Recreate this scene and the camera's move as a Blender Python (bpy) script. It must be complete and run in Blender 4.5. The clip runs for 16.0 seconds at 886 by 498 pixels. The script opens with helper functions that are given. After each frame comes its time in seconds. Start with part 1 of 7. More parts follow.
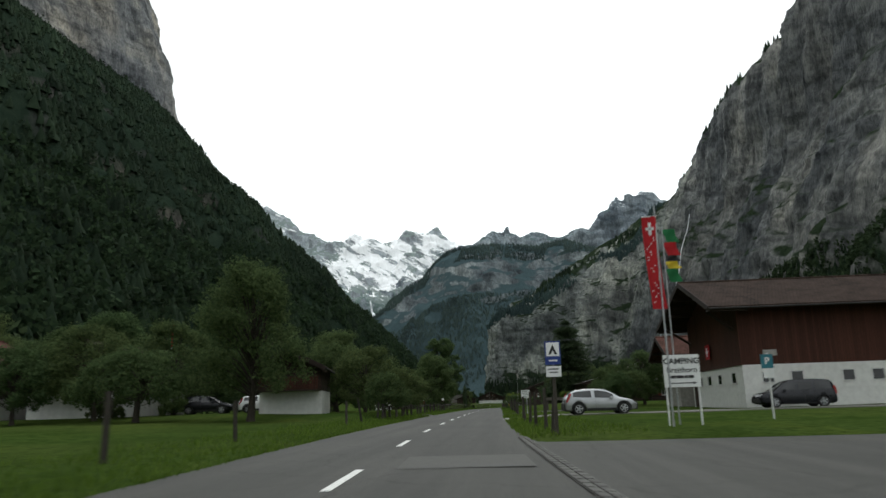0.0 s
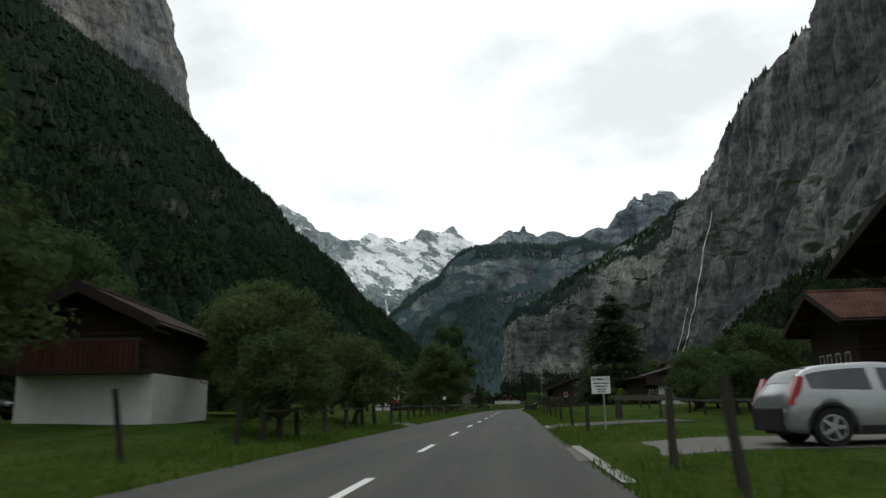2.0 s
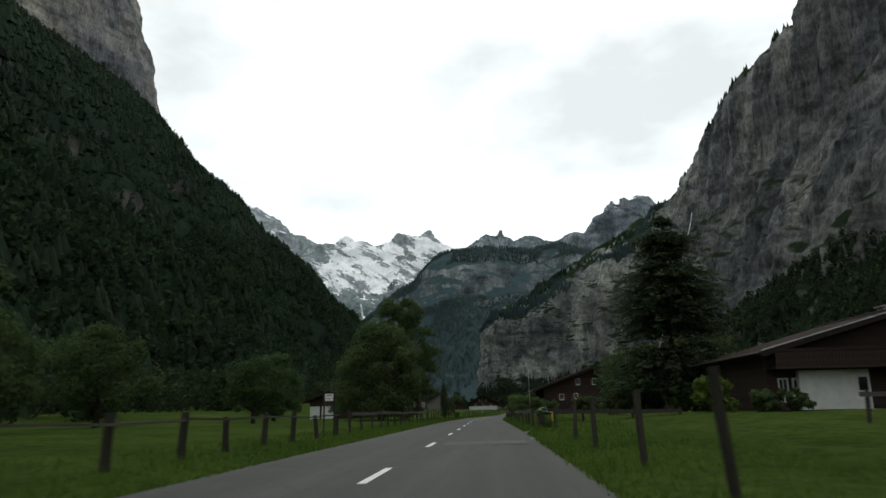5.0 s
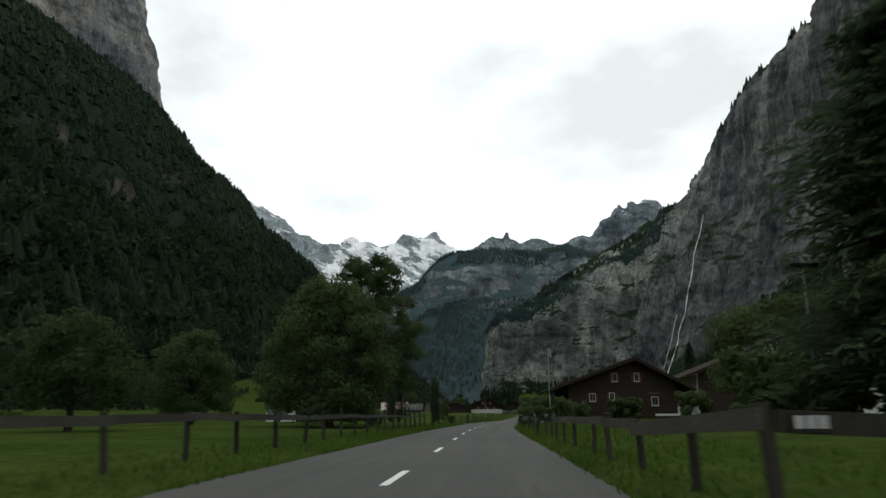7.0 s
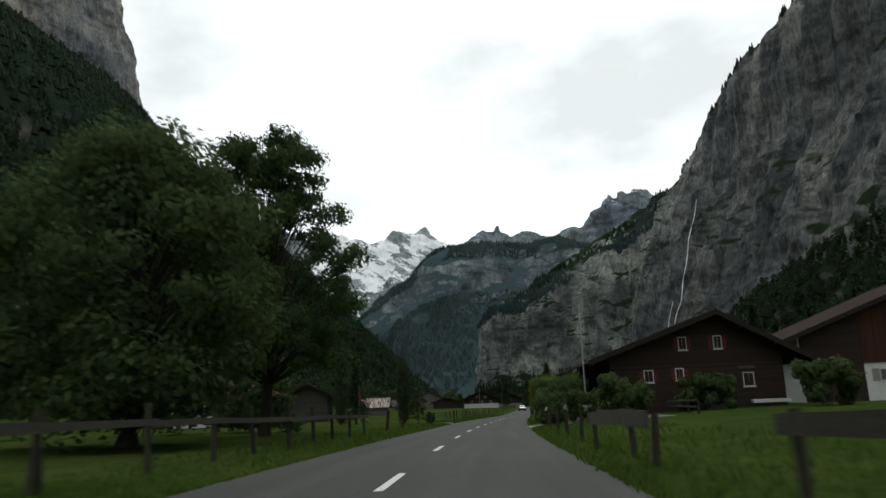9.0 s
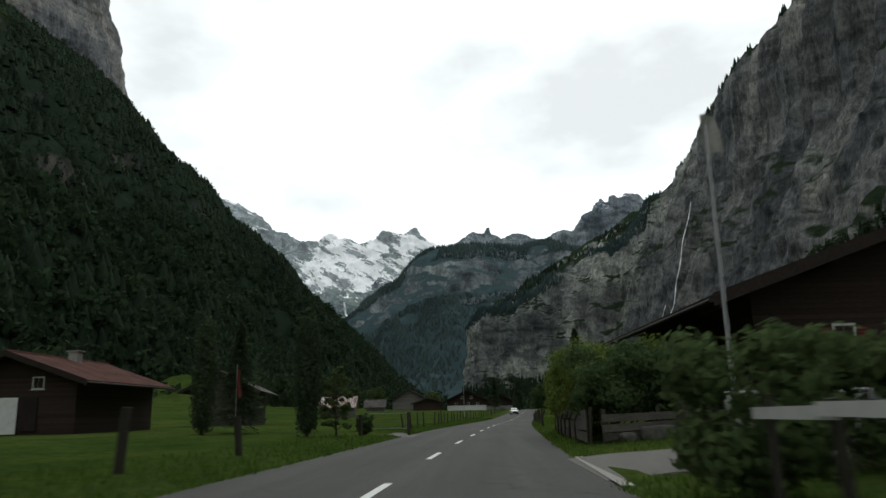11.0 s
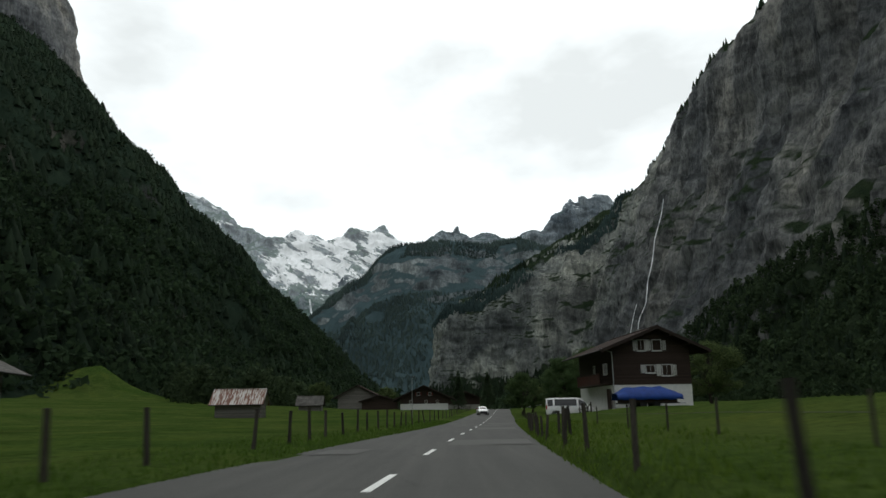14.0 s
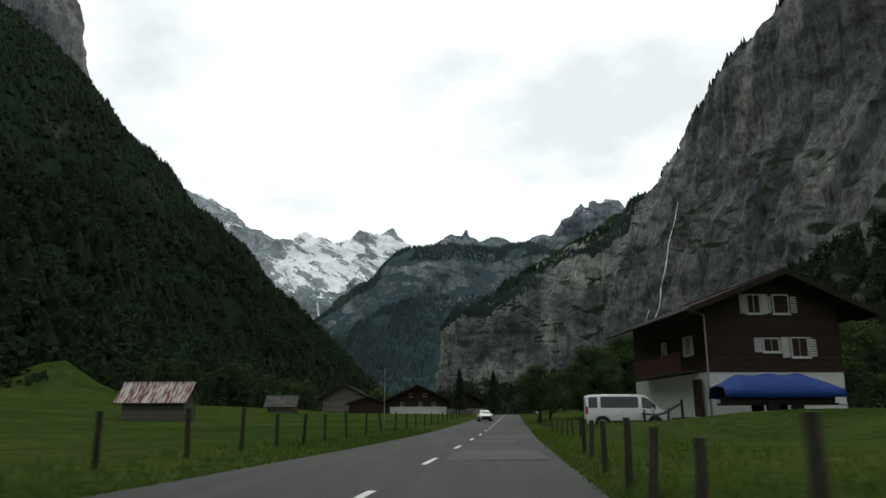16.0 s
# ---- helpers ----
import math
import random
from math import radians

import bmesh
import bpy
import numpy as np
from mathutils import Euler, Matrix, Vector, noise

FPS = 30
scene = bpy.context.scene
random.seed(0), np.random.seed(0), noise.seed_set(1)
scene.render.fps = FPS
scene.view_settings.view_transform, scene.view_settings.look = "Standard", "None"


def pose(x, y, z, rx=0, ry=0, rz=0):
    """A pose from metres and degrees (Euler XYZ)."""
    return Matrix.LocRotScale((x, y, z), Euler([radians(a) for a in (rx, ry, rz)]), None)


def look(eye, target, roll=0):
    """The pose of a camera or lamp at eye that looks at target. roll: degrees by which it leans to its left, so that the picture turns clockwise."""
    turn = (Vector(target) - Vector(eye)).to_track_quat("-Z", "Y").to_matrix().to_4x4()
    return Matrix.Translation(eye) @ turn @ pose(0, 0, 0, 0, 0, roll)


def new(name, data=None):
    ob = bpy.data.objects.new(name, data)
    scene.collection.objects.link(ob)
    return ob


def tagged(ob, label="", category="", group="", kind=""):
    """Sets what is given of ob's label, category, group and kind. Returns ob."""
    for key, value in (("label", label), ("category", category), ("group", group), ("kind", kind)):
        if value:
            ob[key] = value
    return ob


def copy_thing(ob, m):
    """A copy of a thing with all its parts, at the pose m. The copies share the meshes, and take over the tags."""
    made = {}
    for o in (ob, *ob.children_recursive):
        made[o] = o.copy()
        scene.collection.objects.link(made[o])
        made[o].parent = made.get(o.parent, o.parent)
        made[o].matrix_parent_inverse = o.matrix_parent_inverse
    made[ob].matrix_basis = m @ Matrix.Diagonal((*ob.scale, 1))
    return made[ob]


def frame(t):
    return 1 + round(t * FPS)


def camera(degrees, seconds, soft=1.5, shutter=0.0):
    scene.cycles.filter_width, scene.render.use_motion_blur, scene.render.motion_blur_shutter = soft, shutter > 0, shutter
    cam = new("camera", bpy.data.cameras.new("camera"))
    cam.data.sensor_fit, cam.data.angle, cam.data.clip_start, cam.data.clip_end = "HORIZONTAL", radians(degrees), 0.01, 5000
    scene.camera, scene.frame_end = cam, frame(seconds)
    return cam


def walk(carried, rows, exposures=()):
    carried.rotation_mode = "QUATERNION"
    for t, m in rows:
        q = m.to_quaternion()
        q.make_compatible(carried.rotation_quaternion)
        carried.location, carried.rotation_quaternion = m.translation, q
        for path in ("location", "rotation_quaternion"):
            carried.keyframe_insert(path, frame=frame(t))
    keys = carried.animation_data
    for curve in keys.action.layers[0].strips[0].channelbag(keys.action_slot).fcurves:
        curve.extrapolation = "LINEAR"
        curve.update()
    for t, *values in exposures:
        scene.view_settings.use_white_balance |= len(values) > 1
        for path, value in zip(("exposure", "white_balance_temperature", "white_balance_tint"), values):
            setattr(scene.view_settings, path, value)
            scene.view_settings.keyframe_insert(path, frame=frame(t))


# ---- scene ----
cam = camera(62.2, 16.0, soft=1.5, shutter=0.36)
PATH = [
    (0, (1.472, 1.788, 0.460), (1.3224, 3.7371, 0.8834), -1.66),
    (0.5, (1.024, 9.363, 0.505), (0.8833, 11.3140, 0.9208), -1.64),
    (1, (0.699, 17.024, 0.550), (0.5263, 18.9715, 0.9720), -1.59),
    (1.5, (0.474, 24.567, 0.595), (0.2787, 26.5118, 1.0201), -1.62),
    (2, (0.320, 31.906, 0.638), (0.1268, 33.8503, 1.0624), -1.13),
    (2.5, (0.213, 39.034, 0.679), (0.0270, 40.9789, 1.1068), -1.12),
    (3, (0.132, 46.000, 0.718), (-0.0498, 47.9456, 1.1447), -1.46),
    (3.5, (0.066, 52.879, 0.756), (-0.1088, 54.8247, 1.1840), -1.18),
    (4, (0.003, 59.754, 0.793), (-0.1307, 61.7032, 1.2209), -1.18),
    (6.5, (-0.444, 96.214, 0.955), (-0.5753, 98.1579, 1.4086), -1.40),
    (7, (-0.573, 104.060, 0.978), (-0.7190, 106.0039, 1.4236), -0.43),
    (7.5, (-0.709, 112.035, 0.998), (-0.8558, 113.9809, 1.4378), -0.84),
    (8, (-0.844, 120.089, 1.013), (-0.9878, 122.0359, 1.4473), -1.23),
    (8.5, (-0.968, 128.162, 1.024), (-1.0981, 130.1097, 1.4584), -1.39),
    (9, (-1.073, 136.197, 1.032), (-1.1946, 138.1456, 1.4676), -2.22),
    (11.5, (-1.024, 174.674, 1.047), (-1.1117, 176.6225, 1.4877), -1.11),
    (12, (-0.864, 182.060, 1.048), (-0.9195, 184.0126, 1.4782), -1.73),
    (12.5, (-0.646, 189.443, 1.049), (-0.6922, 191.3943, 1.4839), -1.42),
    (13, (-0.366, 196.885, 1.049), (-0.3953, 198.8364, 1.4878), -1.32),
    (13.5, (-0.021, 204.443, 1.049), (-0.0347, 206.3946, 1.4874), -0.91),
    (14, (0.391, 212.146, 1.050), (0.3804, 214.0966, 1.4889), -0.96),
    (14.5, (0.866, 219.972, 1.050), (0.8372, 221.9213, 1.4952), -0.65),
    (15, (1.389, 227.823, 1.050), (1.3571, 229.7723, 1.4947), -0.68),
    (15.5, (1.930, 235.485, 1.050), (1.8937, 237.4338, 1.4998), -1.37),
    (16, (2.446, 242.591, 1.050), (2.4100, 244.5392, 1.5025), -0.21),
]
EXPOSURES = [(0.0, 0.48), (0.5, 0.23), (1.0, 0.13), (1.5, 0.05), (16.0, 0.05)]
walk(cam, [(t, look(eye, target, roll)) for t, eye, target, roll in PATH], EXPOSURES)

# ---- world and light: a bright overcast afternoon ----
world = bpy.data.worlds.new("overcast_sky")
scene.world = world
world.use_nodes = True
wn, wl = world.node_tree.nodes, world.node_tree.links
wn.clear()
w_out = wn.new("ShaderNodeOutputWorld")
w_bg = wn.new("ShaderNodeBackground")
w_sky = wn.new("ShaderNodeTexSky")
w_sky.sky_type, w_sky.sun_disc = "NISHITA", False
SUN_ELEVATION, SUN_ROTATION = 50.0, 0.0
SKY_STRENGTH = 0.105
w_sky.sun_elevation, w_sky.sun_rotation = radians(SUN_ELEVATION), radians(SUN_ROTATION)
w_co = wn.new("ShaderNodeTexCoord")
w_map = wn.new("ShaderNodeMapping")
w_map.inputs["Scale"].default_value = (2.2, 1.4, 4.2)
w_map.inputs["Location"].default_value = (-1.28, 0.0, 0.38)
w_noise = wn.new("ShaderNodeTexNoise")
w_noise.inputs["Scale"].default_value, w_noise.inputs["Detail"].default_value = 1.7, 5.0
w_noise.inputs["Roughness"].default_value = 0.5
w_ramp = wn.new("ShaderNodeValToRGB")
w_ramp.color_ramp.elements[0].position, w_ramp.color_ramp.elements[0].color = 0.35, (7.75, 8.2, 8.15, 1)
w_ramp.color_ramp.elements[1].position, w_ramp.color_ramp.elements[1].color = 0.56, (11.3, 12.0, 12.1, 1)
w_mix = wn.new("ShaderNodeMix")
w_mix.data_type = "RGBA"
w_mix.inputs[0].default_value = 0.94
wl.new(w_co.outputs["Generated"], w_map.inputs["Vector"])
wl.new(w_map.outputs["Vector"], w_noise.inputs["Vector"])
wl.new(w_noise.outputs["Fac"], w_ramp.inputs["Fac"])
wl.new(w_sky.outputs["Color"], w_mix.inputs[6])
wl.new(w_ramp.outputs["Color"], w_mix.inputs[7])
# brighter towards the head of the valley, where the sun stands behind the cloud
w_dot = wn.new("ShaderNodeVectorMath")
w_dot.operation = "DOT_PRODUCT"
w_dot.inputs[1].default_value = (0.05, 0.86, 0.5)
wl.new(w_co.outputs["Generated"], w_dot.inputs[0])
w_side = wn.new("ShaderNodeMapRange")
w_side.interpolation_type = "SMOOTHSTEP"
w_side.inputs["From Min"].default_value, w_side.inputs["From Max"].default_value = -0.7, 0.85
w_side.inputs["To Min"].default_value, w_side.inputs["To Max"].default_value = 0.56, 1.0
wl.new(w_dot.outputs["Value"], w_side.inputs["Value"])
w_str = wn.new("ShaderNodeMath")
w_str.operation = "MULTIPLY"
w_str.inputs[1].default_value = SKY_STRENGTH
wl.new(w_side.outputs["Result"], w_str.inputs[0])
wl.new(w_str.outputs[0], w_bg.inputs["Strength"])
wl.new(w_mix.outputs[2], w_bg.inputs["Color"])
wl.new(w_bg.outputs["Background"], w_out.inputs["Surface"])

sun_data = bpy.data.lights.new("sun", "SUN")
sun_data.energy, sun_data.angle, sun_data.color = 0.5, radians(30), (1.0, 0.97, 0.93)
sun = new("sun", sun_data)
sun.rotation_euler = (radians(SUN_ELEVATION - 90), 0, radians(-SUN_ROTATION))
sun.location = (0, 0, 900)


# ---- materials ----
def shader(name, rough=0.8, metal=0.0, spec=0.3):
    m = bpy.data.materials.new(name)
    m.use_nodes = True
    b = m.node_tree.nodes["Principled BSDF"]
    b.inputs["Roughness"].default_value = rough
    b.inputs["Metallic"].default_value = metal
    b.inputs["Specular IOR Level"].default_value = spec
    return m, m.node_tree.nodes, m.node_tree.links, b


def noise_node(n, l, scale, detail=4.0, stretch=(1, 1, 1), rough=0.55, where="Object", tilt=0.0):
    c = n.new("ShaderNodeTexCoord")
    mp = n.new("ShaderNodeMapping")
    if tilt:
        mp.vector_type = "TEXTURE"
        mp.inputs["Scale"].default_value = tuple(1 / q for q in stretch)
        mp.inputs["Rotation"].default_value = (tilt * 0.6, tilt, 0)
    else:
        mp.inputs["Scale"].default_value = stretch
    t = n.new("ShaderNodeTexNoise")
    t.inputs["Scale"].default_value, t.inputs["Detail"].default_value = scale, detail
    t.inputs["Roughness"].default_value = rough
    l.new(c.outputs[where], mp.inputs["Vector"])
    l.new(mp.outputs["Vector"], t.inputs["Vector"])
    return t.outputs["Fac"]


def ramp(n, l, fac, stops):
    r = n.new("ShaderNodeValToRGB")
    e = r.color_ramp.elements
    while len(e) < len(stops):
        e.new(0.5)
    for i, (p, c) in enumerate(stops):
        e[i].position, e[i].color = p, (*c, 1)
    l.new(fac, r.inputs["Fac"])
    return r.outputs["Color"]


def mix(n, l, fac, a, b, kind="MIX"):
    m = n.new("ShaderNodeMix")
    m.data_type, m.blend_type = "RGBA", kind
    for sock, v in ((m.inputs[0], fac), (m.inputs[6], a), (m.inputs[7], b)):
        if isinstance(v, (float, int)):
            sock.default_value = v
        elif isinstance(v, tuple):
            sock.default_value = (*v, 1)
        else:
            l.new(v, sock)
    return m.outputs[2]


def calc(n, l, op, a, b):
    m = n.new("ShaderNodeMath")
    m.operation = op
    for sock, v in zip(m.inputs, (a, b)):
        if isinstance(v, (float, int)):
            sock.default_value = v
        else:
            l.new(v, sock)
    return m.outputs[0]


def bump(n, l, b, height, strength, dist):
    k = n.new("ShaderNodeBump")
    k.inputs["Strength"].default_value, k.inputs["Distance"].default_value = strength, dist
    l.new(height, k.inputs["Height"])
    l.new(k.outputs["Normal"], b.inputs["Normal"])


def plain(name, dark, light, scale=6.0, rough=0.8, metal=0.0, stretch=(1, 1, 1), relief=0.25, dist=0.01, spec=0.3, spots=0.25):
    """Two-scale mottled surface between two colours."""
    m, n, l, b = shader(name, rough, metal, spec)
    fine = noise_node(n, l, scale, 6, stretch)
    broad = noise_node(n, l, scale * 0.13, 3, stretch)
    c = ramp(n, l, fine, [(0.3, dark), (0.7, light)])
    c = mix(n, l, spots, c, ramp(n, l, broad, [(0.35, dark), (0.65, light)]))
    l.new(c, b.inputs["Base Color"])
    if relief:
        bump(n, l, b, fine, relief, dist)
    return m


def varied(m, amount=0.35):
    """Darkens or lightens by object, for alike pieces."""
    n, l = m.node_tree.nodes, m.node_tree.links
    b = n["Principled BSDF"]
    src = b.inputs["Base Color"].links[0].from_socket
    o = n.new("ShaderNodeObjectInfo")
    r = ramp(n, l, o.outputs["Random"], [(0.0, (1 - amount,) * 3), (1.0, (1.0,) * 3)])
    l.new(mix(n, l, 1.0, src, r, "MULTIPLY"), b.inputs["Base Color"])
    return m


def foliage(name, dark, light, trans=0.25):
    m, n, l, b = shader(name, 0.9, 0, 0.02)
    g = n.new("ShaderNodeNewGeometry")
    c = ramp(n, l, g.outputs["Random Per Island"], [(0.0, dark), (1.0, light)])
    o = n.new("ShaderNodeObjectInfo")
    c = mix(n, l, 1.0, c, ramp(n, l, o.outputs["Random"], [(0, (0.75, 0.8, 0.75)), (1, (1.1, 1.0, 0.9))]), "MULTIPLY")
    l.new(c, b.inputs["Base Color"])
    t = n.new("ShaderNodeBsdfTranslucent")
    l.new(c, t.inputs["Color"])
    s = n.new("ShaderNodeMixShader")
    s.inputs["Fac"].default_value = trans
    l.new(b.outputs["BSDF"], s.inputs[1])
    l.new(t.outputs["BSDF"], s.inputs[2])
    l.new(s.outputs["Shader"], n["Material Output"].inputs["Surface"])
    return m


def drifts(m, size, low, high):
    """Broad uneven tone over a whole flank of trees."""
    n, l = m.node_tree.nodes, m.node_tree.links
    b = n["Principled BSDF"]
    src = b.inputs["Base Color"].links[0].from_socket
    v = noise_node(n, l, size, 5, (1, 1, 0.6), 0.65)
    l.new(mix(n, l, 1.0, src, ramp(n, l, v, [(0.35, (low,) * 3), (0.65, (high, high, high * 0.92))]), "MULTIPLY"), b.inputs["Base Color"])
    return m


def mountain(name, rock_a, rock_b, wood_a, wood_b, wood_from, wood_to, snow=None, grain=0.02, streak=(1, 1, 0.22), low=None, verdure=1.1, firn=2.6, shoulder=None, warm=1.0, pale=None):
    """Rock where it is steep, woods or grass where it is not, with streaks, ledges and stains; snow above a height."""
    m, n, l, b = shader(name, 1.0, 0, 0.0)
    g = n.new("ShaderNodeNewGeometry")
    sep = n.new("ShaderNodeSeparateXYZ")
    l.new(g.outputs["Normal"], sep.inputs[0])
    fine = noise_node(n, l, grain * 6, 8, streak, 0.65)
    mid = noise_node(n, l, grain, 6, streak, 0.6)
    ledge = noise_node(n, l, grain * 1.6, 5, (0.25, 0.25, 1.6), 0.6)
    patch = noise_node(n, l, grain * 0.45, 5, (1, 1, 1), 0.6)
    rock = ramp(n, l, fine, [(0.28, rock_a), (0.72, rock_b)])
    rock = mix(n, l, 0.55, rock, ramp(n, l, mid, [(0.3, rock_a), (0.5, tuple((p + q) / 2 for p, q in zip(rock_a, rock_b))), (0.72, rock_b)]))
    crack = noise_node(n, l, grain * 2.6, 7, (1, 1, 0.3), 0.68)
    rock = mix(n, l, 0.75, rock, ramp(n, l, crack, [(0.4, (0.3, 0.31, 0.32)), (0.5, (1, 1, 1))]), "MULTIPLY")
    chip = noise_node(n, l, grain * 13, 7, (1, 1, 0.6), 0.7)
    rock = mix(n, l, 0.8, rock, ramp(n, l, chip, [(0.4, (0.55, 0.55, 0.57)), (0.5, (1, 1, 1)), (0.64, (1.35, 1.33, 1.28))]), "MULTIPLY")
    stain = noise_node(n, l, grain * 0.3, 4, (1, 1, 0.5), 0.6)
    rock = mix(n, l, 1.0, rock, ramp(n, l, stain, [(0.36, (0.5, 0.52, 0.56)), (0.48, (0.92, 0.92, 0.92)), (0.66, (1.17 + 0.13 * warm, 1.17, 1.17 - 0.17 * warm))]), "MULTIPLY")
    # slabs fallen clean, paler than the weathered face, and dipping beds
    scar = noise_node(n, l, grain * 0.85, 3, (1, 1, 0.8), 0.5)
    rock = mix(n, l, 0.8, rock, ramp(n, l, scar, [(0.4, (0.72, 0.73, 0.75)), (0.52, (1, 1, 1)), (0.64, (1.48 + 0.07 * warm, 1.48, 1.48 - 0.16 * warm))]), "MULTIPLY")
    beds = noise_node(n, l, grain * 1.9, 6, (0.35, 0.35, 1.5), 0.62, "Object", 0.45)
    rock = mix(n, l, 0.7, rock, ramp(n, l, beds, [(0.4, (0.42, 0.43, 0.44)), (0.48, (1, 1, 1)), (0.62, (1.2, 1.18, 1.14))]), "MULTIPLY")
    rock = mix(n, l, 0.14, rock, ramp(n, l, ledge, [(0.38, tuple(v * 0.45 for v in rock_a)), (0.6, rock_b)]))
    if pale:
        # paler towards the far end: fresh limestone, plus haze put into the colour
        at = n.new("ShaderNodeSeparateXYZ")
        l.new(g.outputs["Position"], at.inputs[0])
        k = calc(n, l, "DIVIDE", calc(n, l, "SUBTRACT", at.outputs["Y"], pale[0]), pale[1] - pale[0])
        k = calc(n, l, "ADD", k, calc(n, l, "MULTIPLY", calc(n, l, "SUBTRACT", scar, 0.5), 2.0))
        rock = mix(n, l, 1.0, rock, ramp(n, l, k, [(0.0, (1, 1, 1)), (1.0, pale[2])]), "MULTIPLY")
    wood = ramp(n, l, noise_node(n, l, grain * 5, 8, (1, 1, 1), 0.7), [(0.32, wood_a), (0.7, wood_b)])
    up = calc(n, l, "ADD", sep.outputs["Z"], calc(n, l, "MULTIPLY", calc(n, l, "SUBTRACT", patch, 0.5), verdure))
    up = calc(n, l, "ADD", up, calc(n, l, "MULTIPLY", calc(n, l, "SUBTRACT", fine, 0.5), 0.35))
    if low:
        pz = n.new("ShaderNodeSeparateXYZ")
        l.new(g.outputs["Position"], pz.inputs[0])
        k = calc(n, l, "DIVIDE", calc(n, l, "SUBTRACT", low[1], pz.outputs["Z"]), low[1] - low[0])
        up = calc(n, l, "ADD", up, calc(n, l, "MAXIMUM", k, 0.0))
    mask = ramp(n, l, up, [(wood_from, (0, 0, 0)), (wood_to, (1, 1, 1))])
    c = mix(n, l, mask, rock, wood)
    if snow:
        pos = n.new("ShaderNodeSeparateXYZ")
        l.new(g.outputs["Position"], pos.inputs[0])
        h = calc(n, l, "DIVIDE", calc(n, l, "SUBTRACT", pos.outputs["Z"], snow[0]), snow[1] - snow[0])
        big = noise_node(n, l, 0.0046, 8, (0.5, 0.5, 1.7), 0.6, "Object", 0.42)
        h = calc(n, l, "ADD", h, calc(n, l, "MULTIPLY", calc(n, l, "SUBTRACT", big, 0.5), firn))
        h = calc(n, l, "ADD", h, calc(n, l, "MULTIPLY", calc(n, l, "SUBTRACT", sep.outputs["Z"], 0.55), snow[2]))
        sm = ramp(n, l, h, [(0.46, (0, 0, 0)), (0.54, (1, 1, 1))])
        if shoulder:
            # the bare shoulder, and rock showing through in slanting streaks
            far = calc(n, l, "DIVIDE", calc(n, l, "SUBTRACT", shoulder[0], pos.outputs["X"]), shoulder[1])
            far = calc(n, l, "MINIMUM", calc(n, l, "MAXIMUM", far, 0.0), 1.0)
            rib = noise_node(n, l, 0.011, 9, (0.34, 0.4, 1.7), 0.7, "Object", 0.5)
            rib = calc(n, l, "ADD", rib, calc(n, l, "MULTIPLY", far, 0.1))
            sm = mix(n, l, ramp(n, l, rib, [(0.495, (0, 0, 0)), (0.53, (1, 1, 1))]), sm, (0.1, 0.1, 0.1))
        c = mix(n, l, sm, c, (0.95, 0.96, 0.97))
    l.new(c, b.inputs["Base Color"])
    bump(n, l, b, fine, 0.9, 6.0)
    return m


M_grass = None
m, n, l, b = shader("meadow_grass", 0.95, 0, 0.0)
fine = noise_node(n, l, 11, 6)
mid = noise_node(n, l, 0.9, 5)
broad = noise_node(n, l, 0.06, 4)
c = ramp(n, l, fine, [(0.3, (0.022, 0.042, 0.01)), (0.7, (0.058, 0.092, 0.022))])
c = mix(n, l, 0.45, c, ramp(n, l, mid, [(0.3, (0.026, 0.047, 0.012)), (0.7, (0.063, 0.097, 0.024))]))
c = mix(n, l, 0.4, c, ramp(n, l, broad, [(0.35, (0.026, 0.054, 0.012)), (0.65, (0.082, 0.099, 0.03))]))
tuft = noise_node(n, l, 3.2, 7, (1, 1, 1), 0.7)
c = mix(n, l, 0.85, c, ramp(n, l, tuft, [(0.36, (0.5, 0.54, 0.46)), (0.5, (0.9, 0.92, 0.9)), (0.66, (1.25, 1.16, 1.0))]), "MULTIPLY")
drift = noise_node(n, l, 0.35, 5, (1, 0.5, 1), 0.65)
c = mix(n, l, 0.8, c, ramp(n, l, drift, [(0.36, (0.72, 0.76, 0.7)), (0.52, (1, 1, 1)), (0.68, (1.28, 1.12, 0.95))]), "MULTIPLY")
l.new(c, b.inputs["Base Color"])
bump(n, l, b, fine, 0.8, 0.08)
M_grass = m

m, n, l, b = shader("asphalt", 0.85, 0, 0.22)
grit = noise_node(n, l, 260, 3)
fine = noise_node(n, l, 14, 5)
lane = noise_node(n, l, 0.5, 5, (2.6, 0.08, 1), 0.6)
broad = noise_node(n, l, 0.12, 3)
c = ramp(n, l, grit, [(0.3, (0.034, 0.036, 0.032)), (0.7, (0.066, 0.068, 0.06))])
c = mix(n, l, 0.5, c, ramp(n, l, lane, [(0.34, (0.028, 0.028, 0.025)), (0.5, (0.056, 0.056, 0.049)), (0.66, (0.1, 0.098, 0.087))]))
c = mix(n, l, 0.3, c, ramp(n, l, broad, [(0.35, (0.042, 0.042, 0.04)), (0.65, (0.078, 0.076, 0.07))]))
c = mix(n, l, 0.2, c, ramp(n, l, fine, [(0.4, (0.04, 0.04, 0.04)), (0.6, (0.075, 0.075, 0.07))]))
l.new(c, b.inputs["Base Color"])
vor = n.new("ShaderNodeTexVoronoi")
vor.feature = "DISTANCE_TO_EDGE"
vor.inputs["Scale"].default_value = 0.23
warp = n.new("ShaderNodeTexCoord")
warped = n.new("ShaderNodeVectorMath")
warped.operation = "ADD"
wob = n.new("ShaderNodeTexNoise")
wob.inputs["Scale"].default_value, wob.inputs["Detail"].default_value = 0.8, 6.0
l.new(warp.outputs["Object"], wob.inputs["Vector"])
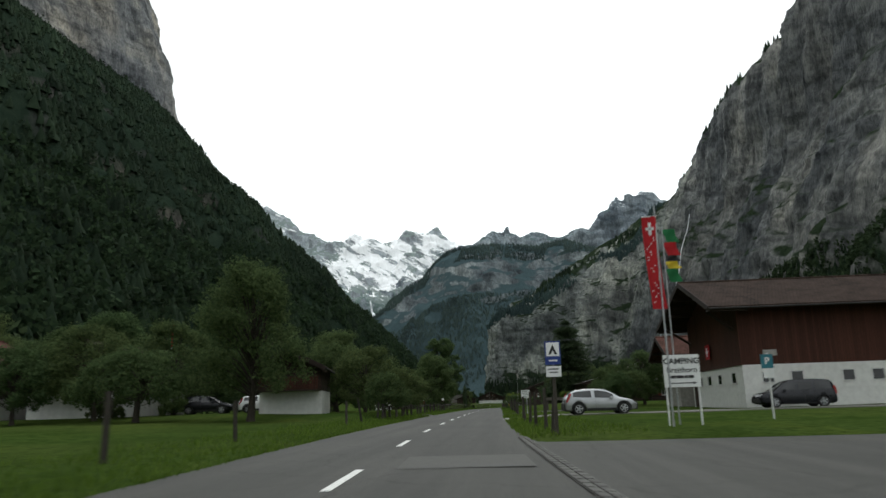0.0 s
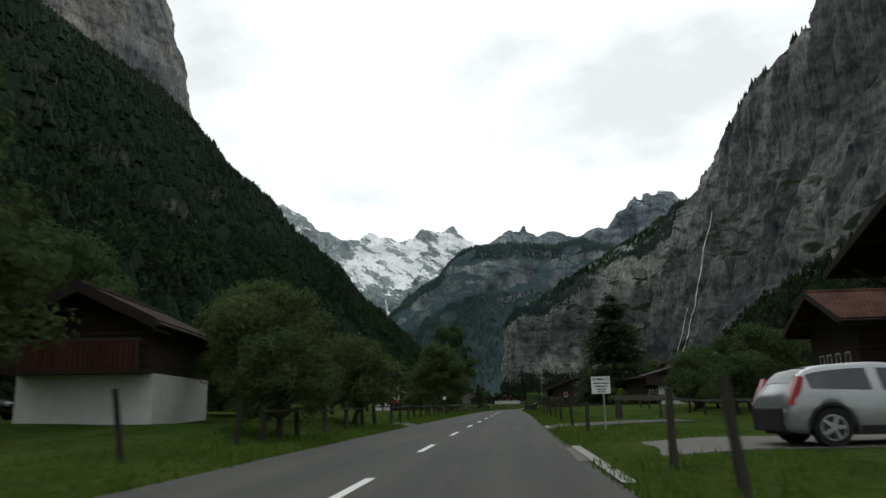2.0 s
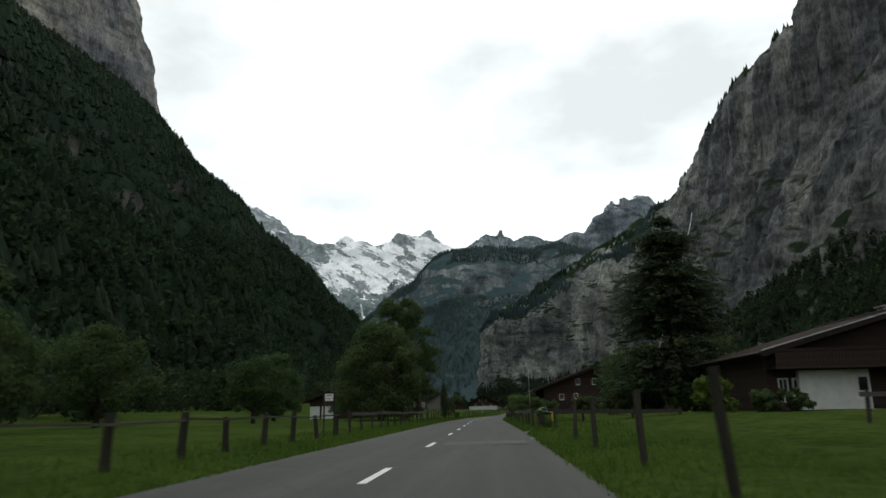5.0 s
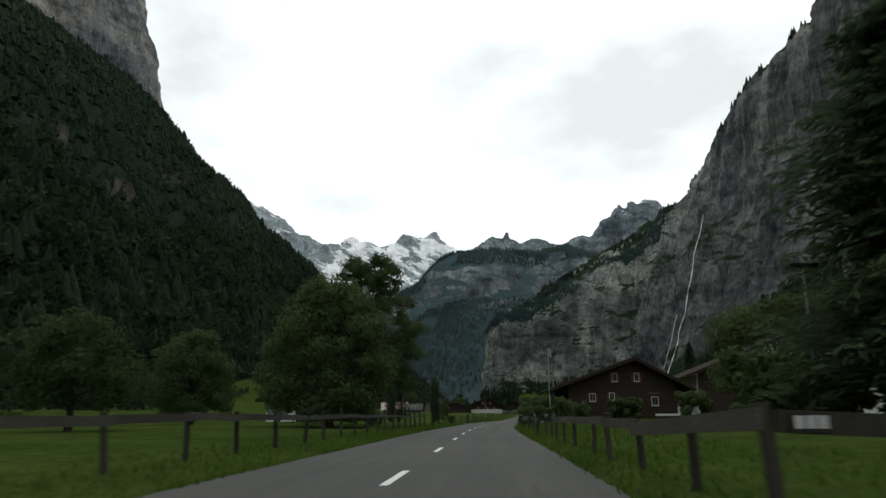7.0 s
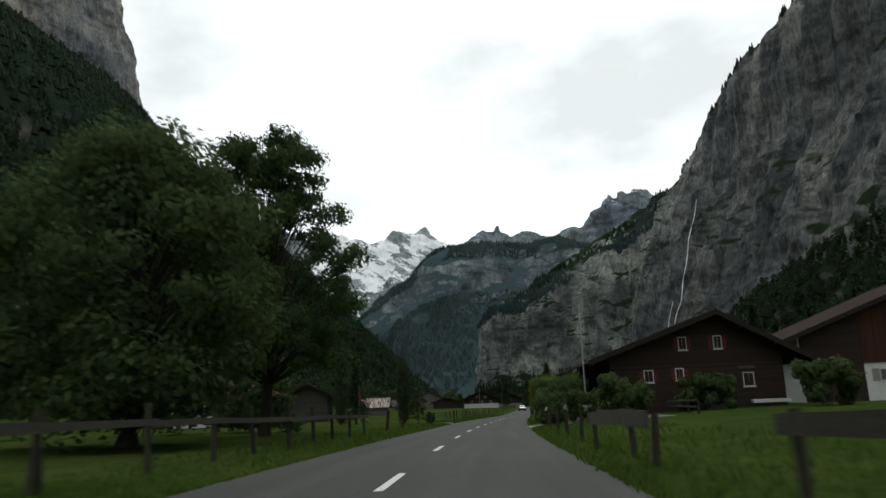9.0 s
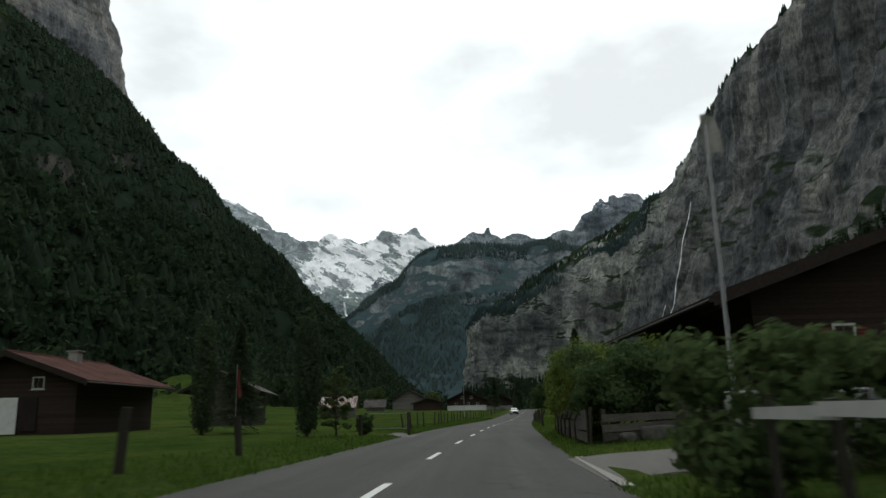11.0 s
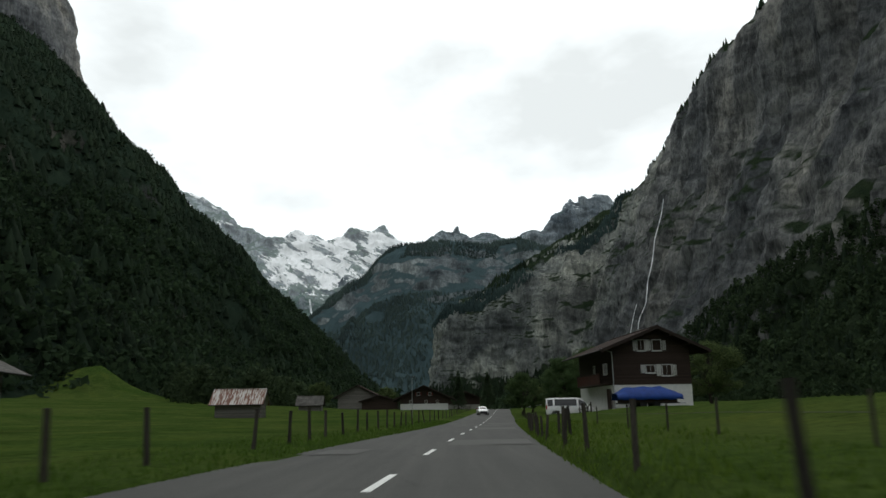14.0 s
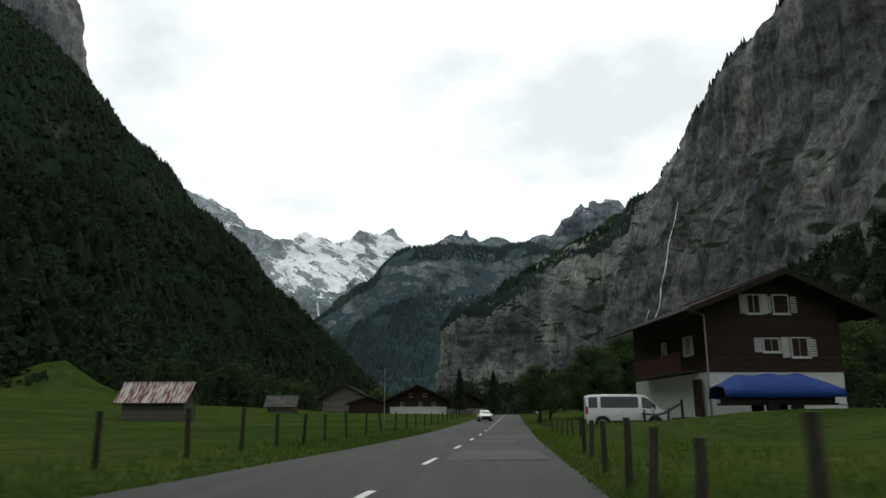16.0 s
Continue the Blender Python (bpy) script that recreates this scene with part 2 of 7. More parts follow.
l.new(warp.outputs["Object"], warped.inputs[0])
l.new(wob.outputs["Color"], warped.inputs[1])
l.new(warped.outputs[0], vor.inputs["Vector"])
c = mix(n, l, 1.0, c, ramp(n, l, vor.outputs["Distance"], [(0.0, (0.68, 0.68, 0.68)), (0.008, (1, 1, 1))]), "MULTIPLY")
l.new(c, b.inputs["Base Color"])
bump(n, l, b, grit, 0.35, 0.006)
M_asphalt = m

M_patch = plain("patched_asphalt", (0.05, 0.05, 0.046), (0.09, 0.088, 0.081), 40, 0.85, relief=0.3, dist=0.004)
M_concrete = plain("weathered_concrete", (0.2, 0.19, 0.17), (0.34, 0.33, 0.3), 12, 0.85)
M_gravel = plain("pale_gravel", (0.09, 0.087, 0.078), (0.18, 0.174, 0.157), 45, 0.95, relief=0.8, dist=0.02)
m, n, l, b = shader("worn_road_paint", 0.6, 0, 0.35)
wear = noise_node(n, l, 30, 6)
l.new(ramp(n, l, wear, [(0.3, (0.2, 0.2, 0.19)), (0.42, (0.66, 0.66, 0.63)), (0.8, (0.78, 0.78, 0.75))]), b.inputs["Base Color"])
M_paint = m

M_plaster = plain("white_plaster", (0.6, 0.6, 0.57), (0.76, 0.76, 0.73), 3.0, 0.9, relief=0.15)
M_boulder = plain("lichened_boulder", (0.05, 0.05, 0.042), (0.13, 0.125, 0.11), 7.0, 0.95, relief=0.6, dist=0.03)
M_stone = plain("grey_render", (0.22, 0.21, 0.19), (0.36, 0.35, 0.32), 4.0, 0.9)


def boards(name, dark, light, pitch=0.16, upright=False, rough=0.75):
    """Sawn boards with dark joints, weathered along the grain."""
    m, n, l, b = shader(name, rough, 0, 0.25)
    c0 = n.new("ShaderNodeTexCoord")
    sep = n.new("ShaderNodeSeparateXYZ")
    l.new(c0.outputs["Object"], sep.inputs[0])
    along = calc(n, l, "ADD", sep.outputs["X"], sep.outputs["Y"]) if upright else sep.outputs["Z"]
    k = calc(n, l, "DIVIDE", along, pitch)
    cell = n.new("ShaderNodeTexWhiteNoise")
    cell.noise_dimensions = "1D"
    l.new(calc(n, l, "FLOOR", k, 0.0), cell.inputs["W"])
    gap = calc(n, l, "FRACT", k, 0.0)
    joint = ramp(n, l, gap, [(0.0, (0.25,) * 3), (0.07, (1,) * 3), (0.93, (1,) * 3), (1.0, (0.25,) * 3)])
    grain = noise_node(n, l, 7, 6, (1, 1, 9) if not upright else (9, 9, 1))
    c = ramp(n, l, grain, [(0.3, dark), (0.7, light)])
    c = mix(n, l, 1.0, c, ramp(n, l, cell.outputs["Value"], [(0, (0.7,) * 3), (1, (1.1,) * 3)]), "MULTIPLY")
    c = mix(n, l, 1.0, c, joint, "MULTIPLY")
    l.new(c, b.inputs["Base Color"])
    bump(n, l, b, joint, 0.6, 0.015)
    return m


M_timber = boards("dark_brown_timber", (0.026, 0.017, 0.013), (0.06, 0.038, 0.028))
M_redtimber = boards("red_brown_boards", (0.045, 0.016, 0.01), (0.1, 0.036, 0.022), 0.18, True)
M_greytimber = boards("silver_grey_boards", (0.12, 0.112, 0.1), (0.25, 0.235, 0.21), 0.2)
M_darkboards = boards("brown_grey_boards", (0.04, 0.036, 0.031), (0.1, 0.092, 0.08), 0.2)
M_post = varied(plain("weathered_post_wood", (0.03, 0.026, 0.021), (0.085, 0.075, 0.06), 9, 0.9, stretch=(6, 6, 1)), 0.5)
M_rail = varied(plain("weathered_rail_wood", (0.06, 0.054, 0.045), (0.15, 0.136, 0.115), 8, 0.9, stretch=(1, 1, 6)), 0.4)
M_shutter = plain("white_shutter_paint", (0.5, 0.5, 0.48), (0.66, 0.66, 0.63), 5, 0.6, relief=0.05)
M_redshutter = plain("dark_red_shutter_paint", (0.12, 0.02, 0.016), (0.2, 0.035, 0.028), 5, 0.6, relief=0.05)
M_frame = plain("white_window_frame", (0.55, 0.55, 0.53), (0.7, 0.7, 0.67), 5, 0.5, relief=0.0)
m, n, l, b = shader("dark_window_glass", 0.06, 0, 0.6)
b.inputs["Base Color"].default_value = (0.012, 0.014, 0.016, 1)
l.new(ramp(n, l, noise_node(n, l, 2.5, 2), [(0.3, (0.04,) * 3), (0.7, (0.12,) * 3)]), b.inputs["Roughness"])
M_glass = m
M_steel = plain("galvanised_steel", (0.32, 0.33, 0.34), (0.5, 0.51, 0.52), 8, 0.45, 0.8, relief=0.0)
M_whitepaint = plain("white_sign_enamel", (0.66, 0.67, 0.66), (0.78, 0.78, 0.77), 4, 0.4, relief=0.0)
M_ink = plain("black_sign_print", (0.012, 0.012, 0.012), (0.025, 0.025, 0.025), 8, 0.6, relief=0.0)
M_blue = plain("blue_sign_enamel", (0.012, 0.03, 0.16), (0.02, 0.05, 0.22), 5, 0.4, relief=0.0)
M_teal = plain("teal_sign_enamel", (0.02, 0.13, 0.17), (0.03, 0.18, 0.22), 5, 0.4, relief=0.0)
M_red = plain("red_flag_cloth", (0.3, 0.008, 0.012), (0.46, 0.018, 0.022), 3, 0.8, relief=0.05)
M_green = plain("green_flag_cloth", (0.01, 0.11, 0.035), (0.02, 0.17, 0.06), 3, 0.8, relief=0.05)
M_yellow = plain("yellow_cloth", (0.5, 0.38, 0.02), (0.65, 0.5, 0.04), 3, 0.8, relief=0.05)
M_whitecloth = plain("white_cloth", (0.6, 0.6, 0.58), (0.76, 0.76, 0.74), 3, 0.8, relief=0.05)
M_bluetarp = plain("blue_tarpaulin", (0.012, 0.04, 0.2), (0.02, 0.07, 0.32), 2, 0.55, relief=0.4, dist=0.05)


def tiles(name, dark, light, course=0.33, rough=0.85):
    """Roof tiles: courses and single tiles told apart by tone, with moss stains."""
    m, n, l, b = shader(name, rough + 0.1, 0, 0.08)
    c0 = n.new("ShaderNodeTexCoord")
    br = n.new("ShaderNodeTexBrick")
    br.inputs["Scale"].default_value = 1.0
    br.inputs["Brick Width"].default_value, br.inputs["Row Height"].default_value = 0.24, course
    br.inputs["Mortar Size"].default_value = 0.025
    br.inputs["Color1"].default_value, br.inputs["Color2"].default_value = (*dark, 1), (*light, 1)
    br.inputs["Mortar"].default_value = (*(v * 0.35 for v in dark), 1)
    sep = n.new("ShaderNodeSeparateXYZ")
    com = n.new("ShaderNodeCombineXYZ")
    l.new(c0.outputs["Object"], sep.inputs[0])
    l.new(sep.outputs["Y"], com.inputs["X"])
    l.new(sep.outputs["X"], com.inputs["Y"])
    l.new(com.outputs[0], br.inputs["Vector"])
    moss = noise_node(n, l, 0.8, 5)
    c = mix(n, l, 0.45, br.outputs["Color"], ramp(n, l, moss, [(0.35, tuple(v * 0.5 for v in dark)), (0.65, light)]))
    l.new(c, b.inputs["Base Color"])
    bump(n, l, b, br.outputs["Fac"], 0.5, 0.03)
    return m


M_rooftile = tiles("brown_roof_tiles", (0.03, 0.021, 0.017), (0.06, 0.039, 0.031))
M_redtile = tiles("red_roof_tiles", (0.075, 0.034, 0.026), (0.125, 0.058, 0.046))
M_slate = tiles("grey_slate_roof", (0.09, 0.085, 0.078), (0.17, 0.162, 0.15))
m, n, l, b = shader("rusty_sheet_metal", 0.7, 0.2, 0.3)
rust = noise_node(n, l, 2.0, 7, (0.25, 2.2, 0.3))
l.new(ramp(n, l, rust, [(0.42, (0.5, 0.48, 0.46)), (0.5, (0.36, 0.3, 0.26)), (0.56, (0.15, 0.065, 0.045))]), b.inputs["Base Color"])
M_rust = m

M_bark = plain("tree_bark", (0.02, 0.017, 0.013), (0.065, 0.055, 0.043), 14, 0.95, stretch=(1, 1, 0.25), relief=0.8, dist=0.03)
M_leaf = foliage("orchard_leaves", (0.054, 0.088, 0.04), (0.115, 0.162, 0.07), 0.5)
M_leafdark = foliage("maple_leaves", (0.066, 0.106, 0.05), (0.13, 0.186, 0.08), 0.5)
M_hedge = foliage("hedge_leaves", (0.07, 0.115, 0.032), (0.22, 0.28, 0.068), 0.55)
M_needle = foliage("conifer_needles", (0.045, 0.072, 0.046), (0.08, 0.115, 0.064), 0.4)
M_blade = foliage("verge_grass_blades", (0.05, 0.1, 0.016), (0.11, 0.18, 0.035), 0.5)
M_forest = drifts(drifts(foliage("mountain_forest", (0.024, 0.039, 0.029), (0.031, 0.048, 0.034), 0.2), 0.009, 0.6, 1.4), 0.06, 0.78, 1.2)
# forest green made lighter and bluer, so the colour carries the haze
M_farwood = drifts(foliage("hazed_far_conifers", (0.047, 0.074, 0.082), (0.066, 0.099, 0.106), 0.15), 0.008, 0.7, 1.2)
M_copse = drifts(foliage("broadleaf_forest", (0.03, 0.05, 0.031), (0.052, 0.08, 0.044), 0.3), 0.02, 0.6, 1.4)


# ---- building helpers ----
def mesh_of(bm, name):
    me = bpy.data.meshes.new(name)
    bm.to_mesh(me)
    bm.free()
    return me


def part(name, bm, material, parent, label="", smooth=False):
    ob = new(name, mesh_of(bm, name) if isinstance(bm, bmesh.types.BMesh) else bm)
    if not ob.data.materials:
        ob.data.materials.append(material)
    if smooth:
        ob.data.polygons.foreach_set("use_smooth", [True] * len(ob.data.polygons))
    ob.parent = parent
    return tagged(ob, label)


def thing(name, x, y, z, turn=0.0, label="", category="", group="", kind=""):
    ob = new(name)
    ob.matrix_basis = pose(x, y, z, 0, 0, turn)
    ob.empty_display_size = 0.2
    return tagged(ob, label, category, group, kind)


def box(bm, x0, x1, y0, y1, z0, z1, bevel=0.0):
    r = bmesh.ops.create_cube(bm, size=1.0)
    for v in r["verts"]:
        v.co = Vector((x0 + (v.co.x + 0.5) * (x1 - x0), y0 + (v.co.y + 0.5) * (y1 - y0), z0 + (v.co.z + 0.5) * (z1 - z0)))
    if bevel:
        es = list({e for v in r["verts"] for e in v.link_edges})
        bmesh.ops.bevel(bm, geom=es, offset=bevel, segments=2, affect="EDGES", profile=0.7)
    return bm


def boxed(*a, bevel=0.0):
    return box(bmesh.new(), *a, bevel=bevel)


def tube(bm, p, q, r0, r1=None, sides=10, caps=True):
    p, q = Vector(p), Vector(q)
    r1 = r0 if r1 is None else r1
    d = q - p
    m = Matrix.Translation((p + q) / 2) @ d.to_track_quat("Z", "Y").to_matrix().to_4x4()
    bmesh.ops.create_cone(bm, cap_ends=caps, segments=sides, radius1=r0, radius2=r1, depth=d.length, matrix=m)
    return bm


def prism(outline, y0, y1):
    """A closed outline in x and z, drawn out along y."""
    bm = bmesh.new()
    a = [bm.verts.new((x, y0, z)) for x, z in outline]
    b = [bm.verts.new((x, y1, z)) for x, z in outline]
    bm.faces.new(a)
    bm.faces.new(b[::-1])
    for i in range(len(a)):
        j = (i + 1) % len(a)
        bm.faces.new((a[j], a[i], b[i], b[j]))
    bmesh.ops.recalc_face_normals(bm, faces=bm.faces)
    return bm


def raw(name, verts, faces, material, smooth=False):
    me = bpy.data.meshes.new(name)
    me.from_pydata(verts, [], faces)
    me.materials.append(material)
    if smooth:
        me.polygons.foreach_set("use_smooth", [True] * len(me.polygons))
    return me


# ---- road line and lie of the land ----
ROAD = [(-400, 22.0), (-60, 4.6), (0, -0.2), (13, -0.9), (30, -1.6), (50, -1.97), (70, -2.1), (90, -2.2), (110, -2.3), (125, -2.47), (140, -2.67),
        (155, -2.82), (168, -2.77), (187, -2.34), (205, -1.62), (224, -0.72), (245, 0.55), (262, 1.75), (300, 4.6), (500, 19.0), (900, 40.0), (5200, 40.0)]
RY = np.array([p[0] for p in ROAD], float)
RX = np.array([p[1] for p in ROAD], float)
SLOPES = np.gradient(RX, RY)
HALF = 3.4


def road_x(y):
    """Centre of the carriageway: a smooth curve through the stations."""
    i = int(np.clip(np.searchsorted(RY, y) - 1, 0, len(RY) - 2))
    h = RY[i + 1] - RY[i]
    t = min(max((y - RY[i]) / h, 0.0), 1.0)
    a, b2 = RX[i], RX[i + 1]
    return ((2 * t ** 3 - 3 * t ** 2 + 1) * a + (t ** 3 - 2 * t ** 2 + t) * h * SLOPES[i]
            + (-2 * t ** 3 + 3 * t ** 2) * b2 + (t ** 3 - t ** 2) * h * SLOPES[i + 1])


def ease(a, b2, v):
    t = min(max((v - a) / (b2 - a), 0.0), 1.0)
    return t * t * (3 - 2 * t)


def road_z(y):
    k = min(100.0 - y, 400.0)
    return -0.006 * 20 * math.log1p(math.exp(k / 20)) + 2.4 * ease(265, 470, y)


def left_half(y):
    return 3.1 + 0.85 * ease(180, 225, y)


def ground_z(x, y):
    return road_z(y) + side_z(x, y)


def side_z(x, y):
    d = x - road_x(y)
    e = d - HALF if d > 0 else -d - left_half(y)
    if e <= 0:
        return -0.03
    if d > 0:
        z = 0.08 * ease(0, 0.5, e) + 0.1 * ease(0.5, 4, e)
        z += 0.25 * ease(3, 8, e) * ease(75, 110, y) * (1 - ease(110, 140, y)) + 0.1 * ease(0.5, 4, e) * ease(60, 100, y) + 1.0 * ease(4, 13, e) * ease(140, 260, y)
        z += 0.66 * ease(0.5, 2.4, e) * (1 - 0.75 * ease(6.5, 13, e)) * (1 - ease(13, 18, e)) * math.exp(-((y - 274) / 4.5) ** 2)
        z += 0.2 * ease(0, 0.35, e) * (ease(98, 103, y) * (1 - ease(166, 178, y)) + 1.45 * ease(206.8, 209.5, y) * (1 - ease(254, 270, y)))
        z += 0.25 * ease(281, 285, y) * (1 - ease(300, 325, y)) * ease(4.5, 8, e) * (1 - ease(14, 20, e))
        z *= 1 - 0.85 * ease(105.4, 106.7, y) * (1 - ease(109.8, 110.3, y)) * (1 - ease(9, 16, e))
        z *= ease(21.5, 24.0, y)
        z += 7 * ease(90, 260, d)
    else:
        z = 0.34 * ease(1.7, 3.5, e) * ease(47, 55, y) * (1 - ease(75, 95, y))
        z += 0.1 * ease(0, 0.5, e) + 0.12 * ease(0.5, 4, e) + 0.2 * ease(6, 14, e)
        z += 2.0 * ease(38, 75, -d) * ease(150, 240, y) * (1 - ease(420, 620, y))
        z += 17 * math.exp(-abs((x + 138) / 15) ** 1.1 - ((y - 500) / 24) ** 2) + 1.5 * ease(70, 150, -d) * ease(330, 450, y)
        z += 2 * ease(62, 170, -d)
    if e > 1.5 and (d < 0 or y > 24):
        z += 0.05 * noise.noise((x * 0.23, y * 0.23, 0)) + 0.12 * ease(8, 30, e) * noise.noise((x * 0.05, y * 0.05, 3))
    return z


def terrain():
    side = [0, 0.12, 0.3, 0.6, 1.0, 1.6, 2.4, 3.4, 4.6, 6, 8, 10.5, 13.5, 17, 22, 28, 36, 45, 56, 70, 90, 105, 118, 128, 136, 143, 150, 157, 164, 172, 182, 200, 270, 400, 700, 1300, 2600, 4800]
    cols = [-1 - s for s in side[::-1]] + [0.0] + [1 + s for s in side]
    rows = [-3000, -1500, -800, -400, -200, -100, -60, -40, -28, -20] + sorted(list(np.arange(-14, 330, 2.5)) + [104.75, 105.4, 105.8, 106.7, 107.2, 107.8, 109.2, 109.7, 110.0, 110.3, 110.6]) + [335, 345, 360, 380, 400, 420, 440, 455, 468, 480, 490, 500, 510, 522, 536, 555, 600, 750, 1000, 1400, 2000, 3000, 4200, 5200]
    verts, faces = [], []
    for y in rows:
        cx = road_x(y)
        for d in cols:
            x = cx + (d + 1 - left_half(y) if d < 0 else d - 1 + HALF if d > 0 else 0.0)
            verts.append((x, y, ground_z(x, y)))
    k = len(cols)
    for i in range(len(rows) - 1):
        for j in range(k - 1):
            a = i * k + j
            faces.append((a, a + 1, a + k + 1, a + k))
    ob = new("ground", raw("ground", verts, faces, M_grass, True))
    tagged(ob, "mown green meadow grass on the valley floor", "ground", kind="structure")


terrain()


def strip(name, y0, y1, inner, outer, z, material, step=2.5, label="", category="", kind="structure", follow=False, crown=0.0):
    """A band along the road between two offsets from its centre."""
    ys = list(np.arange(y0, y1, step)) + [y1]
    k = 9 if crown else 3
    verts, faces = [], []
    for y in ys:
        cx = road_x(y)
        ds = np.linspace(inner(y) if callable(inner) else inner, outer(y) if callable(outer) else outer, k)
        for d in ds:
            zz = z + crown * (1 - (d / HALF) ** 2) + (ground_z(cx + d, y) if follow else road_z(y))
            verts.append((cx + d, y, zz))
    for i in range(len(ys) - 1):
        for j in range(k - 1):
            a = i * k + j
            faces.append((a, a + 1, a + k + 1, a + k))
    return tagged(new(name, raw(name, verts, faces, material)), label, category, kind=kind)


road = strip("road", -60, 900, lambda y: -left_half(y) - 0.06, HALF + 0.06, 0.0, M_asphalt, 2.5, "narrow grey asphalt valley road with worn wheel tracks", "road", crown=0.02)

# centre line: three-metre dashes
DASHES = [-15, -5.8, 3.4, 12.7, 22.3, 31.5, 41.3, 50.1, 58.6, 67.2, 76, 86.5, 97.5, 108, 117, 127.4, 138.2, 148.2, 158.6, 168.4, 177.6, 186.8, 196, 205.2, 214.7, 224.2,
          233.5, 243, 252.5, 262] + [271.5 + 9.5 * i for i in range(30)]
for mid_y in DASHES:
    y0 = mid_y - 1.5
    verts, faces = [], []
    for i in range(4):
        y = y0 + i
        for d in (-0.07, 0.07):
            verts.append((road_x(y) + d, y, road_z(y) + 0.027))
    for i in range(3):
        faces.append((2 * i, 2 * i + 1, 2 * i + 3, 2 * i + 2))
    part("lane_dash", raw("lane_dash", verts, faces, M_paint), M_paint, road)


# ---- mountains ----
def spread(row, n):
    """n points along a run of control points, smoothly."""
    p = np.array(row, float)
    t = np.linspace(0, len(p) - 1, n)
    i = np.clip(t.astype(int), 0, len(p) - 2)
    f = (t - i)[:, None]
    tang = np.gradient(p, axis=0)
    return ((2 * f ** 3 - 3 * f ** 2 + 1) * p[i] + (f ** 3 - 2 * f ** 2 + f) * tang[i]
            + (-2 * f ** 3 + 3 * f ** 2) * p[i + 1] + (f ** 3 - f ** 2) * tang[i + 1])


def mountain_side(name, stations, nu, nv, material, label, rough=20.0, size=0.01, upright=0.35, keep=0.15, rim=6.0, seed=0.0, ledges=0.5, spurs=None):
    """A mountain flank through rows of points from foot to crest, broken up by ridges, gullies and ledges."""
    rows = np.array([spread(s, nv) for s in stations])
    grid = np.array([spread(rows[:, j], nu) for j in range(nv)]).transpose(1, 0, 2)
    du = np.gradient(grid, axis=0)
    dv = np.gradient(grid, axis=1)
    nor = np.cross(du, dv)
    nor /= np.linalg.norm(nor, axis=2, keepdims=True) + 1e-9
    verts = []
    for i in range(nu):
        for j in range(nv):
            p = grid[i, j]
            v = j / (nv - 1)
            w = keep + (1 - keep) * (1 - abs(2 * v - 1) ** 4)
            q = Vector((p[0] * size + seed, p[1] * size, p[2] * size * upright))
            h = noise.fractal(q, 0.9, 2.1, 6) + ledges * noise.fractal(Vector((q.x * 0.6, q.y * 0.6, p[2] * size * 2.2 + seed)), 0.8, 2.2, 4)
            o = p + nor[i, j] * (h * rough * w)
            if spurs:
                high, wide, end = spurs
                k = noise.noise((p[1] / wide + p[2] * 0.0007, p[2] * 0.0012, seed)) + 0.45 * noise.noise((p[1] / wide * 2.3 + p[2] * 0.002, p[2] * 0.002, seed + 5))
                o = o + nor[i, j] * (high * (0.35 - abs(k) * 1.6) * math.sin(math.pi * min(1, v * 1.1)) * (1 - ease(end - 350, end, p[1])))
            if j == nv - 1:
                o = o + np.array((0, 0, rim * noise.fractal(Vector((p[0] * 0.03, p[1] * 0.03, seed)), 0.8, 2.1, 4)))
            verts.append(tuple(o))
    faces = [(i * nv + j, (i + 1) * nv + j, (i + 1) * nv + j + 1, i * nv + j + 1) for i in range(nu - 1) for j in range(nv - 1)]
    ob = new(name, raw(name, verts, faces, material, True))
    tagged(ob, label, "mountain", kind="structure")
    return np.array(verts).reshape(nu, nv, 3)


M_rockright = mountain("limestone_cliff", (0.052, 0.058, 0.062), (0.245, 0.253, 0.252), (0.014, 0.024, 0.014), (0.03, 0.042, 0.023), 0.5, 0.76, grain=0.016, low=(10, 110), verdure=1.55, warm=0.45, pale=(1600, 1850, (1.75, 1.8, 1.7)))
M_rockleft = mountain("shaded_cliff", (0.085, 0.09, 0.092), (0.29, 0.295, 0.295), (0.012, 0.022, 0.012), (0.035, 0.05, 0.025), 0.6, 0.8, grain=0.016)
M_woodslope = mountain("wooded_slope", (0.05, 0.053, 0.05), (0.13, 0.13, 0.122), (0.016, 0.027, 0.019), (0.028, 0.043, 0.028), 0.2, 0.4, grain=0.014)
# rock and woods lightened and blued: distance haze put into the colour
M_rockfar = mountain("hazed_far_cliff", (0.1, 0.122, 0.132), (0.33, 0.365, 0.375), (0.046, 0.073, 0.08), (0.063, 0.094, 0.101), 0.5, 0.62, grain=0.009, low=(120, 420), verdure=1.5, warm=0.2)
# pale blue-grey of the ridge is haze painted into its rock and turf
M_ridge = mountain("hazed_far_ridge", (0.14, 0.18, 0.205), (0.4, 0.445, 0.475), (0.07, 0.108, 0.11), (0.12, 0.165, 0.16), 0.62, 0.8, snow=(1130, 1300, 1.0), grain=0.009, warm=0.0)
# below the snow, rock and turf colours are raised and blued as haze
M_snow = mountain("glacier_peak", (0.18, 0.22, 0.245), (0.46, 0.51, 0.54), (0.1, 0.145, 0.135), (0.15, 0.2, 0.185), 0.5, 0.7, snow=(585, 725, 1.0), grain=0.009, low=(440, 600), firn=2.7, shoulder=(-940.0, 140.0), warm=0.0)

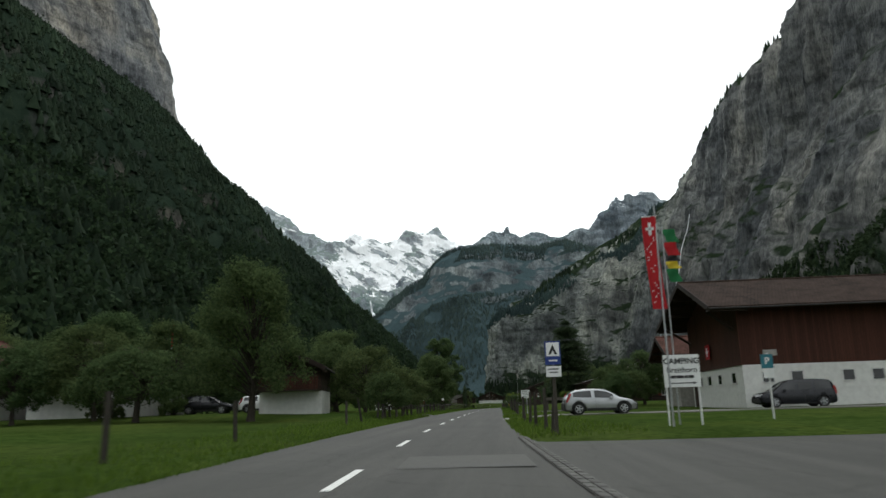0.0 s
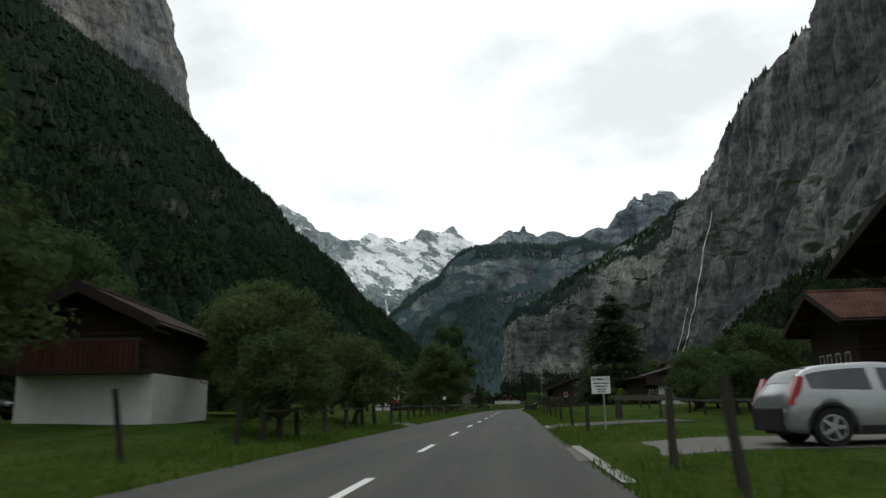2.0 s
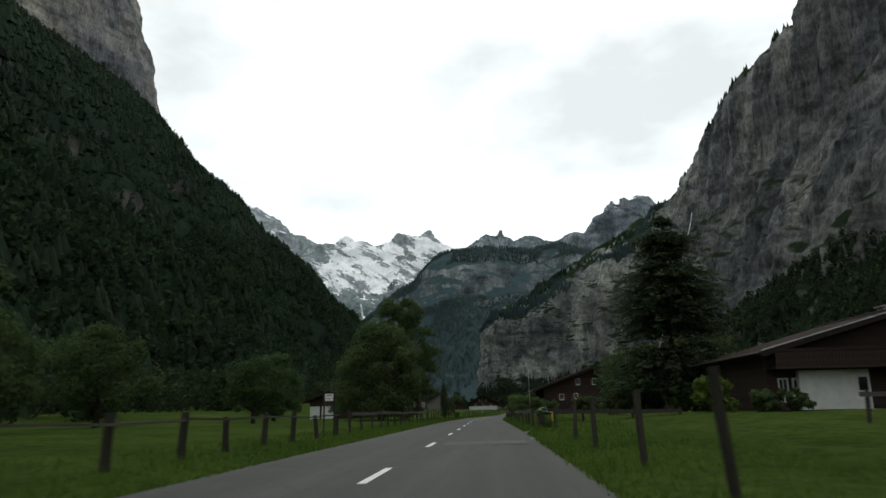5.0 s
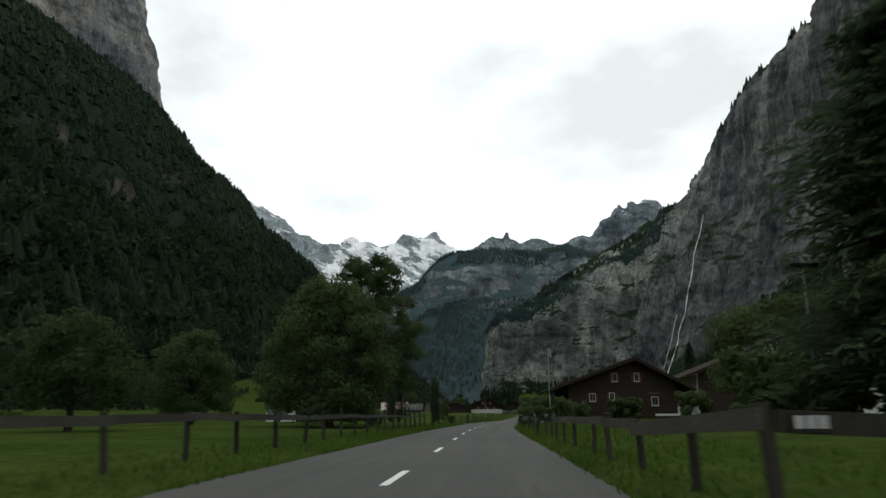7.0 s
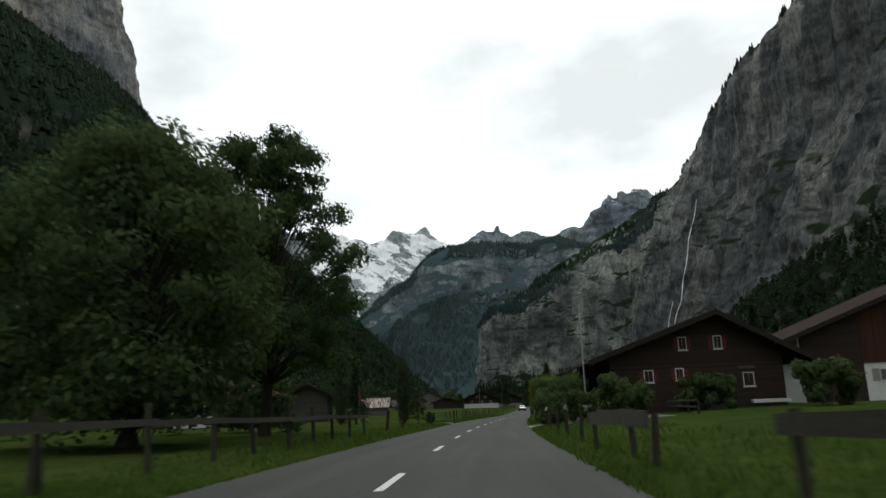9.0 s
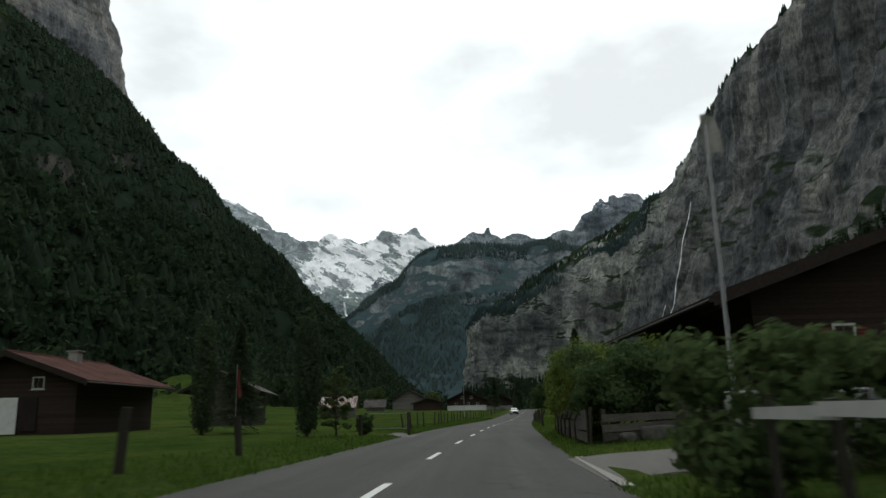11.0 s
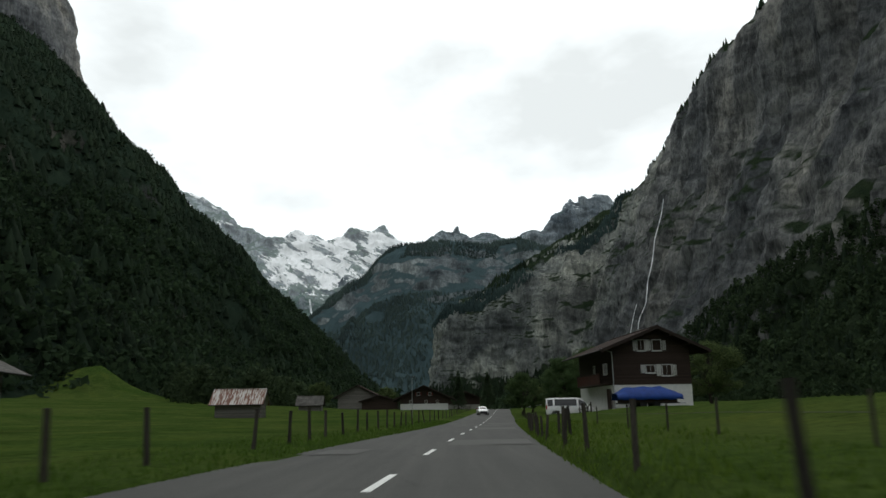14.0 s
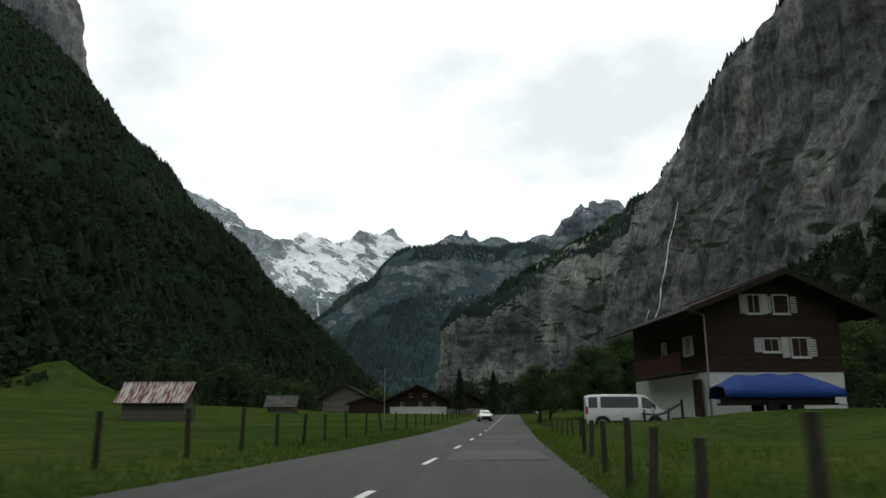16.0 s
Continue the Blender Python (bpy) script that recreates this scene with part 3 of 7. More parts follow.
# wooded flank on the near side of the stream, and the rock tower above it
L_slope = mountain_side("mountain_slope", [
    [(-150, -250, 2), (-420, -250, 260), (-700, -250, 560), (-980, -250, 900)],
    [(-140, 150, 2), (-400, 150, 250), (-660, 150, 530), (-960, 150, 880)],
    [(-130, 500, 2), (-380, 500, 240), (-640, 520, 520), (-930, 560, 850)],
    [(-115, 850, 2), (-370, 860, 250), (-640, 880, 530), (-930, 900, 820)],
    [(-95, 1150, 1), (-350, 1180, 255), (-620, 1200, 520), (-900, 1220, 775)],
    [(-75, 1400, -2), (-318, 1440, 222), (-560, 1530, 450), (-765, 1648, 682)],
    [(-140, 1750, -3), (-420, 1850, 180), (-700, 1950, 330), (-1000, 2050, 480)],
], 260, 110, M_woodslope, "steep dark conifer-covered mountain slope with rock outcrops", 16, 0.008, 0.9, 0.3, 4, 3.0, spurs=(58, 190.0, 1450))
mountain_side("rock_tower", [
    [(-876, 700, 700), (-1001, 720, 960), (-1056, 740, 1180), (-1106, 760, 1400)],
    [(-896, 1150, 700), (-976, 1160, 930), (-1016, 1180, 1160), (-1056, 1200, 1400)],
    [(-816, 1450, 650), (-866, 1470, 850), (-901, 1480, 1060), (-946, 1490, 1330)],
    [(-764, 1640, 600), (-806, 1655, 790), (-842, 1660, 930), (-921, 1665, 1160)],
    [(-846, 1760, 600), (-886, 1780, 780), (-921, 1790, 940), (-976, 1800, 1150)],
    [(-1216, 1900, 600), (-1236, 1920, 780), (-1256, 1930, 940), (-1276, 1940, 1150)],
], 110, 70, M_rockleft, "bare grey rock tower above the forest", 18, 0.014, 0.16, 0.6, 8, 7.0, 0.25)

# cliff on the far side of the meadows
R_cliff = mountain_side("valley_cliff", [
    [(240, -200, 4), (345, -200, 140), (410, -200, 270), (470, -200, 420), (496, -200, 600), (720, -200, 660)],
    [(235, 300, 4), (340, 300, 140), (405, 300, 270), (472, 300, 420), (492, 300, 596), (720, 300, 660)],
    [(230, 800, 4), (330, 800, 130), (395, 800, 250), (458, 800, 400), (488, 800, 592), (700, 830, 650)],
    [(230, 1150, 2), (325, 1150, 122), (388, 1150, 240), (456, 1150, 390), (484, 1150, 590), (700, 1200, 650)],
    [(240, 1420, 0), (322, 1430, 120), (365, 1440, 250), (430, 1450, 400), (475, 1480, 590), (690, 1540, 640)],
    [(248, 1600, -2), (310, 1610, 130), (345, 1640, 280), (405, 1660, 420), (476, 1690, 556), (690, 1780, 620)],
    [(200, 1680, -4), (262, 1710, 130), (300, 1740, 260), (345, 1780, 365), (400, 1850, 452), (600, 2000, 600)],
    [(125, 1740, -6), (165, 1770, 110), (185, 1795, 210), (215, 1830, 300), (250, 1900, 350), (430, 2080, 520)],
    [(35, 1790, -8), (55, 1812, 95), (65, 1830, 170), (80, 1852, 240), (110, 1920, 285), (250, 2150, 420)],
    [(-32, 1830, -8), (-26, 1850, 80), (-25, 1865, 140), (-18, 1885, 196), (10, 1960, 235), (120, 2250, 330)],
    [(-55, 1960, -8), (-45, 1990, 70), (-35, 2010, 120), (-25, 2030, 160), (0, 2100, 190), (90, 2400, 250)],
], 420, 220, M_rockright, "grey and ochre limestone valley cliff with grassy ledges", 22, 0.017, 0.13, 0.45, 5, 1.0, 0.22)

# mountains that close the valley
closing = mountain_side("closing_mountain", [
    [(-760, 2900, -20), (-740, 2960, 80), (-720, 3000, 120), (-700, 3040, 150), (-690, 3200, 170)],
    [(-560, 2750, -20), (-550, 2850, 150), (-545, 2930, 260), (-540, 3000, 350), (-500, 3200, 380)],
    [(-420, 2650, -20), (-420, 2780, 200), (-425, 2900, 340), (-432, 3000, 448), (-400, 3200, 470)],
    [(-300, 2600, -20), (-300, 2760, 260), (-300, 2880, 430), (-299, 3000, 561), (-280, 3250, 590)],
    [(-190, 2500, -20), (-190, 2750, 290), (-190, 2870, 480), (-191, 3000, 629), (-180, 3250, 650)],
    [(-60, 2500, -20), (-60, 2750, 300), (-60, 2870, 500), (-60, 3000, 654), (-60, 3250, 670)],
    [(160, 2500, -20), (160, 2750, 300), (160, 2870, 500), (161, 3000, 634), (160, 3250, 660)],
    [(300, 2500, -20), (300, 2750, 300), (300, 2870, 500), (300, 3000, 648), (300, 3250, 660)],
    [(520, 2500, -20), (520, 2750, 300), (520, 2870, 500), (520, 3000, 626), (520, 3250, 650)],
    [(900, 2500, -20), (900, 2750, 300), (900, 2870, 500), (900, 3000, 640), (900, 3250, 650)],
], 170, 90, M_rockfar, "wooded mountain with banded cliffs, coloured blue-grey for haze", 26, 0.006, 0.5, 0.25, 5, 11.0)
crest = [(-420, 890), (-308, 905), (-154, 965), (-33, 1026), (30, 1016), (59, 1052), (86, 1012), (141, 994), (202, 1018), (300, 1000), (402, 994),
         (571, 1041), (650, 1117), (715, 1196), (750, 1186), (784, 1217), (830, 1205), (891, 1232), (979, 1185), (1166, 1074)]
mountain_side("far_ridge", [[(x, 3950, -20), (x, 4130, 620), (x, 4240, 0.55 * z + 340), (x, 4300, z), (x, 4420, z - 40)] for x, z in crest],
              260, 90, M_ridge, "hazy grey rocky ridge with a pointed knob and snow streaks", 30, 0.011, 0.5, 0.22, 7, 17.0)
crest = [(-2050, 1600), (-1837, 1470), (-1518, 1318), (-1378, 1254), (-1264, 1136), (-1172, 1080), (-1090, 1062), (-1007, 1057), (-897, 1084), (-800, 1060),
         (-716, 1045), (-640, 1062), (-570, 1098), (-499, 1078), (-440, 1090), (-383, 1100), (-285, 1008), (-109, 971), (100, 950)]
def lean_back(x, z):
    """A glacier flank that lies back from the crest towards the valley head."""
    out = []
    for y, f in ((3420, 0.0), (3560, 0.34), (3680, 0.5), (3860, 0.62), (4120, 0.77), (4320, 0.88), (4500, 1.0), (4640, 0.92)):
        k = y / 4500
        out.append((x * k, y, (f * z if f else -20) * k))
    return out


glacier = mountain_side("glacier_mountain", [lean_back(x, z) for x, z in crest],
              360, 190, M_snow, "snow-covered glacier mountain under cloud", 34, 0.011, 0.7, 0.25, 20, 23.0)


# ---- trees ----
def leaf_cloud(rng, centres, radii, count, size, squash=0.75, droop=0.0):
    """Leaf sprays as small bent cards, scattered through clumps; size may be one for all or one a clump."""
    centres, radii = np.asarray(centres, float), np.asarray(radii, float)
    sizes = np.broadcast_to(np.asarray(size, float), radii.shape)
    wts = radii ** 2
    i = rng.choice(len(centres), count, p=wts / wts.sum()) if np.ndim(size) == 0 else np.repeat(np.arange(len(centres)), max(1, count // len(centres)))
    n = len(i)
    unit = lambda v: v / (np.linalg.norm(v, axis=1, keepdims=True) + 1e-9)
    d = unit(rng.normal(size=(n, 3)))
    r = radii[i] * (0.2 + 0.95 * rng.random(n) ** 0.7)
    p = centres[i] + d * r[:, None] * np.array((1, 1, squash))
    a = rng.normal(size=(n, 3))
    a = unit(a - (a * d).sum(1)[:, None] * d * 0.6)
    b = unit(np.cross(d, a))
    s = sizes[i] * (0.6 + 0.8 * rng.random(n))
    a, b = a * s[:, None], b * s[:, None] * 0.62
    q = p + a * 0.15
    low = np.zeros((n, 3))
    low[:, 2] = -droop * s
    verts = np.stack((p - a, q - b, p + a + low, q + b), 1).reshape(-1, 3)
    k = np.arange(n)[:, None] * 4
    faces = np.concatenate((k + np.array([[0, 1, 3]]), k + np.array([[1, 2, 3]])), 1).reshape(-1, 3)
    return verts.tolist(), faces.tolist()


def leafy_tree(name, seed, height, spread_r, bole, count, leaf, material, label, trunk_r=0.18, airy=0.0, clumps=56):
    """A broadleaved tree: tapered trunk, forking limbs, a crown of leaf sprays in uneven clumps."""
    rng = np.random.default_rng(seed)
    tree = thing(name, 0, 0, 0, 0, label, "tree")
    bm = bmesh.new()
    top = Vector((rng.normal() * 0.25, rng.normal() * 0.25, height * 0.72))
    fork = Vector((rng.normal() * 0.08, rng.normal() * 0.08, bole))
    tube(bm, (0, 0, -0.3), (0, 0, 0.25), trunk_r * 1.5, trunk_r * 1.1)
    tube(bm, (0, 0, 0.2), fork, trunk_r * 1.1, trunk_r * 0.85)
    tube(bm, fork, top, trunk_r * 0.8, trunk_r * 0.2, 8)
    centres, radii = [], []
    for i in range(clumps):
        f = (i + 0.5) / clumps
        zz = bole * 0.95 + (height - bole) * (0.08 + 0.86 * f)
        rel = (zz - bole) / (height - bole)
        ring = spread_r * (1 - abs(2 * rel - 0.75) ** 2.2 * 0.52)
        ang = i * 2.4 + rng.normal() * 0.4
        rr = ring * (0.25 + 0.75 * rng.random() ** 0.6)
        c = Vector((math.cos(ang) * rr, math.sin(ang) * rr, zz + rng.normal() * 0.15))
        centres.append(tuple(c))
        radii.append(spread_r * (0.16 + 0.2 * rng.random() ** 1.5) * (1 - 0.28 * airy))
        start = fork.lerp(top, min(1, max(0, rel * 0.8 - 0.1)))
        mid = start.lerp(c, 0.55) + Vector((0, 0, 0.12 * rr))
        tube(bm, start, mid, trunk_r * 0.24, trunk_r * 0.13, 6)
        tube(bm, mid, c, trunk_r * 0.13, trunk_r * 0.04, 5)
    part("trunk", bm, M_bark, tree)
    v, f = leaf_cloud(rng, centres, radii, count, leaf, 0.72, 0.2)
    part("crown", raw("crown", v, f, material), material, tree)
    return tree


def conifer(name, seed, height, spread_r, bole, count, label, ragged=0.25, fine=1.0):
    """A spruce or pine: straight trunk, uneven tiers of drooping boughs, each a fan of needle sprays."""
    rng = np.random.default_rng(seed)
    tree = thing(name, 0, 0, 0, 0, label, "tree")
    bm = bmesh.new()
    tube(bm, (0, 0, -0.3), (0, 0, height * 0.5), 0.028 * height * 0.6, 0.016 * height * 0.6)
    tube(bm, (0, 0, height * 0.5), (0, 0, height * 0.99), 0.016 * height * 0.6, 0.02, 8)
    verts, faces = [], []
    each = 26
    tiers = np.sort(rng.random(34) ** 0.9)
    boughs = count // each
    for i in range(boughs):
        f = min(1.0, max(0.0, tiers[int(rng.integers(34))] + rng.normal() * 0.012)) if ragged > 0.4 else rng.random() ** 0.85
        zz = bole + (height * 0.98 - bole) * f
        lobe = 1.0 + (0.4 * noise.noise((f * 7.0, seed * 1.7, 0)) if ragged > 0.4 else 0.0)
        reach = spread_r * lobe * (1 - f) ** (0.8 if ragged < 0.4 else 0.5) * (1 - ragged + 2 * ragged * rng.random() ** (1 if ragged < 0.4 else 1.5)) + 0.15
        ang = rng.random() * 6.283
        dx, dy = math.cos(ang), math.sin(ang)
        rise = 0.3 * rng.normal() * reach * 0.4
        if i % 4 == 0:
            tube(bm, (0, 0, zz), (dx * reach * 0.8, dy * reach * 0.8, zz - reach * 0.12 + rise * 0.8), 0.03, 0.01, 4, False)
        for j in range(each):
            t = ((j + rng.random()) / each) ** 0.7
            r = reach * (0.12 + 0.88 * t)
            p = np.array((dx * r, dy * r, zz - 0.2 * reach * t * t + 0.06 * reach * t + rise * t))
            side = (rng.random() - 0.5) * 1.1 * (1 - 0.5 * t) * min(1.0, reach * 0.5)
            p += np.array((-dy * side, dx * side, rng.normal() * 0.07 - abs(side) * 0.2))
            s = (0.1 + 0.14 * rng.random()) * min(1.3, 0.5 + reach * 0.25) * fine
            a = np.array((dx + rng.normal() * 0.6, dy + rng.normal() * 0.6, -0.2 + rng.normal() * 0.35))
            a *= s / np.linalg.norm(a)
            b = np.cross(a, (rng.normal() * 0.6, rng.normal() * 0.6, 1))
            b *= 0.32 * s / (np.linalg.norm(b) + 1e-9)
            k = len(verts)
            verts += [tuple(p - a), tuple(p - b), tuple(p + a), tuple(p + b)]
            faces += [(k, k + 1, k + 3), (k + 1, k + 2, k + 3)]
    part("trunk", bm, M_bark, tree)
    part("crown", raw("crown", verts, faces, M_needle), M_needle, tree)
    return tree


def put(tree, x, y, turn=0.0, size=1.0, copy=True, label=""):
    m = pose(x, y, ground_z(x, y), 0, 0, turn) @ Matrix.Diagonal((size, size, size * (0.94 + 0.12 * ((x * 7.3 + y) % 1)), 1))
    if copy:
        t = copy_thing(tree, m)
        t.matrix_basis = m
    else:
        t = tree
        t.matrix_basis = m
    return tagged(t, label)


orchard_a = leafy_tree("orchard_tree", 1, 6.6, 3.1, 1.0, 14000, 0.095, M_leaf, "leafy green orchard tree standing in the meadow", 0.17)
orchard_b = leafy_tree("orchard_tree", 2, 5.2, 2.7, 0.9, 10500, 0.096, M_leaf, "low spreading green orchard tree in the meadow", 0.16)
orchard_tall = leafy_tree("orchard_tree", 12, 10.2, 3.5, 1.5, 19000, 0.1, M_leaf, "tall dark old fruit tree on the lawn", 0.24, clumps=84)
orchard_low = leafy_tree("orchard_tree", 13, 4.6, 3.6, 1.35, 11000, 0.1, M_leaf, "low flat-crowned apple tree on the lawn", 0.19, clumps=60)
big_round = leafy_tree("broadleaf_tree", 3, 11.4, 4.9, 0.5, 38000, 0.125, M_leafdark, "large dense round-crowned broadleaf tree beside the fence", 0.34, clumps=110)
maple = leafy_tree("maple_tree", 4, 16.2, 5.0, 2.4, 52000, 0.105, M_leafdark, "tall open maple tree with sky showing through", 0.28, 1.5, 210)
sapling = leafy_tree("young_tree", 5, 3.7, 0.8, 0.3, 5600, 0.06, M_leafdark, "young slender tree in the front garden", 0.05, 0.3, 64)
pine = conifer("pine_tree", 6, 14.5, 4.2, 1.4, 52000, "tall dark pine tree with ragged boughs", 0.45, 0.95)
spruce = conifer("spruce_tree", 7, 12.0, 2.6, 0.8, 15000, "dark green spruce tree behind the houses", 0.25)
for tree, x, y, turn, size, first in (
        (orchard_a, -26.5, 51.0, 0, 1.0, True), (orchard_b, -31.0, 49.0, 40, 0.95, True), (orchard_tall, -14.4, 47.7, 0, 1.0, True), (orchard_low, -21.3, 46.6, 60, 1.0, True), (big_round, -24.0, 68.0, 30, 0.85, False), (big_round, -36.0, 70.0, 130, 0.9, False), (big_round, -15.0, 74.0, 220, 0.7, False), (big_round, -45.0, 62.0, 60, 0.9, False), (orchard_a, -9.6, 60.6, 130, 0.8, False),
        (orchard_b, -7.0, 54.2, 200, 0.62, False), (orchard_b, -7.3, 66.0, 80, 0.75, False), (orchard_a, -13.5, 68.0, 250, 0.95, False),
        (orchard_a, -16.5, 78.0, 310, 0.9, False), (orchard_b, -14.5, 90.0, 20, 0.9, False),
        (orchard_a, -25.0, 60.0, 20, 1.15, False), (orchard_a, -33.0, 57.0, 70, 1.1, False), (orchard_a, -20.0, 95.0, 170, 1.2, False),
        (orchard_b, -26.0, 108.0, 120, 1.3, False), (orchard_a, -30.0, 128.0, 60, 1.25, False), (orchard_b, -22.0, 140.0, 210, 1.1, False),
        (big_round, -13.8, 161.5, 0, 1.0, True), (big_round, -31.0, 176.0, 200, 0.8, False), (maple, -12.9, 174.0, 0, 1.0, True),
        (pine, 12.0, 125.5, 0, 1.0, True),
        (orchard_a, 12.2, 139.0, 80, 0.95, False), (orchard_a, 16.5, 136.0, 10, 1.1, False), (orchard_b, 15.5, 92.0, 15, 0.6, False), (orchard_b, 12.0, 84.0, 65, 0.5, False), (orchard_a, 22.5, 112.0, 25, 0.9, False), (orchard_a, 25.0, 100.0, 245, 1.0, False),
        (orchard_b, 12.2, 74.6, 300, 0.6, False), (orchard_b, 14.6, 80.5, 300, 0.72, False), (orchard_a, 17.0, 87.0, 200, 0.98, False), (orchard_b, 13.6, 90.0, 100, 0.8, False), (orchard_b, 15.0, 95.0, 150, 0.9, False),
        (sapling, -7.95, 202.3, 0, 0.9, True),
        (spruce, 30.0, 226.0, 0, 1.0, True), (spruce, -14.6, 208.2, 50, 0.52, False), (spruce, 3.7, 204.8, 120, 0.41, False),
        (orchard_a, 12.0, 330.0, 10, 1.0, False), (big_round, 18.6, 333.0, 40, 0.72, False), (big_round, 24.5, 341.0, 150, 0.85, False), (orchard_b, 15.0, 345.0, 90, 1.0, False), (spruce, 11.0, 420.0, 30, 0.9, False),
        (orchard_a, 31.0, 300.0, 200, 1.2, False), (orchard_a, -44.0, 470.0, 70, 1.3, False), (orchard_b, -22.0, 480.0, 10, 1.5, False),
        (spruce, 3.0, 430.0, 200, 0.9, False), (orchard_a, 21.0, 395.0, 40, 1.1, False)):
    put(tree, x, y, turn, size, not first)


def column_tree(x, y, height, width, seed):
    """A clipped columnar thuja."""
    rng = np.random.default_rng(seed)
    tree = thing("columnar_thuja", x, y, ground_z(x, y), 0, "dark columnar thuja tree by the garden edge", "tree", "garden columns")
    bm = bmesh.new()
    tube(bm, (0, 0, -0.2), (0, 0, height * 0.8), 0.09, 0.03, 8)
    part("trunk", bm, M_bark, tree)
    cs, rs = [], []
    for i in range(26):
        f = i / 25
        cs.append((rng.normal() * 0.06, rng.normal() * 0.06, 0.45 + (height - 0.6) * f))
        rs.append(width * (0.5 + 0.3 * math.sin(math.pi * min(1, f * 0.9 + 0.12))) * (0.6 if f > 0.93 else 1))
    v, f = leaf_cloud(rng, cs, rs, 10000, 0.07, 1.0)
    part("crown", raw("crown", v, f, M_needle), M_needle, tree)


column_tree(-9.1, 201.2, 5.9, 0.8, 31)
column_tree(-15.4, 205.0, 6.0, 0.8, 32)


def shrub(name, x, y, w, d, h, count, leaf, material, label, seed, z0=0.0, category="shrub", group=""):
    rng = np.random.default_rng(seed)
    bush = thing(name, x, y, ground_z(x, y), 0, label, category, group)
    for i in range(5):
        part("stem", tube(bmesh.new(), (rng.normal() * w * 0.1, rng.normal() * d * 0.1, -0.15), (rng.normal() * w * 0.25, rng.normal() * d * 0.25, h * 0.7), 0.04, 0.012, 6), M_bark, bush)
    cs, rs = [], []
    for i in range(34):
        cs.append(((rng.random() - 0.5) * w * 0.8, (rng.random() - 0.5) * d * 0.8, z0 + (h - z0) * (0.12 + 0.74 * rng.random() ** 0.9)))
        rs.append(min(w, d, h) * (0.12 + 0.12 * rng.random()))
    v, f = leaf_cloud(rng, cs, rs, count, leaf, 0.9)
    part("foliage", raw("foliage", v, f, material), material, bush)
    return bush


# the tall roadside hedge: a row of hornbeams grown together
for i, tall in enumerate((2.9, 3.2, 3.3, 3.4, 3.2, 2.9, 2.6)):
    y = 191.6 + 2.4 * i
    wide = 4.2
    tree = shrub("hedge_tree", road_x(y) + 5.8 + 0.3 * math.sin(i * 2.1), y, wide, 4.2, tall, 16000, 0.07, M_leafdark if i < 1 else M_hedge,
                 "dark green hornbeam hedge tree behind the plank fence" if i < 1 else "yellow-green hornbeam hedge tree behind the plank fence", 60 + i, 0.75, "hedge", "roadside hedge")
    if i == 6:
        break
    foot = road_x(y) + 4.05 - tree.location.x
    knee = (foot + 0.05 * math.sin(i * 3.1), 0.1 * math.cos(i * 2.3), 0.55)
    bm = tube(bmesh.new(), (foot, 0.0, -0.2), knee, 0.034, 0.03, 7)
    part("trunk", tube(bm, knee, (foot + 0.3, 0.15 * math.sin(i * 1.7), 1.25), 0.03, 0.022, 7), M_bark, tree)
shrub("garden_shrub", -27.6, 54.4, 3.4, 1.6, 1.5, 3200, 0.1, M_leafdark, "low dark shrub against the white chalet base", 94)
shrub("garden_shrub", -23.6, 56.8, 2.2, 1.4, 1.3, 2200, 0.1, M_leafdark, "low dark shrub against the white chalet base", 95)
shrub("garden_shrub", 1.75, 175.4, 1.6, 1.6, 1.85, 5000, 0.06, M_leafdark, "round clipped green garden shrub by the road", 81)
shrub("garden_shrub", 3.6, 177.2, 1.7, 1.6, 1.8, 4000, 0.07, M_leaf, "round dark green garden shrub by the entrance", 93)
shrub("garden_shrub", 5.4, 177.6, 2.0, 1.8, 2.7, 4000, 0.08, M_leafdark, "dark green garden shrub in front of the chalet", 82)
shrub("garden_shrub", 7.6, 184.5, 2.4, 2.4, 2.2, 2600, 0.14, M_leafdark, "dark green garden shrub in front of the chalet", 83)
shrub("garden_shrub", 12.8, 186.5, 4.2, 2.4, 2.3, 4200, 0.16, M_leafdark, "climbing greenery against the chalet wall", 84)
shrub("garden_shrub", 19.6, 184.0, 3.6, 3.0, 2.9, 4200, 0.18, M_leaf, "large green garden shrub beside the chalet", 85)
shrub("garden_shrub", 11.6, 138.6, 5.0, 4.0, 3.0, 6500, 0.13, M_leafdark, "broad dark shrub under the garden trees", 91)
shrub("garden_shrub", 15.5, 133.0, 5.0, 4.0, 3.2, 6500, 0.13, M_leafdark, "broad dark shrub under the garden trees", 92)
shrub("garden_shrub", 10.3, 111.0, 2.0, 1.6, 1.7, 1800, 0.13, M_hedge, "yellow-green garden shrub by the white chalet", 86)
shrub("garden_shrub", 13.2, 110.2, 2.8, 1.5, 1.1, 1800, 0.13, M_leafdark, "low dark shrub by the white chalet", 87)
shrub("garden_shrub", -7.2, 205.9, 0.9, 0.9, 1.1, 1500, 0.07, M_leaf, "small bush by the field gate", 88)
for x, y, w, h, seed in ((9.6, 127.4, 4.0, 1.9, 94), (12.4, 122.6, 4.4, 1.8, 95), (15.4, 119.0, 4.6, 2.0, 96)):
    shrub("garden_shrub", x, y, w, 2.6, h, 2600, 0.12, M_leafdark, "dark rounded shrub in the bed under the pine", seed)
shrub("garden_shrub", -15.5, 180.5, 6.0, 3.0, 3.6, 5200, 0.12, M_leafdark, "broad dark shrub below the maple", 98)
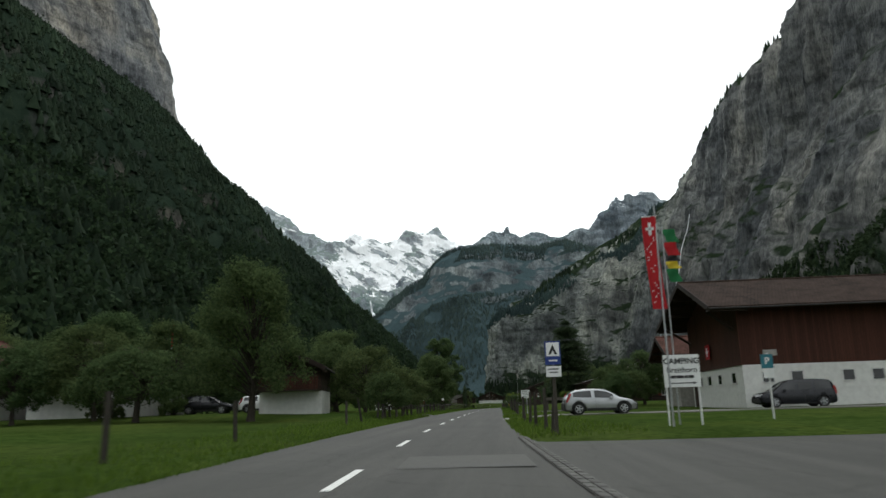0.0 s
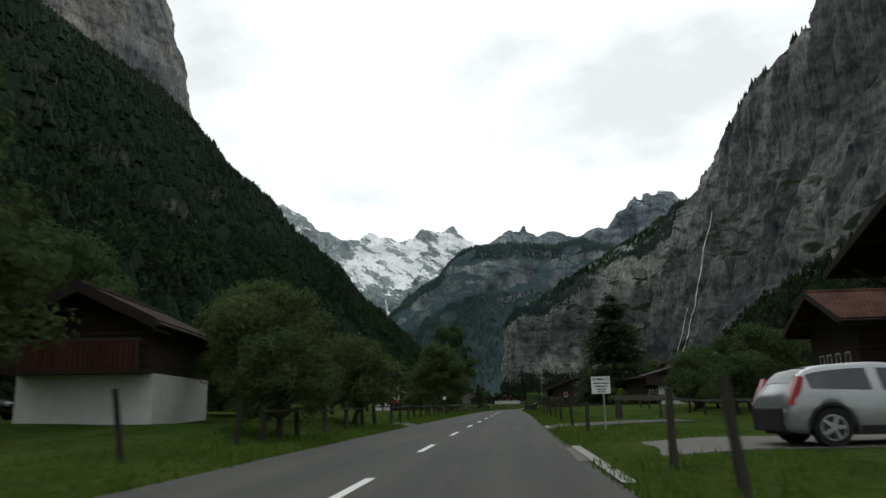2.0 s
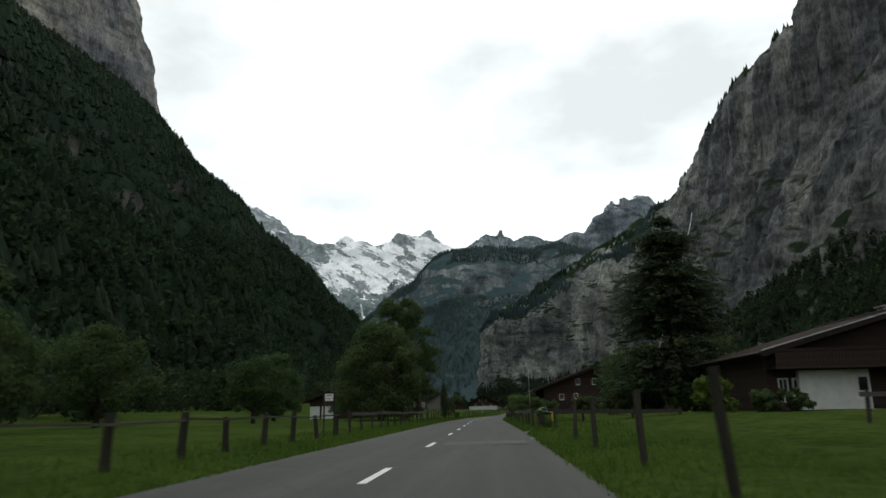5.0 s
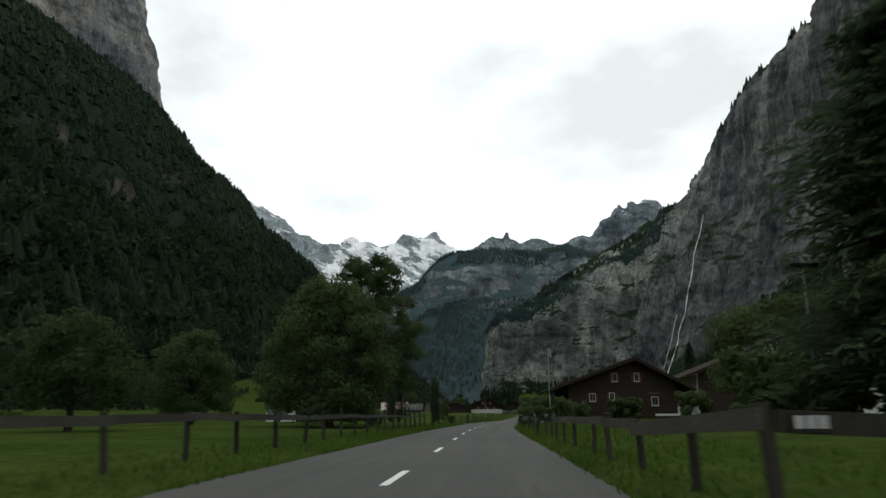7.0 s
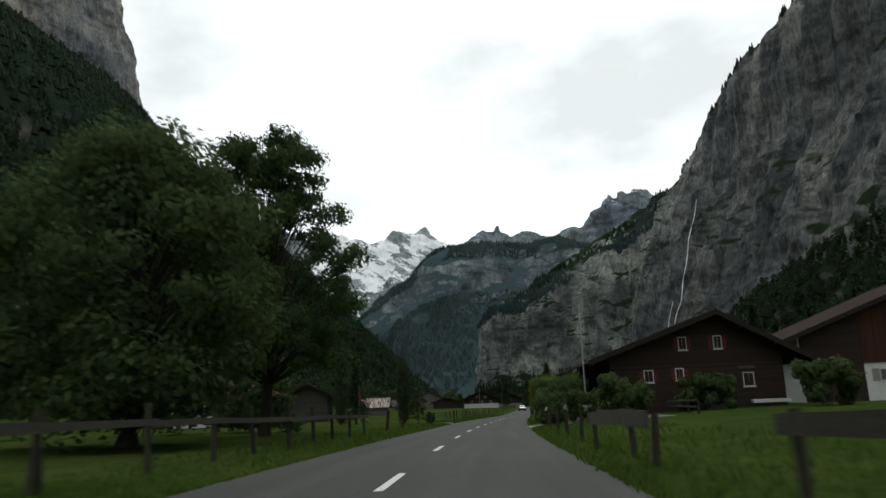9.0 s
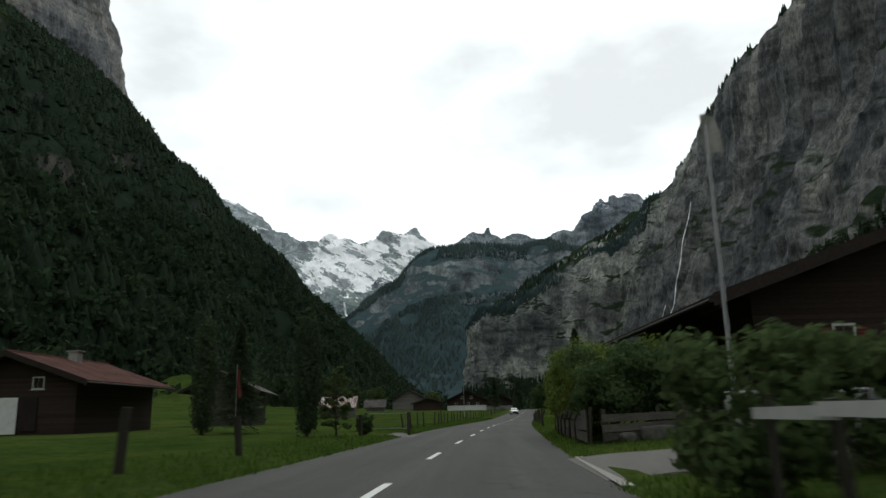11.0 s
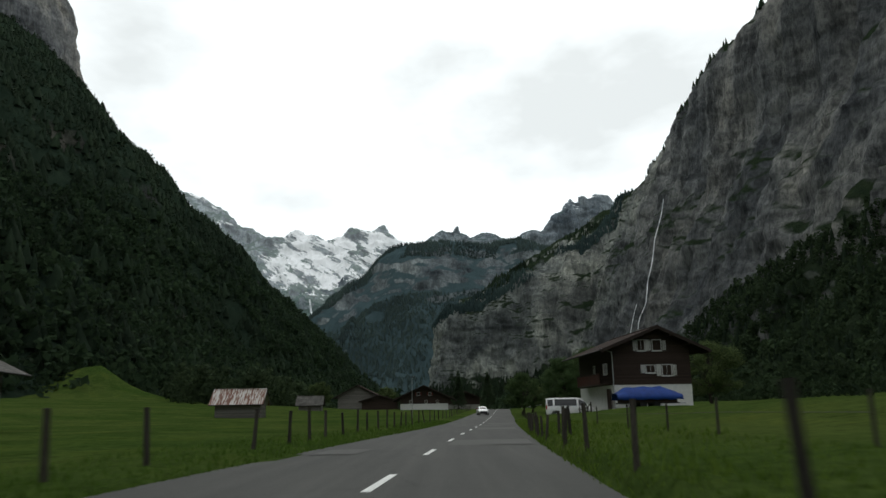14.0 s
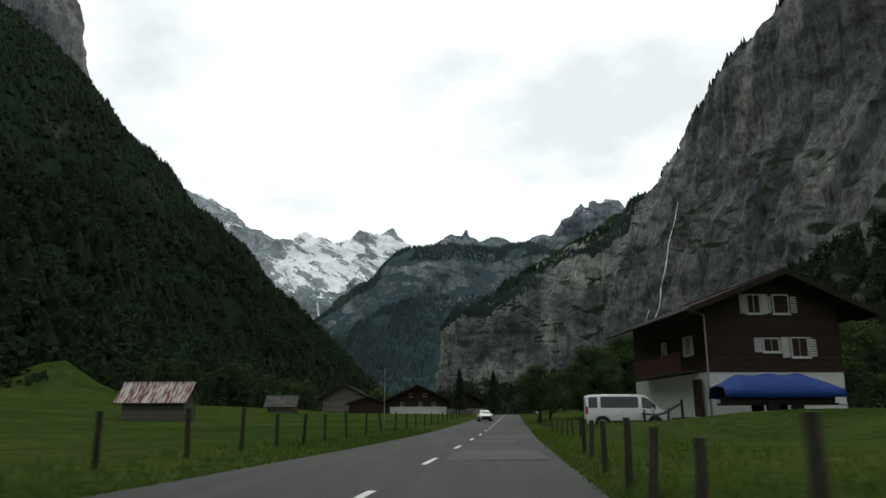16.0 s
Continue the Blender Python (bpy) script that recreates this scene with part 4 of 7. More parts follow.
shrub("garden_shrub", -20.5, 176.5, 6.0, 3.5, 4.0, 5200, 0.13, M_leafdark, "broad dark shrub below the maple", 99)
shrub("garden_shrub", 9.0, 131.5, 3.4, 2.6, 3.0, 2400, 0.13, M_leafdark, "green leafy bush beside the pine", 97)


# ---- woods on the flanks ----
def woods(name, spots, material, label, low, high, seed, fat=1.0):
    """Far conifers as one mesh of uneven tapering crowns."""
    rng = np.random.default_rng(seed)
    verts, faces = [], []
    rings = ((0.02, 1.0), (0.38, 0.66), (0.74, 0.28))
    n = 5
    for x, y, z in spots:
        h = low + (high - low) * rng.random() ** 1.5
        r = h * (0.17 + 0.08 * rng.random()) * fat
        k = len(verts)
        a0 = rng.random() * 6.28
        for f, w in rings:
            for i in range(n):
                w2 = w * (0.7 + 0.55 * rng.random())
                a = a0 + i * 6.283 / n
                verts.append((x + math.cos(a) * r * w2, y + math.sin(a) * r * w2, z + h * f - 1.0))
        verts.append((x + rng.normal() * 0.02 * h, y, z + h - 1.0))
        for q in range(len(rings) - 1):
            for i in range(n):
                j = (i + 1) % n
                faces.append((k + q * n + i, k + q * n + j, k + (q + 1) * n + j, k + (q + 1) * n + i))
        t = k + len(rings) * n
        for i in range(n):
            faces.append((t - n + i, t - n + (i + 1) % n, t))
    tagged(new(name, raw(name, verts, faces, material, True)), label, "forest", kind="stuff")


def pick(grid, count, seed, u=(0, 1), v=(0, 1), gap=0.45, size=0.008):
    """Spots on a flank, thinned by clearings."""
    rng = np.random.default_rng(seed)
    nu, nv = grid.shape[:2]
    out = []
    while len(out) < count:
        a, b = (u[0] + (u[1] - u[0]) * rng.random()) * (nu - 1), (v[0] + (v[1] - v[0]) * rng.random()) * (nv - 1)
        i, j = int(min(a, nu - 2)), int(min(b, nv - 2))
        fa, fb = a - i, b - j
        p = (grid[i, j] * (1 - fa) + grid[i + 1, j] * fa) * (1 - fb) + (grid[i, j + 1] * (1 - fa) + grid[i + 1, j + 1] * fa) * fb
        if noise.noise((p[0] * size, p[1] * size, p[2] * size)) > -gap:
            out.append(p)
    return out


def leafy_woods(name, spots, material, label, low, high, cards, seed, leaf=0.05, slim=1.0):
    """Woods in which every crown is a heap of leaf sprays, all in one mesh."""
    rng = np.random.default_rng(seed)
    p = np.array(spots, float)
    n = len(p)
    h = low + (high - low) * rng.random(n)
    k = np.arange(8) / 7
    cs = np.zeros((n, 8, 3))
    cs[:, :, :2] = p[:, None, :2] + rng.normal(size=(n, 8, 2)) * 0.13 * slim * h[:, None, None]
    cs[:, :, 2] = p[:, 2:3] + h[:, None] * (0.1 + 0.68 * k)
    rs = h[:, None] * (0.2 + 0.1 * rng.random((n, 8))) * (1.15 - 0.5 * k) * slim
    sizes = np.repeat(h * leaf, 8)
    v, f = leaf_cloud(rng, cs.reshape(-1, 3), rs.reshape(-1), cards * n, sizes, 0.9)
    tagged(new(name, raw(name, v, f, material)), label, "forest", kind="stuff")


def below(spots):
    """The wood climbs the scree, and stays low where the cliff comes down beside the waterfall."""
    return [p for p in spots if p[2] < 150 - 115 * ease(1000, 1300, p[1])]


woods("conifer_forest", pick(L_slope, 15000, 1, (0.2, 0.86), (0.02, 1.0), 0.55), M_forest, "dense dark conifer forest on the steep slope", 8, 15, 101, 1.7)
leafy_woods("conifer_forest", pick(L_slope, 8000, 11, (0.2, 0.86), (0.02, 1.0), 0.45), M_forest, "darker mixed trees among the conifers of the slope", 8, 15, 19, 113, 0.11, 0.8)
leafy_woods("broadleaf_forest", pick(L_slope, 4600, 2, (0.17, 0.84), (0.0, 0.24), 0.35), M_copse, "broadleaf wood along the foot of the slope", 8, 15, 32, 102, 0.13)
woods("conifer_forest", below(pick(R_cliff, 3000, 3, (0.06, 0.62), (0.0, 0.25), 0.45)), M_forest, "conifer wood on the scree below the cliff", 8, 17, 103)
leafy_woods("broadleaf_forest", below(pick(R_cliff, 8600, 4, (0.06, 0.66), (0.0, 0.27), 0.6)), M_copse, "broadleaf wood below the cliff", 8, 14, 24, 104, 0.15)
woods("conifer_forest", pick(R_cliff, 1500, 5, (0.3, 0.98), (0.79, 0.9), 0.1), M_forest, "conifers along the rim of the cliff", 9, 20, 105)
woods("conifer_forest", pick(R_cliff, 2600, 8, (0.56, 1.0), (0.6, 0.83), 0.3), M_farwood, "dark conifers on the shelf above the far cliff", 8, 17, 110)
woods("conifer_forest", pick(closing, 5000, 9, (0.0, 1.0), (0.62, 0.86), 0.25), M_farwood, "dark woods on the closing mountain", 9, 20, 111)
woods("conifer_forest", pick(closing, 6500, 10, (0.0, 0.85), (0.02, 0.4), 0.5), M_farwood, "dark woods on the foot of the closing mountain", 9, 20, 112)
woods("conifer_forest", pick(R_cliff, 900, 6, (0.6, 1.0), (0.0, 0.14), 0.4), M_forest, "conifers along the foot of the far cliff", 10, 20, 106)


rng0 = np.random.default_rng(9)
edge = []
for i in range(330):
    y = rng0.uniform(55, 620)
    x = -rng0.uniform(60, 135) - (30 if 215 < y < 430 else 0)
    if y > 250 and -0.78 < (x - 2) / (y - 242) < -0.42:
        continue  # the grassy tongue
    edge.append((x, y, ground_z(x, y)))
leafy_woods("broadleaf_forest", edge, M_copse, "dark broadleaf wood at the edge of the meadows", 8, 17, 200, 107, 0.06)
edge = []
for i in range(200):
    y = rng0.uniform(90, 800)
    x = rng0.uniform(70, 235)
    edge.append((x, y, ground_z(x, y)))
leafy_woods("broadleaf_forest", edge, M_copse, "dark broadleaf wood beyond the houses", 7, 14, 200, 108, 0.06)
edge = []
for i in range(380):
    y = rng0.uniform(620, 1900)
    x = rng0.uniform(-60, 210)
    edge.append((x, y, ground_z(x, y)))
leafy_woods("broadleaf_forest", edge, M_copse, "dark woods across the head of the valley", 9, 18, 60, 109, 0.11)


# ---- houses ----
def window(parent, face, u, z, w, h, half, depth, shutters=None, sill=True, bars=1):
    """A framed window on one face of a house: frame, panes, sill and shutters."""
    def lay(bm):
        if face == "front":
            return bm
        turn = Matrix.Rotation(radians(-90 if face == "left" else 90), 4, "Z")
        shift = Matrix.Translation((-half if face == "left" else half, 0, 0))
        bm.transform(shift @ turn)
        return bm
    s = -1 if face == "left" else 1
    u = u if face == "front" else s * u
    bm = bmesh.new()
    t = 0.07
    for a in ((u - w / 2, u - w / 2 + t, z, z + h), (u + w / 2 - t, u + w / 2, z, z + h), (u - w / 2 + t, u + w / 2 - t, z, z + t), (u - w / 2 + t, u + w / 2 - t, z + h - t, z + h)):
        box(bm, a[0], a[1], -0.06, 0.03, a[2], a[3])
    for k in range(bars):
        x = u - w / 2 + (k + 1) * w / (bars + 1)
        box(bm, x - 0.025, x + 0.025, -0.05, 0.02, z + t, z + h - t)
    win = part("window", lay(bm), M_frame, parent)
    part("pane", lay(boxed(u - w / 2 + t, u + w / 2 - t, -0.015, 0.01, z + t, z + h - t)), M_glass, win)
    if sill:
        part("sill", lay(boxed(u - w / 2 - 0.06, u + w / 2 + 0.06, -0.13, 0.0, z - 0.06, z)), M_frame, win)
    if shutters:
        for side in (-1, 1):
            bm = bmesh.new()
            if shutters is M_shutter and side > 0 and w < 0.6:
                continue
            x = u + side * (w / 2 + w * 0.25 + 0.02)
            box(bm, x - w * 0.25, x + w * 0.25, -0.05, -0.01, z, z + h)
            for k in range(7):
                zz = z + 0.08 + k * (h - 0.16) / 7
                box(bm, x - w * 0.19, x + w * 0.19, -0.065, -0.048, zz, zz + (h - 0.16) / 11)
            part("shutter", lay(bm), shutters, win)
    return win


M_fascia = plain("dark_stained_fascia", (0.016, 0.011, 0.009), (0.036, 0.025, 0.02), 9, 0.9, stretch=(1, 1, 1), relief=0.3)
M_darkgutter = plain("dark_metal_gutter", (0.014, 0.012, 0.011), (0.028, 0.025, 0.022), 8, 0.7, 0.0, relief=0.0)


def chalet(name, x, y, turn, w, d, base, eave, ridge, over, front_over, base_mat, wall_mat, roof_mat, label, category="house",
           wins=(), ridge_at=0.0, z=None, chimney=None, balcony=None, thick=0.2, back_over=0.8, group="", beams=True, fascia=None):
    """A gabled house, its gable to the front: masonry base, boarded walls, two roof slopes, windows and trimmings."""
    z = min(ground_z(x, y), ground_z(x, y + d)) if z is None else z
    house = thing(name, x, y, z, turn, label, category, group)
    if base:
        part("base_wall", boxed(-w / 2, w / 2, 0, d, -0.8, base), base_mat, house)
    part("timber_wall" if wall_mat in (M_timber, M_redtimber, M_greytimber, M_darkboards) else "wall",
         prism([(-w / 2, base or -0.6), (w / 2, base or -0.6), (w / 2, eave), (ridge_at, ridge), (-w / 2, eave)], -0.05 if base else 0, d + (0.05 if base else 0)), wall_mat, house)
    for side in (-1, 1):
        run = abs(side * w / 2 - ridge_at)
        m = (ridge - eave) / run
        ex = side * (w / 2 + over)
        ez = eave - m * over
        bm = prism([(ridge_at, ridge + 0.02), (ex, ez + 0.02), (ex, ez + 0.02 + thick), (ridge_at, ridge + 0.02 + thick)], -front_over, d + back_over)
        slope = part("roof_slope", bm, roof_mat, house)
        part("gutter", tube(bmesh.new(), (ex + side * 0.06, -front_over, ez + 0.06), (ex + side * 0.06, d + back_over, ez + 0.06), 0.07, sides=8), M_darkgutter, slope)
        bm = prism([(ridge_at, ridge - 0.12), (ex, ez - 0.12), (ex, ez + thick + 0.06), (ridge_at, ridge + thick + 0.06)], -front_over - 0.05, -front_over + 0.002)
        part("bargeboard", bm, fascia or M_fascia, house)
        if beams:
            for f in (0.25, 0.6, 0.97):
                bx, bz = ridge_at + f * (ex - ridge_at), ridge + f * (ez - ridge)
                part("purlin", boxed(bx - 0.09, bx + 0.09, -front_over + 0.1, 0.3, bz - 0.22, bz + 0.0), wall_mat if wall_mat is M_timber else M_timber, house)
    part("ridge_cap", tube(bmesh.new(), (ridge_at, -front_over, ridge + thick), (ridge_at, d + back_over, ridge + thick), 0.12, sides=8), roof_mat, house)
    for win in wins:
        window(house, *win[:5], w / 2, d, *win[5:])
    if chimney:
        cx, cy, ch = chimney
        c = part("chimney", boxed(cx - 0.35, cx + 0.35, cy - 0.35, cy + 0.35, ridge - 1.4, ridge + ch, bevel=0.03), M_stone, house)
        part("chimney_cap", boxed(cx - 0.45, cx + 0.45, cy - 0.45, cy + 0.45, ridge + ch, ridge + ch + 0.1), M_concrete, c)
    if balcony:
        z0, u0, u1, side = balcony
        bm = bmesh.new()
        if side == "front":
            box(bm, u0, u1, -1.05, -0.06, z0 - 0.12, z0)
        else:
            box(bm, -w / 2 - 1.05, -w / 2, u0, u1, z0 - 0.12, z0)
        bal = part("balcony", bm, M_timber, house)
        bm = bmesh.new()
        if side == "front":
            box(bm, u0, u1, -1.08, -1.0, z0 + 0.9, z0 + 1.0)
        else:
            box(bm, -w / 2 - 1.08, -w / 2 - 1.0, u0, u1, z0 + 0.9, z0 + 1.0)
        part("handrail", bm, M_timber, bal)
        count = int((u1 - u0) / 0.16)
        for k in range(count):
            a = u0 + 0.16 * k
            if side == "front":
                part("baluster", boxed(a, a + 0.12, -1.06, -1.03, z0, z0 + 0.9), M_redtimber, bal)
            else:
                part("baluster", boxed(-w / 2 - 1.06, -w / 2 - 1.03, a, a + 0.12, z0, z0 + 0.9), M_redtimber, bal)
    return house


sq = lambda face, u, z: (face, u, z, 1.1 if face == "front" else 0.85, 0.8, None, False, 0)
barn = chalet("camping_barn", 17.5, 60.1, -90, 13.6, 24.0, 2.75, 7.0, 9.2, 1.7, 2.3, M_plaster, M_redtimber, M_rooftile,
              "long brown timber barn on a white plaster base", "barn",
              [sq("front", u, 1.55) for u in (-4.0, -1.4, 1.4, 4.8)] + [sq("right", u, 1.5) for u in (1.6, 3.5, 6.8, 8.7, 13.0, 16.0)], z=-0.02, ridge_at=0.8)
part("barn_door", boxed(-6.2, -5.35, -0.08, 0.02, -0.1, 2.1), M_timber, barn)
part("brace", tube(bmesh.new(), (-6.0, -0.1, 5.2), (-6.4, -1.9, 6.5), 0.11), M_timber, barn)
part("brace", tube(bmesh.new(), (6.0, -0.1, 5.2), (6.4, -1.9, 6.5), 0.11), M_timber, barn)

chalet("small_chalet", 17.2, 73.5, -90, 6.0, 8.0, 1.6, 4.7, 6.1, 1.0, 1.2, M_stone, M_timber, M_redtile, "small dark chalet with a red tiled roof behind the barn",
       wins=[("front", u, 2.2, 0.6, 0.75, None, True, 1) for u in (-1.7, -0.7, 0.4, 1.6)], z=0.15)

chalet("white_base_chalet", -14.15, 55.5, 8, 4.5, 6.6, 1.75, 3.4, 4.5, 0.35, 1.1, M_plaster, M_timber, M_rooftile, "dark timber chalet on a blank white plaster base among trees", z=0.24, balcony=(1.85, -2.2, 2.2, "front"))
chalet("white_base_chalet", -30.3, 56.0, 0, 8.8, 8.0, 2.15, 4.3, 5.9, 1.2, 1.2, M_plaster, M_timber, M_rooftile, "wide dark timber chalet on a white plaster base behind orchard trees", z=0.2,
       wins=[("front", u, 2.9, 0.8, 0.9, None, True, 1) for u in (-2.4, 0.6)])
chalet("red_roof_chalet", -41.5, 56.0, 0, 9.0, 9.0, 1.8, 4.5, 6.6, 1.2, 1.2, M_plaster, M_timber, M_redtile, "dark chalet with a red tiled roof", z=0.3,
       wins=[("front", 1.5, 2.8, 0.8, 0.9, None, True, 1)])

h5 = chalet("white_chalet", 20.9, 112.0, 3, 15.6, 9.5, 0.0, 2.95, 5.1, 0.4, 0.8, M_timber, M_timber, M_rooftile, "dark timber chalet with part of its ground floor plastered white", z=0.5, thick=0.08,
            wins=[("front", -0.2, 3.0, 1.1, 0.9, M_shutter, True, 1), ("front", 1.8, 3.0, 0.9, 0.9, M_shutter, True, 1), ("front", -7.0, 0.5, 0.5, 1.2, None, False, 1), ("front", -6.3, 0.5, 0.5, 1.2, None, False, 1), ("front", 3.6, 0.9, 0.9, 1.1, M_redshutter, True, 1)], chimney=(1.5, 5, 0.6))
part("roof_edge", prism([(0, 5.21), (-8.2, 3.0), (-8.2, 3.06), (0, 5.27)], -0.9, -0.84), M_steel, h5)
pl = part("plaster_wall", boxed(-6.3, -2.9, -0.28, 0.02, -0.5, 2.05), M_plaster, h5)
part("window", boxed(-3.55, -2.95, -0.31, -0.28, 0.95, 1.75), M_frame, pl)
part("pane", boxed(-3.47, -3.03, -0.325, -0.31, 1.03, 1.67), M_glass, pl)
bal = part("balcony", boxed(-7.7, -0.6, -1.15, -0.02, 2.1, 2.2), M_timber, h5)
part("handrail", boxed(-7.7, -0.6, -1.18, -1.1, 2.95, 3.05), M_timber, bal)
for k in range(44):
    part("baluster", boxed(-7.68 + 0.16 * k, -7.56 + 0.16 * k, -1.15, -1.12, 2.2, 2.95), M_timber, bal)

h2 = chalet("dark_chalet", 13.2, 190.0, 3, 12.2, 13.0, 1.2, 4.0, 6.6, 1.7, 1.6, M_timber, M_timber, M_rooftile, "broad dark brown chalet with white-framed windows", z=0.55, ridge_at=1.3,
            wins=[("front", -0.8, 4.2, 0.62, 0.95, M_redshutter, True, 1), ("front", 1.7, 4.2, 0.62, 0.95, M_redshutter, True, 1), ("front", -3.4, 2.0, 0.7, 0.9, M_redshutter, True, 1), ("front", -1.2, 2.1, 0.62, 0.85, M_redshutter, True, 1), ("front", 3.6, 1.5, 0.8, 1.0, None, True, 1)])
part("name_board", boxed(2.9, 4.1, -0.16, -0.08, 2.75, 2.95), M_rail, h2)
part("bench", boxed(3.4, 6.0, -0.9, -0.5, 0.35, 0.6, bevel=0.02), M_plaster, h2)

wh = chalet("white_house", 34.6, 198.0, 0, 22.0, 12.0, 0.0, 5.4, 10.4, 1.6, 1.5, M_plaster, M_plaster, M_rooftile, "broad house, half white plaster and half red-brown boards", z=0.7, ridge_at=2.0,
            wins=[("front", u, zz, 0.8, 1.15, None, True, 0) for u in (-0.6, 1.6, 3.6, 6.0) for zz in (1.2, 3.9, 6.4)] + [("front", -4.4, 1.5, 1.1, 1.0, M_stone, True, 1), ("front", -2.3, 1.6, 0.7, 0.8, M_stone, True, 0), ("front", -1.6, 4.4, 0.7, 0.7, M_stone, True, 0), ("front", 0.4, 4.7, 0.3, 0.5, None, True, 0)])
# dark barn boards, the shade under the roof put into their colour
part("boarding", prism([(-10.9, -0.2), (-6.1, -0.2), (-6.1, 7.2), (-10.9, 5.35)], -0.1, -0.01), M_timber, wh)
part("boarding", prism([(-6.1, 3.0), (-3.0, 3.0), (-2.7, 8.5), (-6.1, 7.2)], -0.14, -0.01), M_redtimber, wh)
part("barn_door", boxed(-9.6, -7.4, -0.18, -0.12, -0.1, 2.7), M_timber, wh)

h3 = chalet("shuttered_chalet", 19.75, 283.2, 6, 7.6, 11.5, 2.35, 6.0, 7.6, 1.5, 1.5, M_plaster, M_timber, M_rooftile, "dark timber chalet with white shutters on a white plaster base", z=1.15, back_over=1.2, ridge_at=0.25, thick=0.14,
            wins=[("front", -0.95, 5.5, 0.8, 1.1, M_shutter, True, 1), ("front", 0.62, 5.5, 0.95, 1.1, M_shutter, True, 1), ("front", -0.16, 3.4, 0.95, 0.8, M_shutter, True, 1), ("front", 1.45, 3.12, 1.0, 1.12, M_shutter, True, 1),
                  ("front", -3.1, 0.9, 0.75, 0.8, None, True, 1), ("left", 2.4, 3.4, 0.7, 1.1, M_shutter, True, 1), ("left", 6.0, 3.4, 0.7, 1.1, None, True, 1)], chimney=(1.5, 6, 0.5), balcony=(2.5, 1.2, 9.0, "left"))
part("downpipe", tube(bmesh.new(), (-3.9, -0.14, 0.0), (-3.9, -0.14, 5.4), 0.05), M_steel, h3)
part("downpipe", tube(bmesh.new(), (-3.9, -0.14, 5.4), (-5.2, -0.6, 5.75), 0.05), M_steel, h3)
part("cellar_door", boxed(-4.05, -3.98, 0.6, 1.6, 0.0, 2.0), M_timber, h3)

# barns and sheds along the meadows
h4 = chalet("red_roof_chalet", -31.3, 214.0, 0, 8.4, 11.0, 0.9, 3.2, 4.7, 1.3, 1.3, M_timber, M_timber, M_redtile, "dark timber chalet with a red tiled roof and whitewashed front", z=0.75,
            wins=[("front", 1.6, 2.5, 0.8, 0.8, None, True, 1)], chimney=(0.5, 6, 0.7))
part("plaster_wall", boxed(-4.15, -2.3, -0.16, -0.06, -0.3, 2.0), M_plaster, h4)
part("plaster_wall", boxed(-1.9, 0.4, -0.16, -0.06, -0.3, 2.0), M_plaster, h4)
part("door", boxed(0.6, 1.7, -0.14, -0.06, -0.1, 2.0), M_fascia, h4)
chalet("hay_barn", -28.7, 245.1, 9, 5.7, 14.0, 0.0, 3.7, 5.1, 1.3, 1.2, M_stone, M_darkboards, M_slate, "dark weathered hay barn with a slate roof", "barn", z=0.8, beams=False, thick=0.12, back_over=0.9)
chalet("field_shed", -28.9, 330.0, 93, 4.2, 7.0, 0.0, 2.2, 3.9, 0.9, 0.5, M_stone, M_greytimber, M_rust, "small grey plank shed with a rusty sheet roof", "shed", z=1.4, beams=False, thick=0.08)
chalet("field_shed", -31.9, 402.0, 93, 4.0, 5.6, 0.0, 2.3, 4.0, 0.8, 0.5, M_stone, M_greytimber, M_slate, "small grey plank shed with a pale sheet roof", "shed", z=2.0, beams=False, thick=0.08)
chalet("grey_barn", -29.5, 456.0, 0, 13.0, 14.0, 0.0, 4.9, 8.2, 1.4, 1.2, M_stone, M_greytimber, M_rooftile, "large grey boarded barn", "barn", z=2.4, beams=False)
chalet("low_barn", -21.5, 446.0, 0, 11.0, 8.0, 0.0, 3.0, 4.6, 1.0, 1.0, M_stone, M_timber, M_rooftile, "low dark timber barn", "barn", z=2.4, beams=False)
chalet("far_chalet", -6.3, 409.0, 0, 12.5, 12.0, 1.9, 3.6, 6.4, 2.2, 1.8, M_plaster, M_timber, M_rooftile, "wide dark chalet with a white base and white balcony rail", z=1.95,
       wins=[("front", u, 4.0, 0.8, 0.8, M_redshutter, True, 1) for u in (-1.5, 1.5)] + [("front", u, 2.0, 0.8, 0.8, None, True, 1) for u in (-3.5, 0.5, 3.5)])
chalet("far_chalet", 4.5, 438.0, 0, 10.0, 10.0, 1.6, 3.4, 5.6, 1.6, 1.4, M_stone, M_timber, M_rooftile, "dark brown chalet further up the road", z=2.2)
chalet("far_chalet", 27.5, 440.0, 0, 9.0, 9.0, 1.8, 3.4, 5.4, 1.4, 1.2, M_plaster, M_timber, M_rooftile, "chalet with a white base beside the road", z=2.2)


# ---- fences ----
def post_mesh(r, h, seed, square=False):
    rng = np.random.default_rng(seed)
    bm = bmesh.new()
    bmesh.ops.create_cone(bm, cap_ends=True, segments=4 if square else 8, radius1=r * 1.08, radius2=r * 0.95, depth=h, matrix=Matrix.Translation((0, 0, h / 2 - 0.25)) @ Matrix.Rotation(radians(45), 4, "Z"))
    bmesh.ops.subdivide_edges(bm, edges=[e for e in bm.edges if abs(e.verts[0].co.z - e.verts[1].co.z) > 0.2], cuts=2)
    for v in bm.verts:
        v.co.x += rng.normal() * r * 0.07
        v.co.y += rng.normal() * r * 0.07
    me = mesh_of(bm, "post")
    me.materials.append(M_post)
    return me


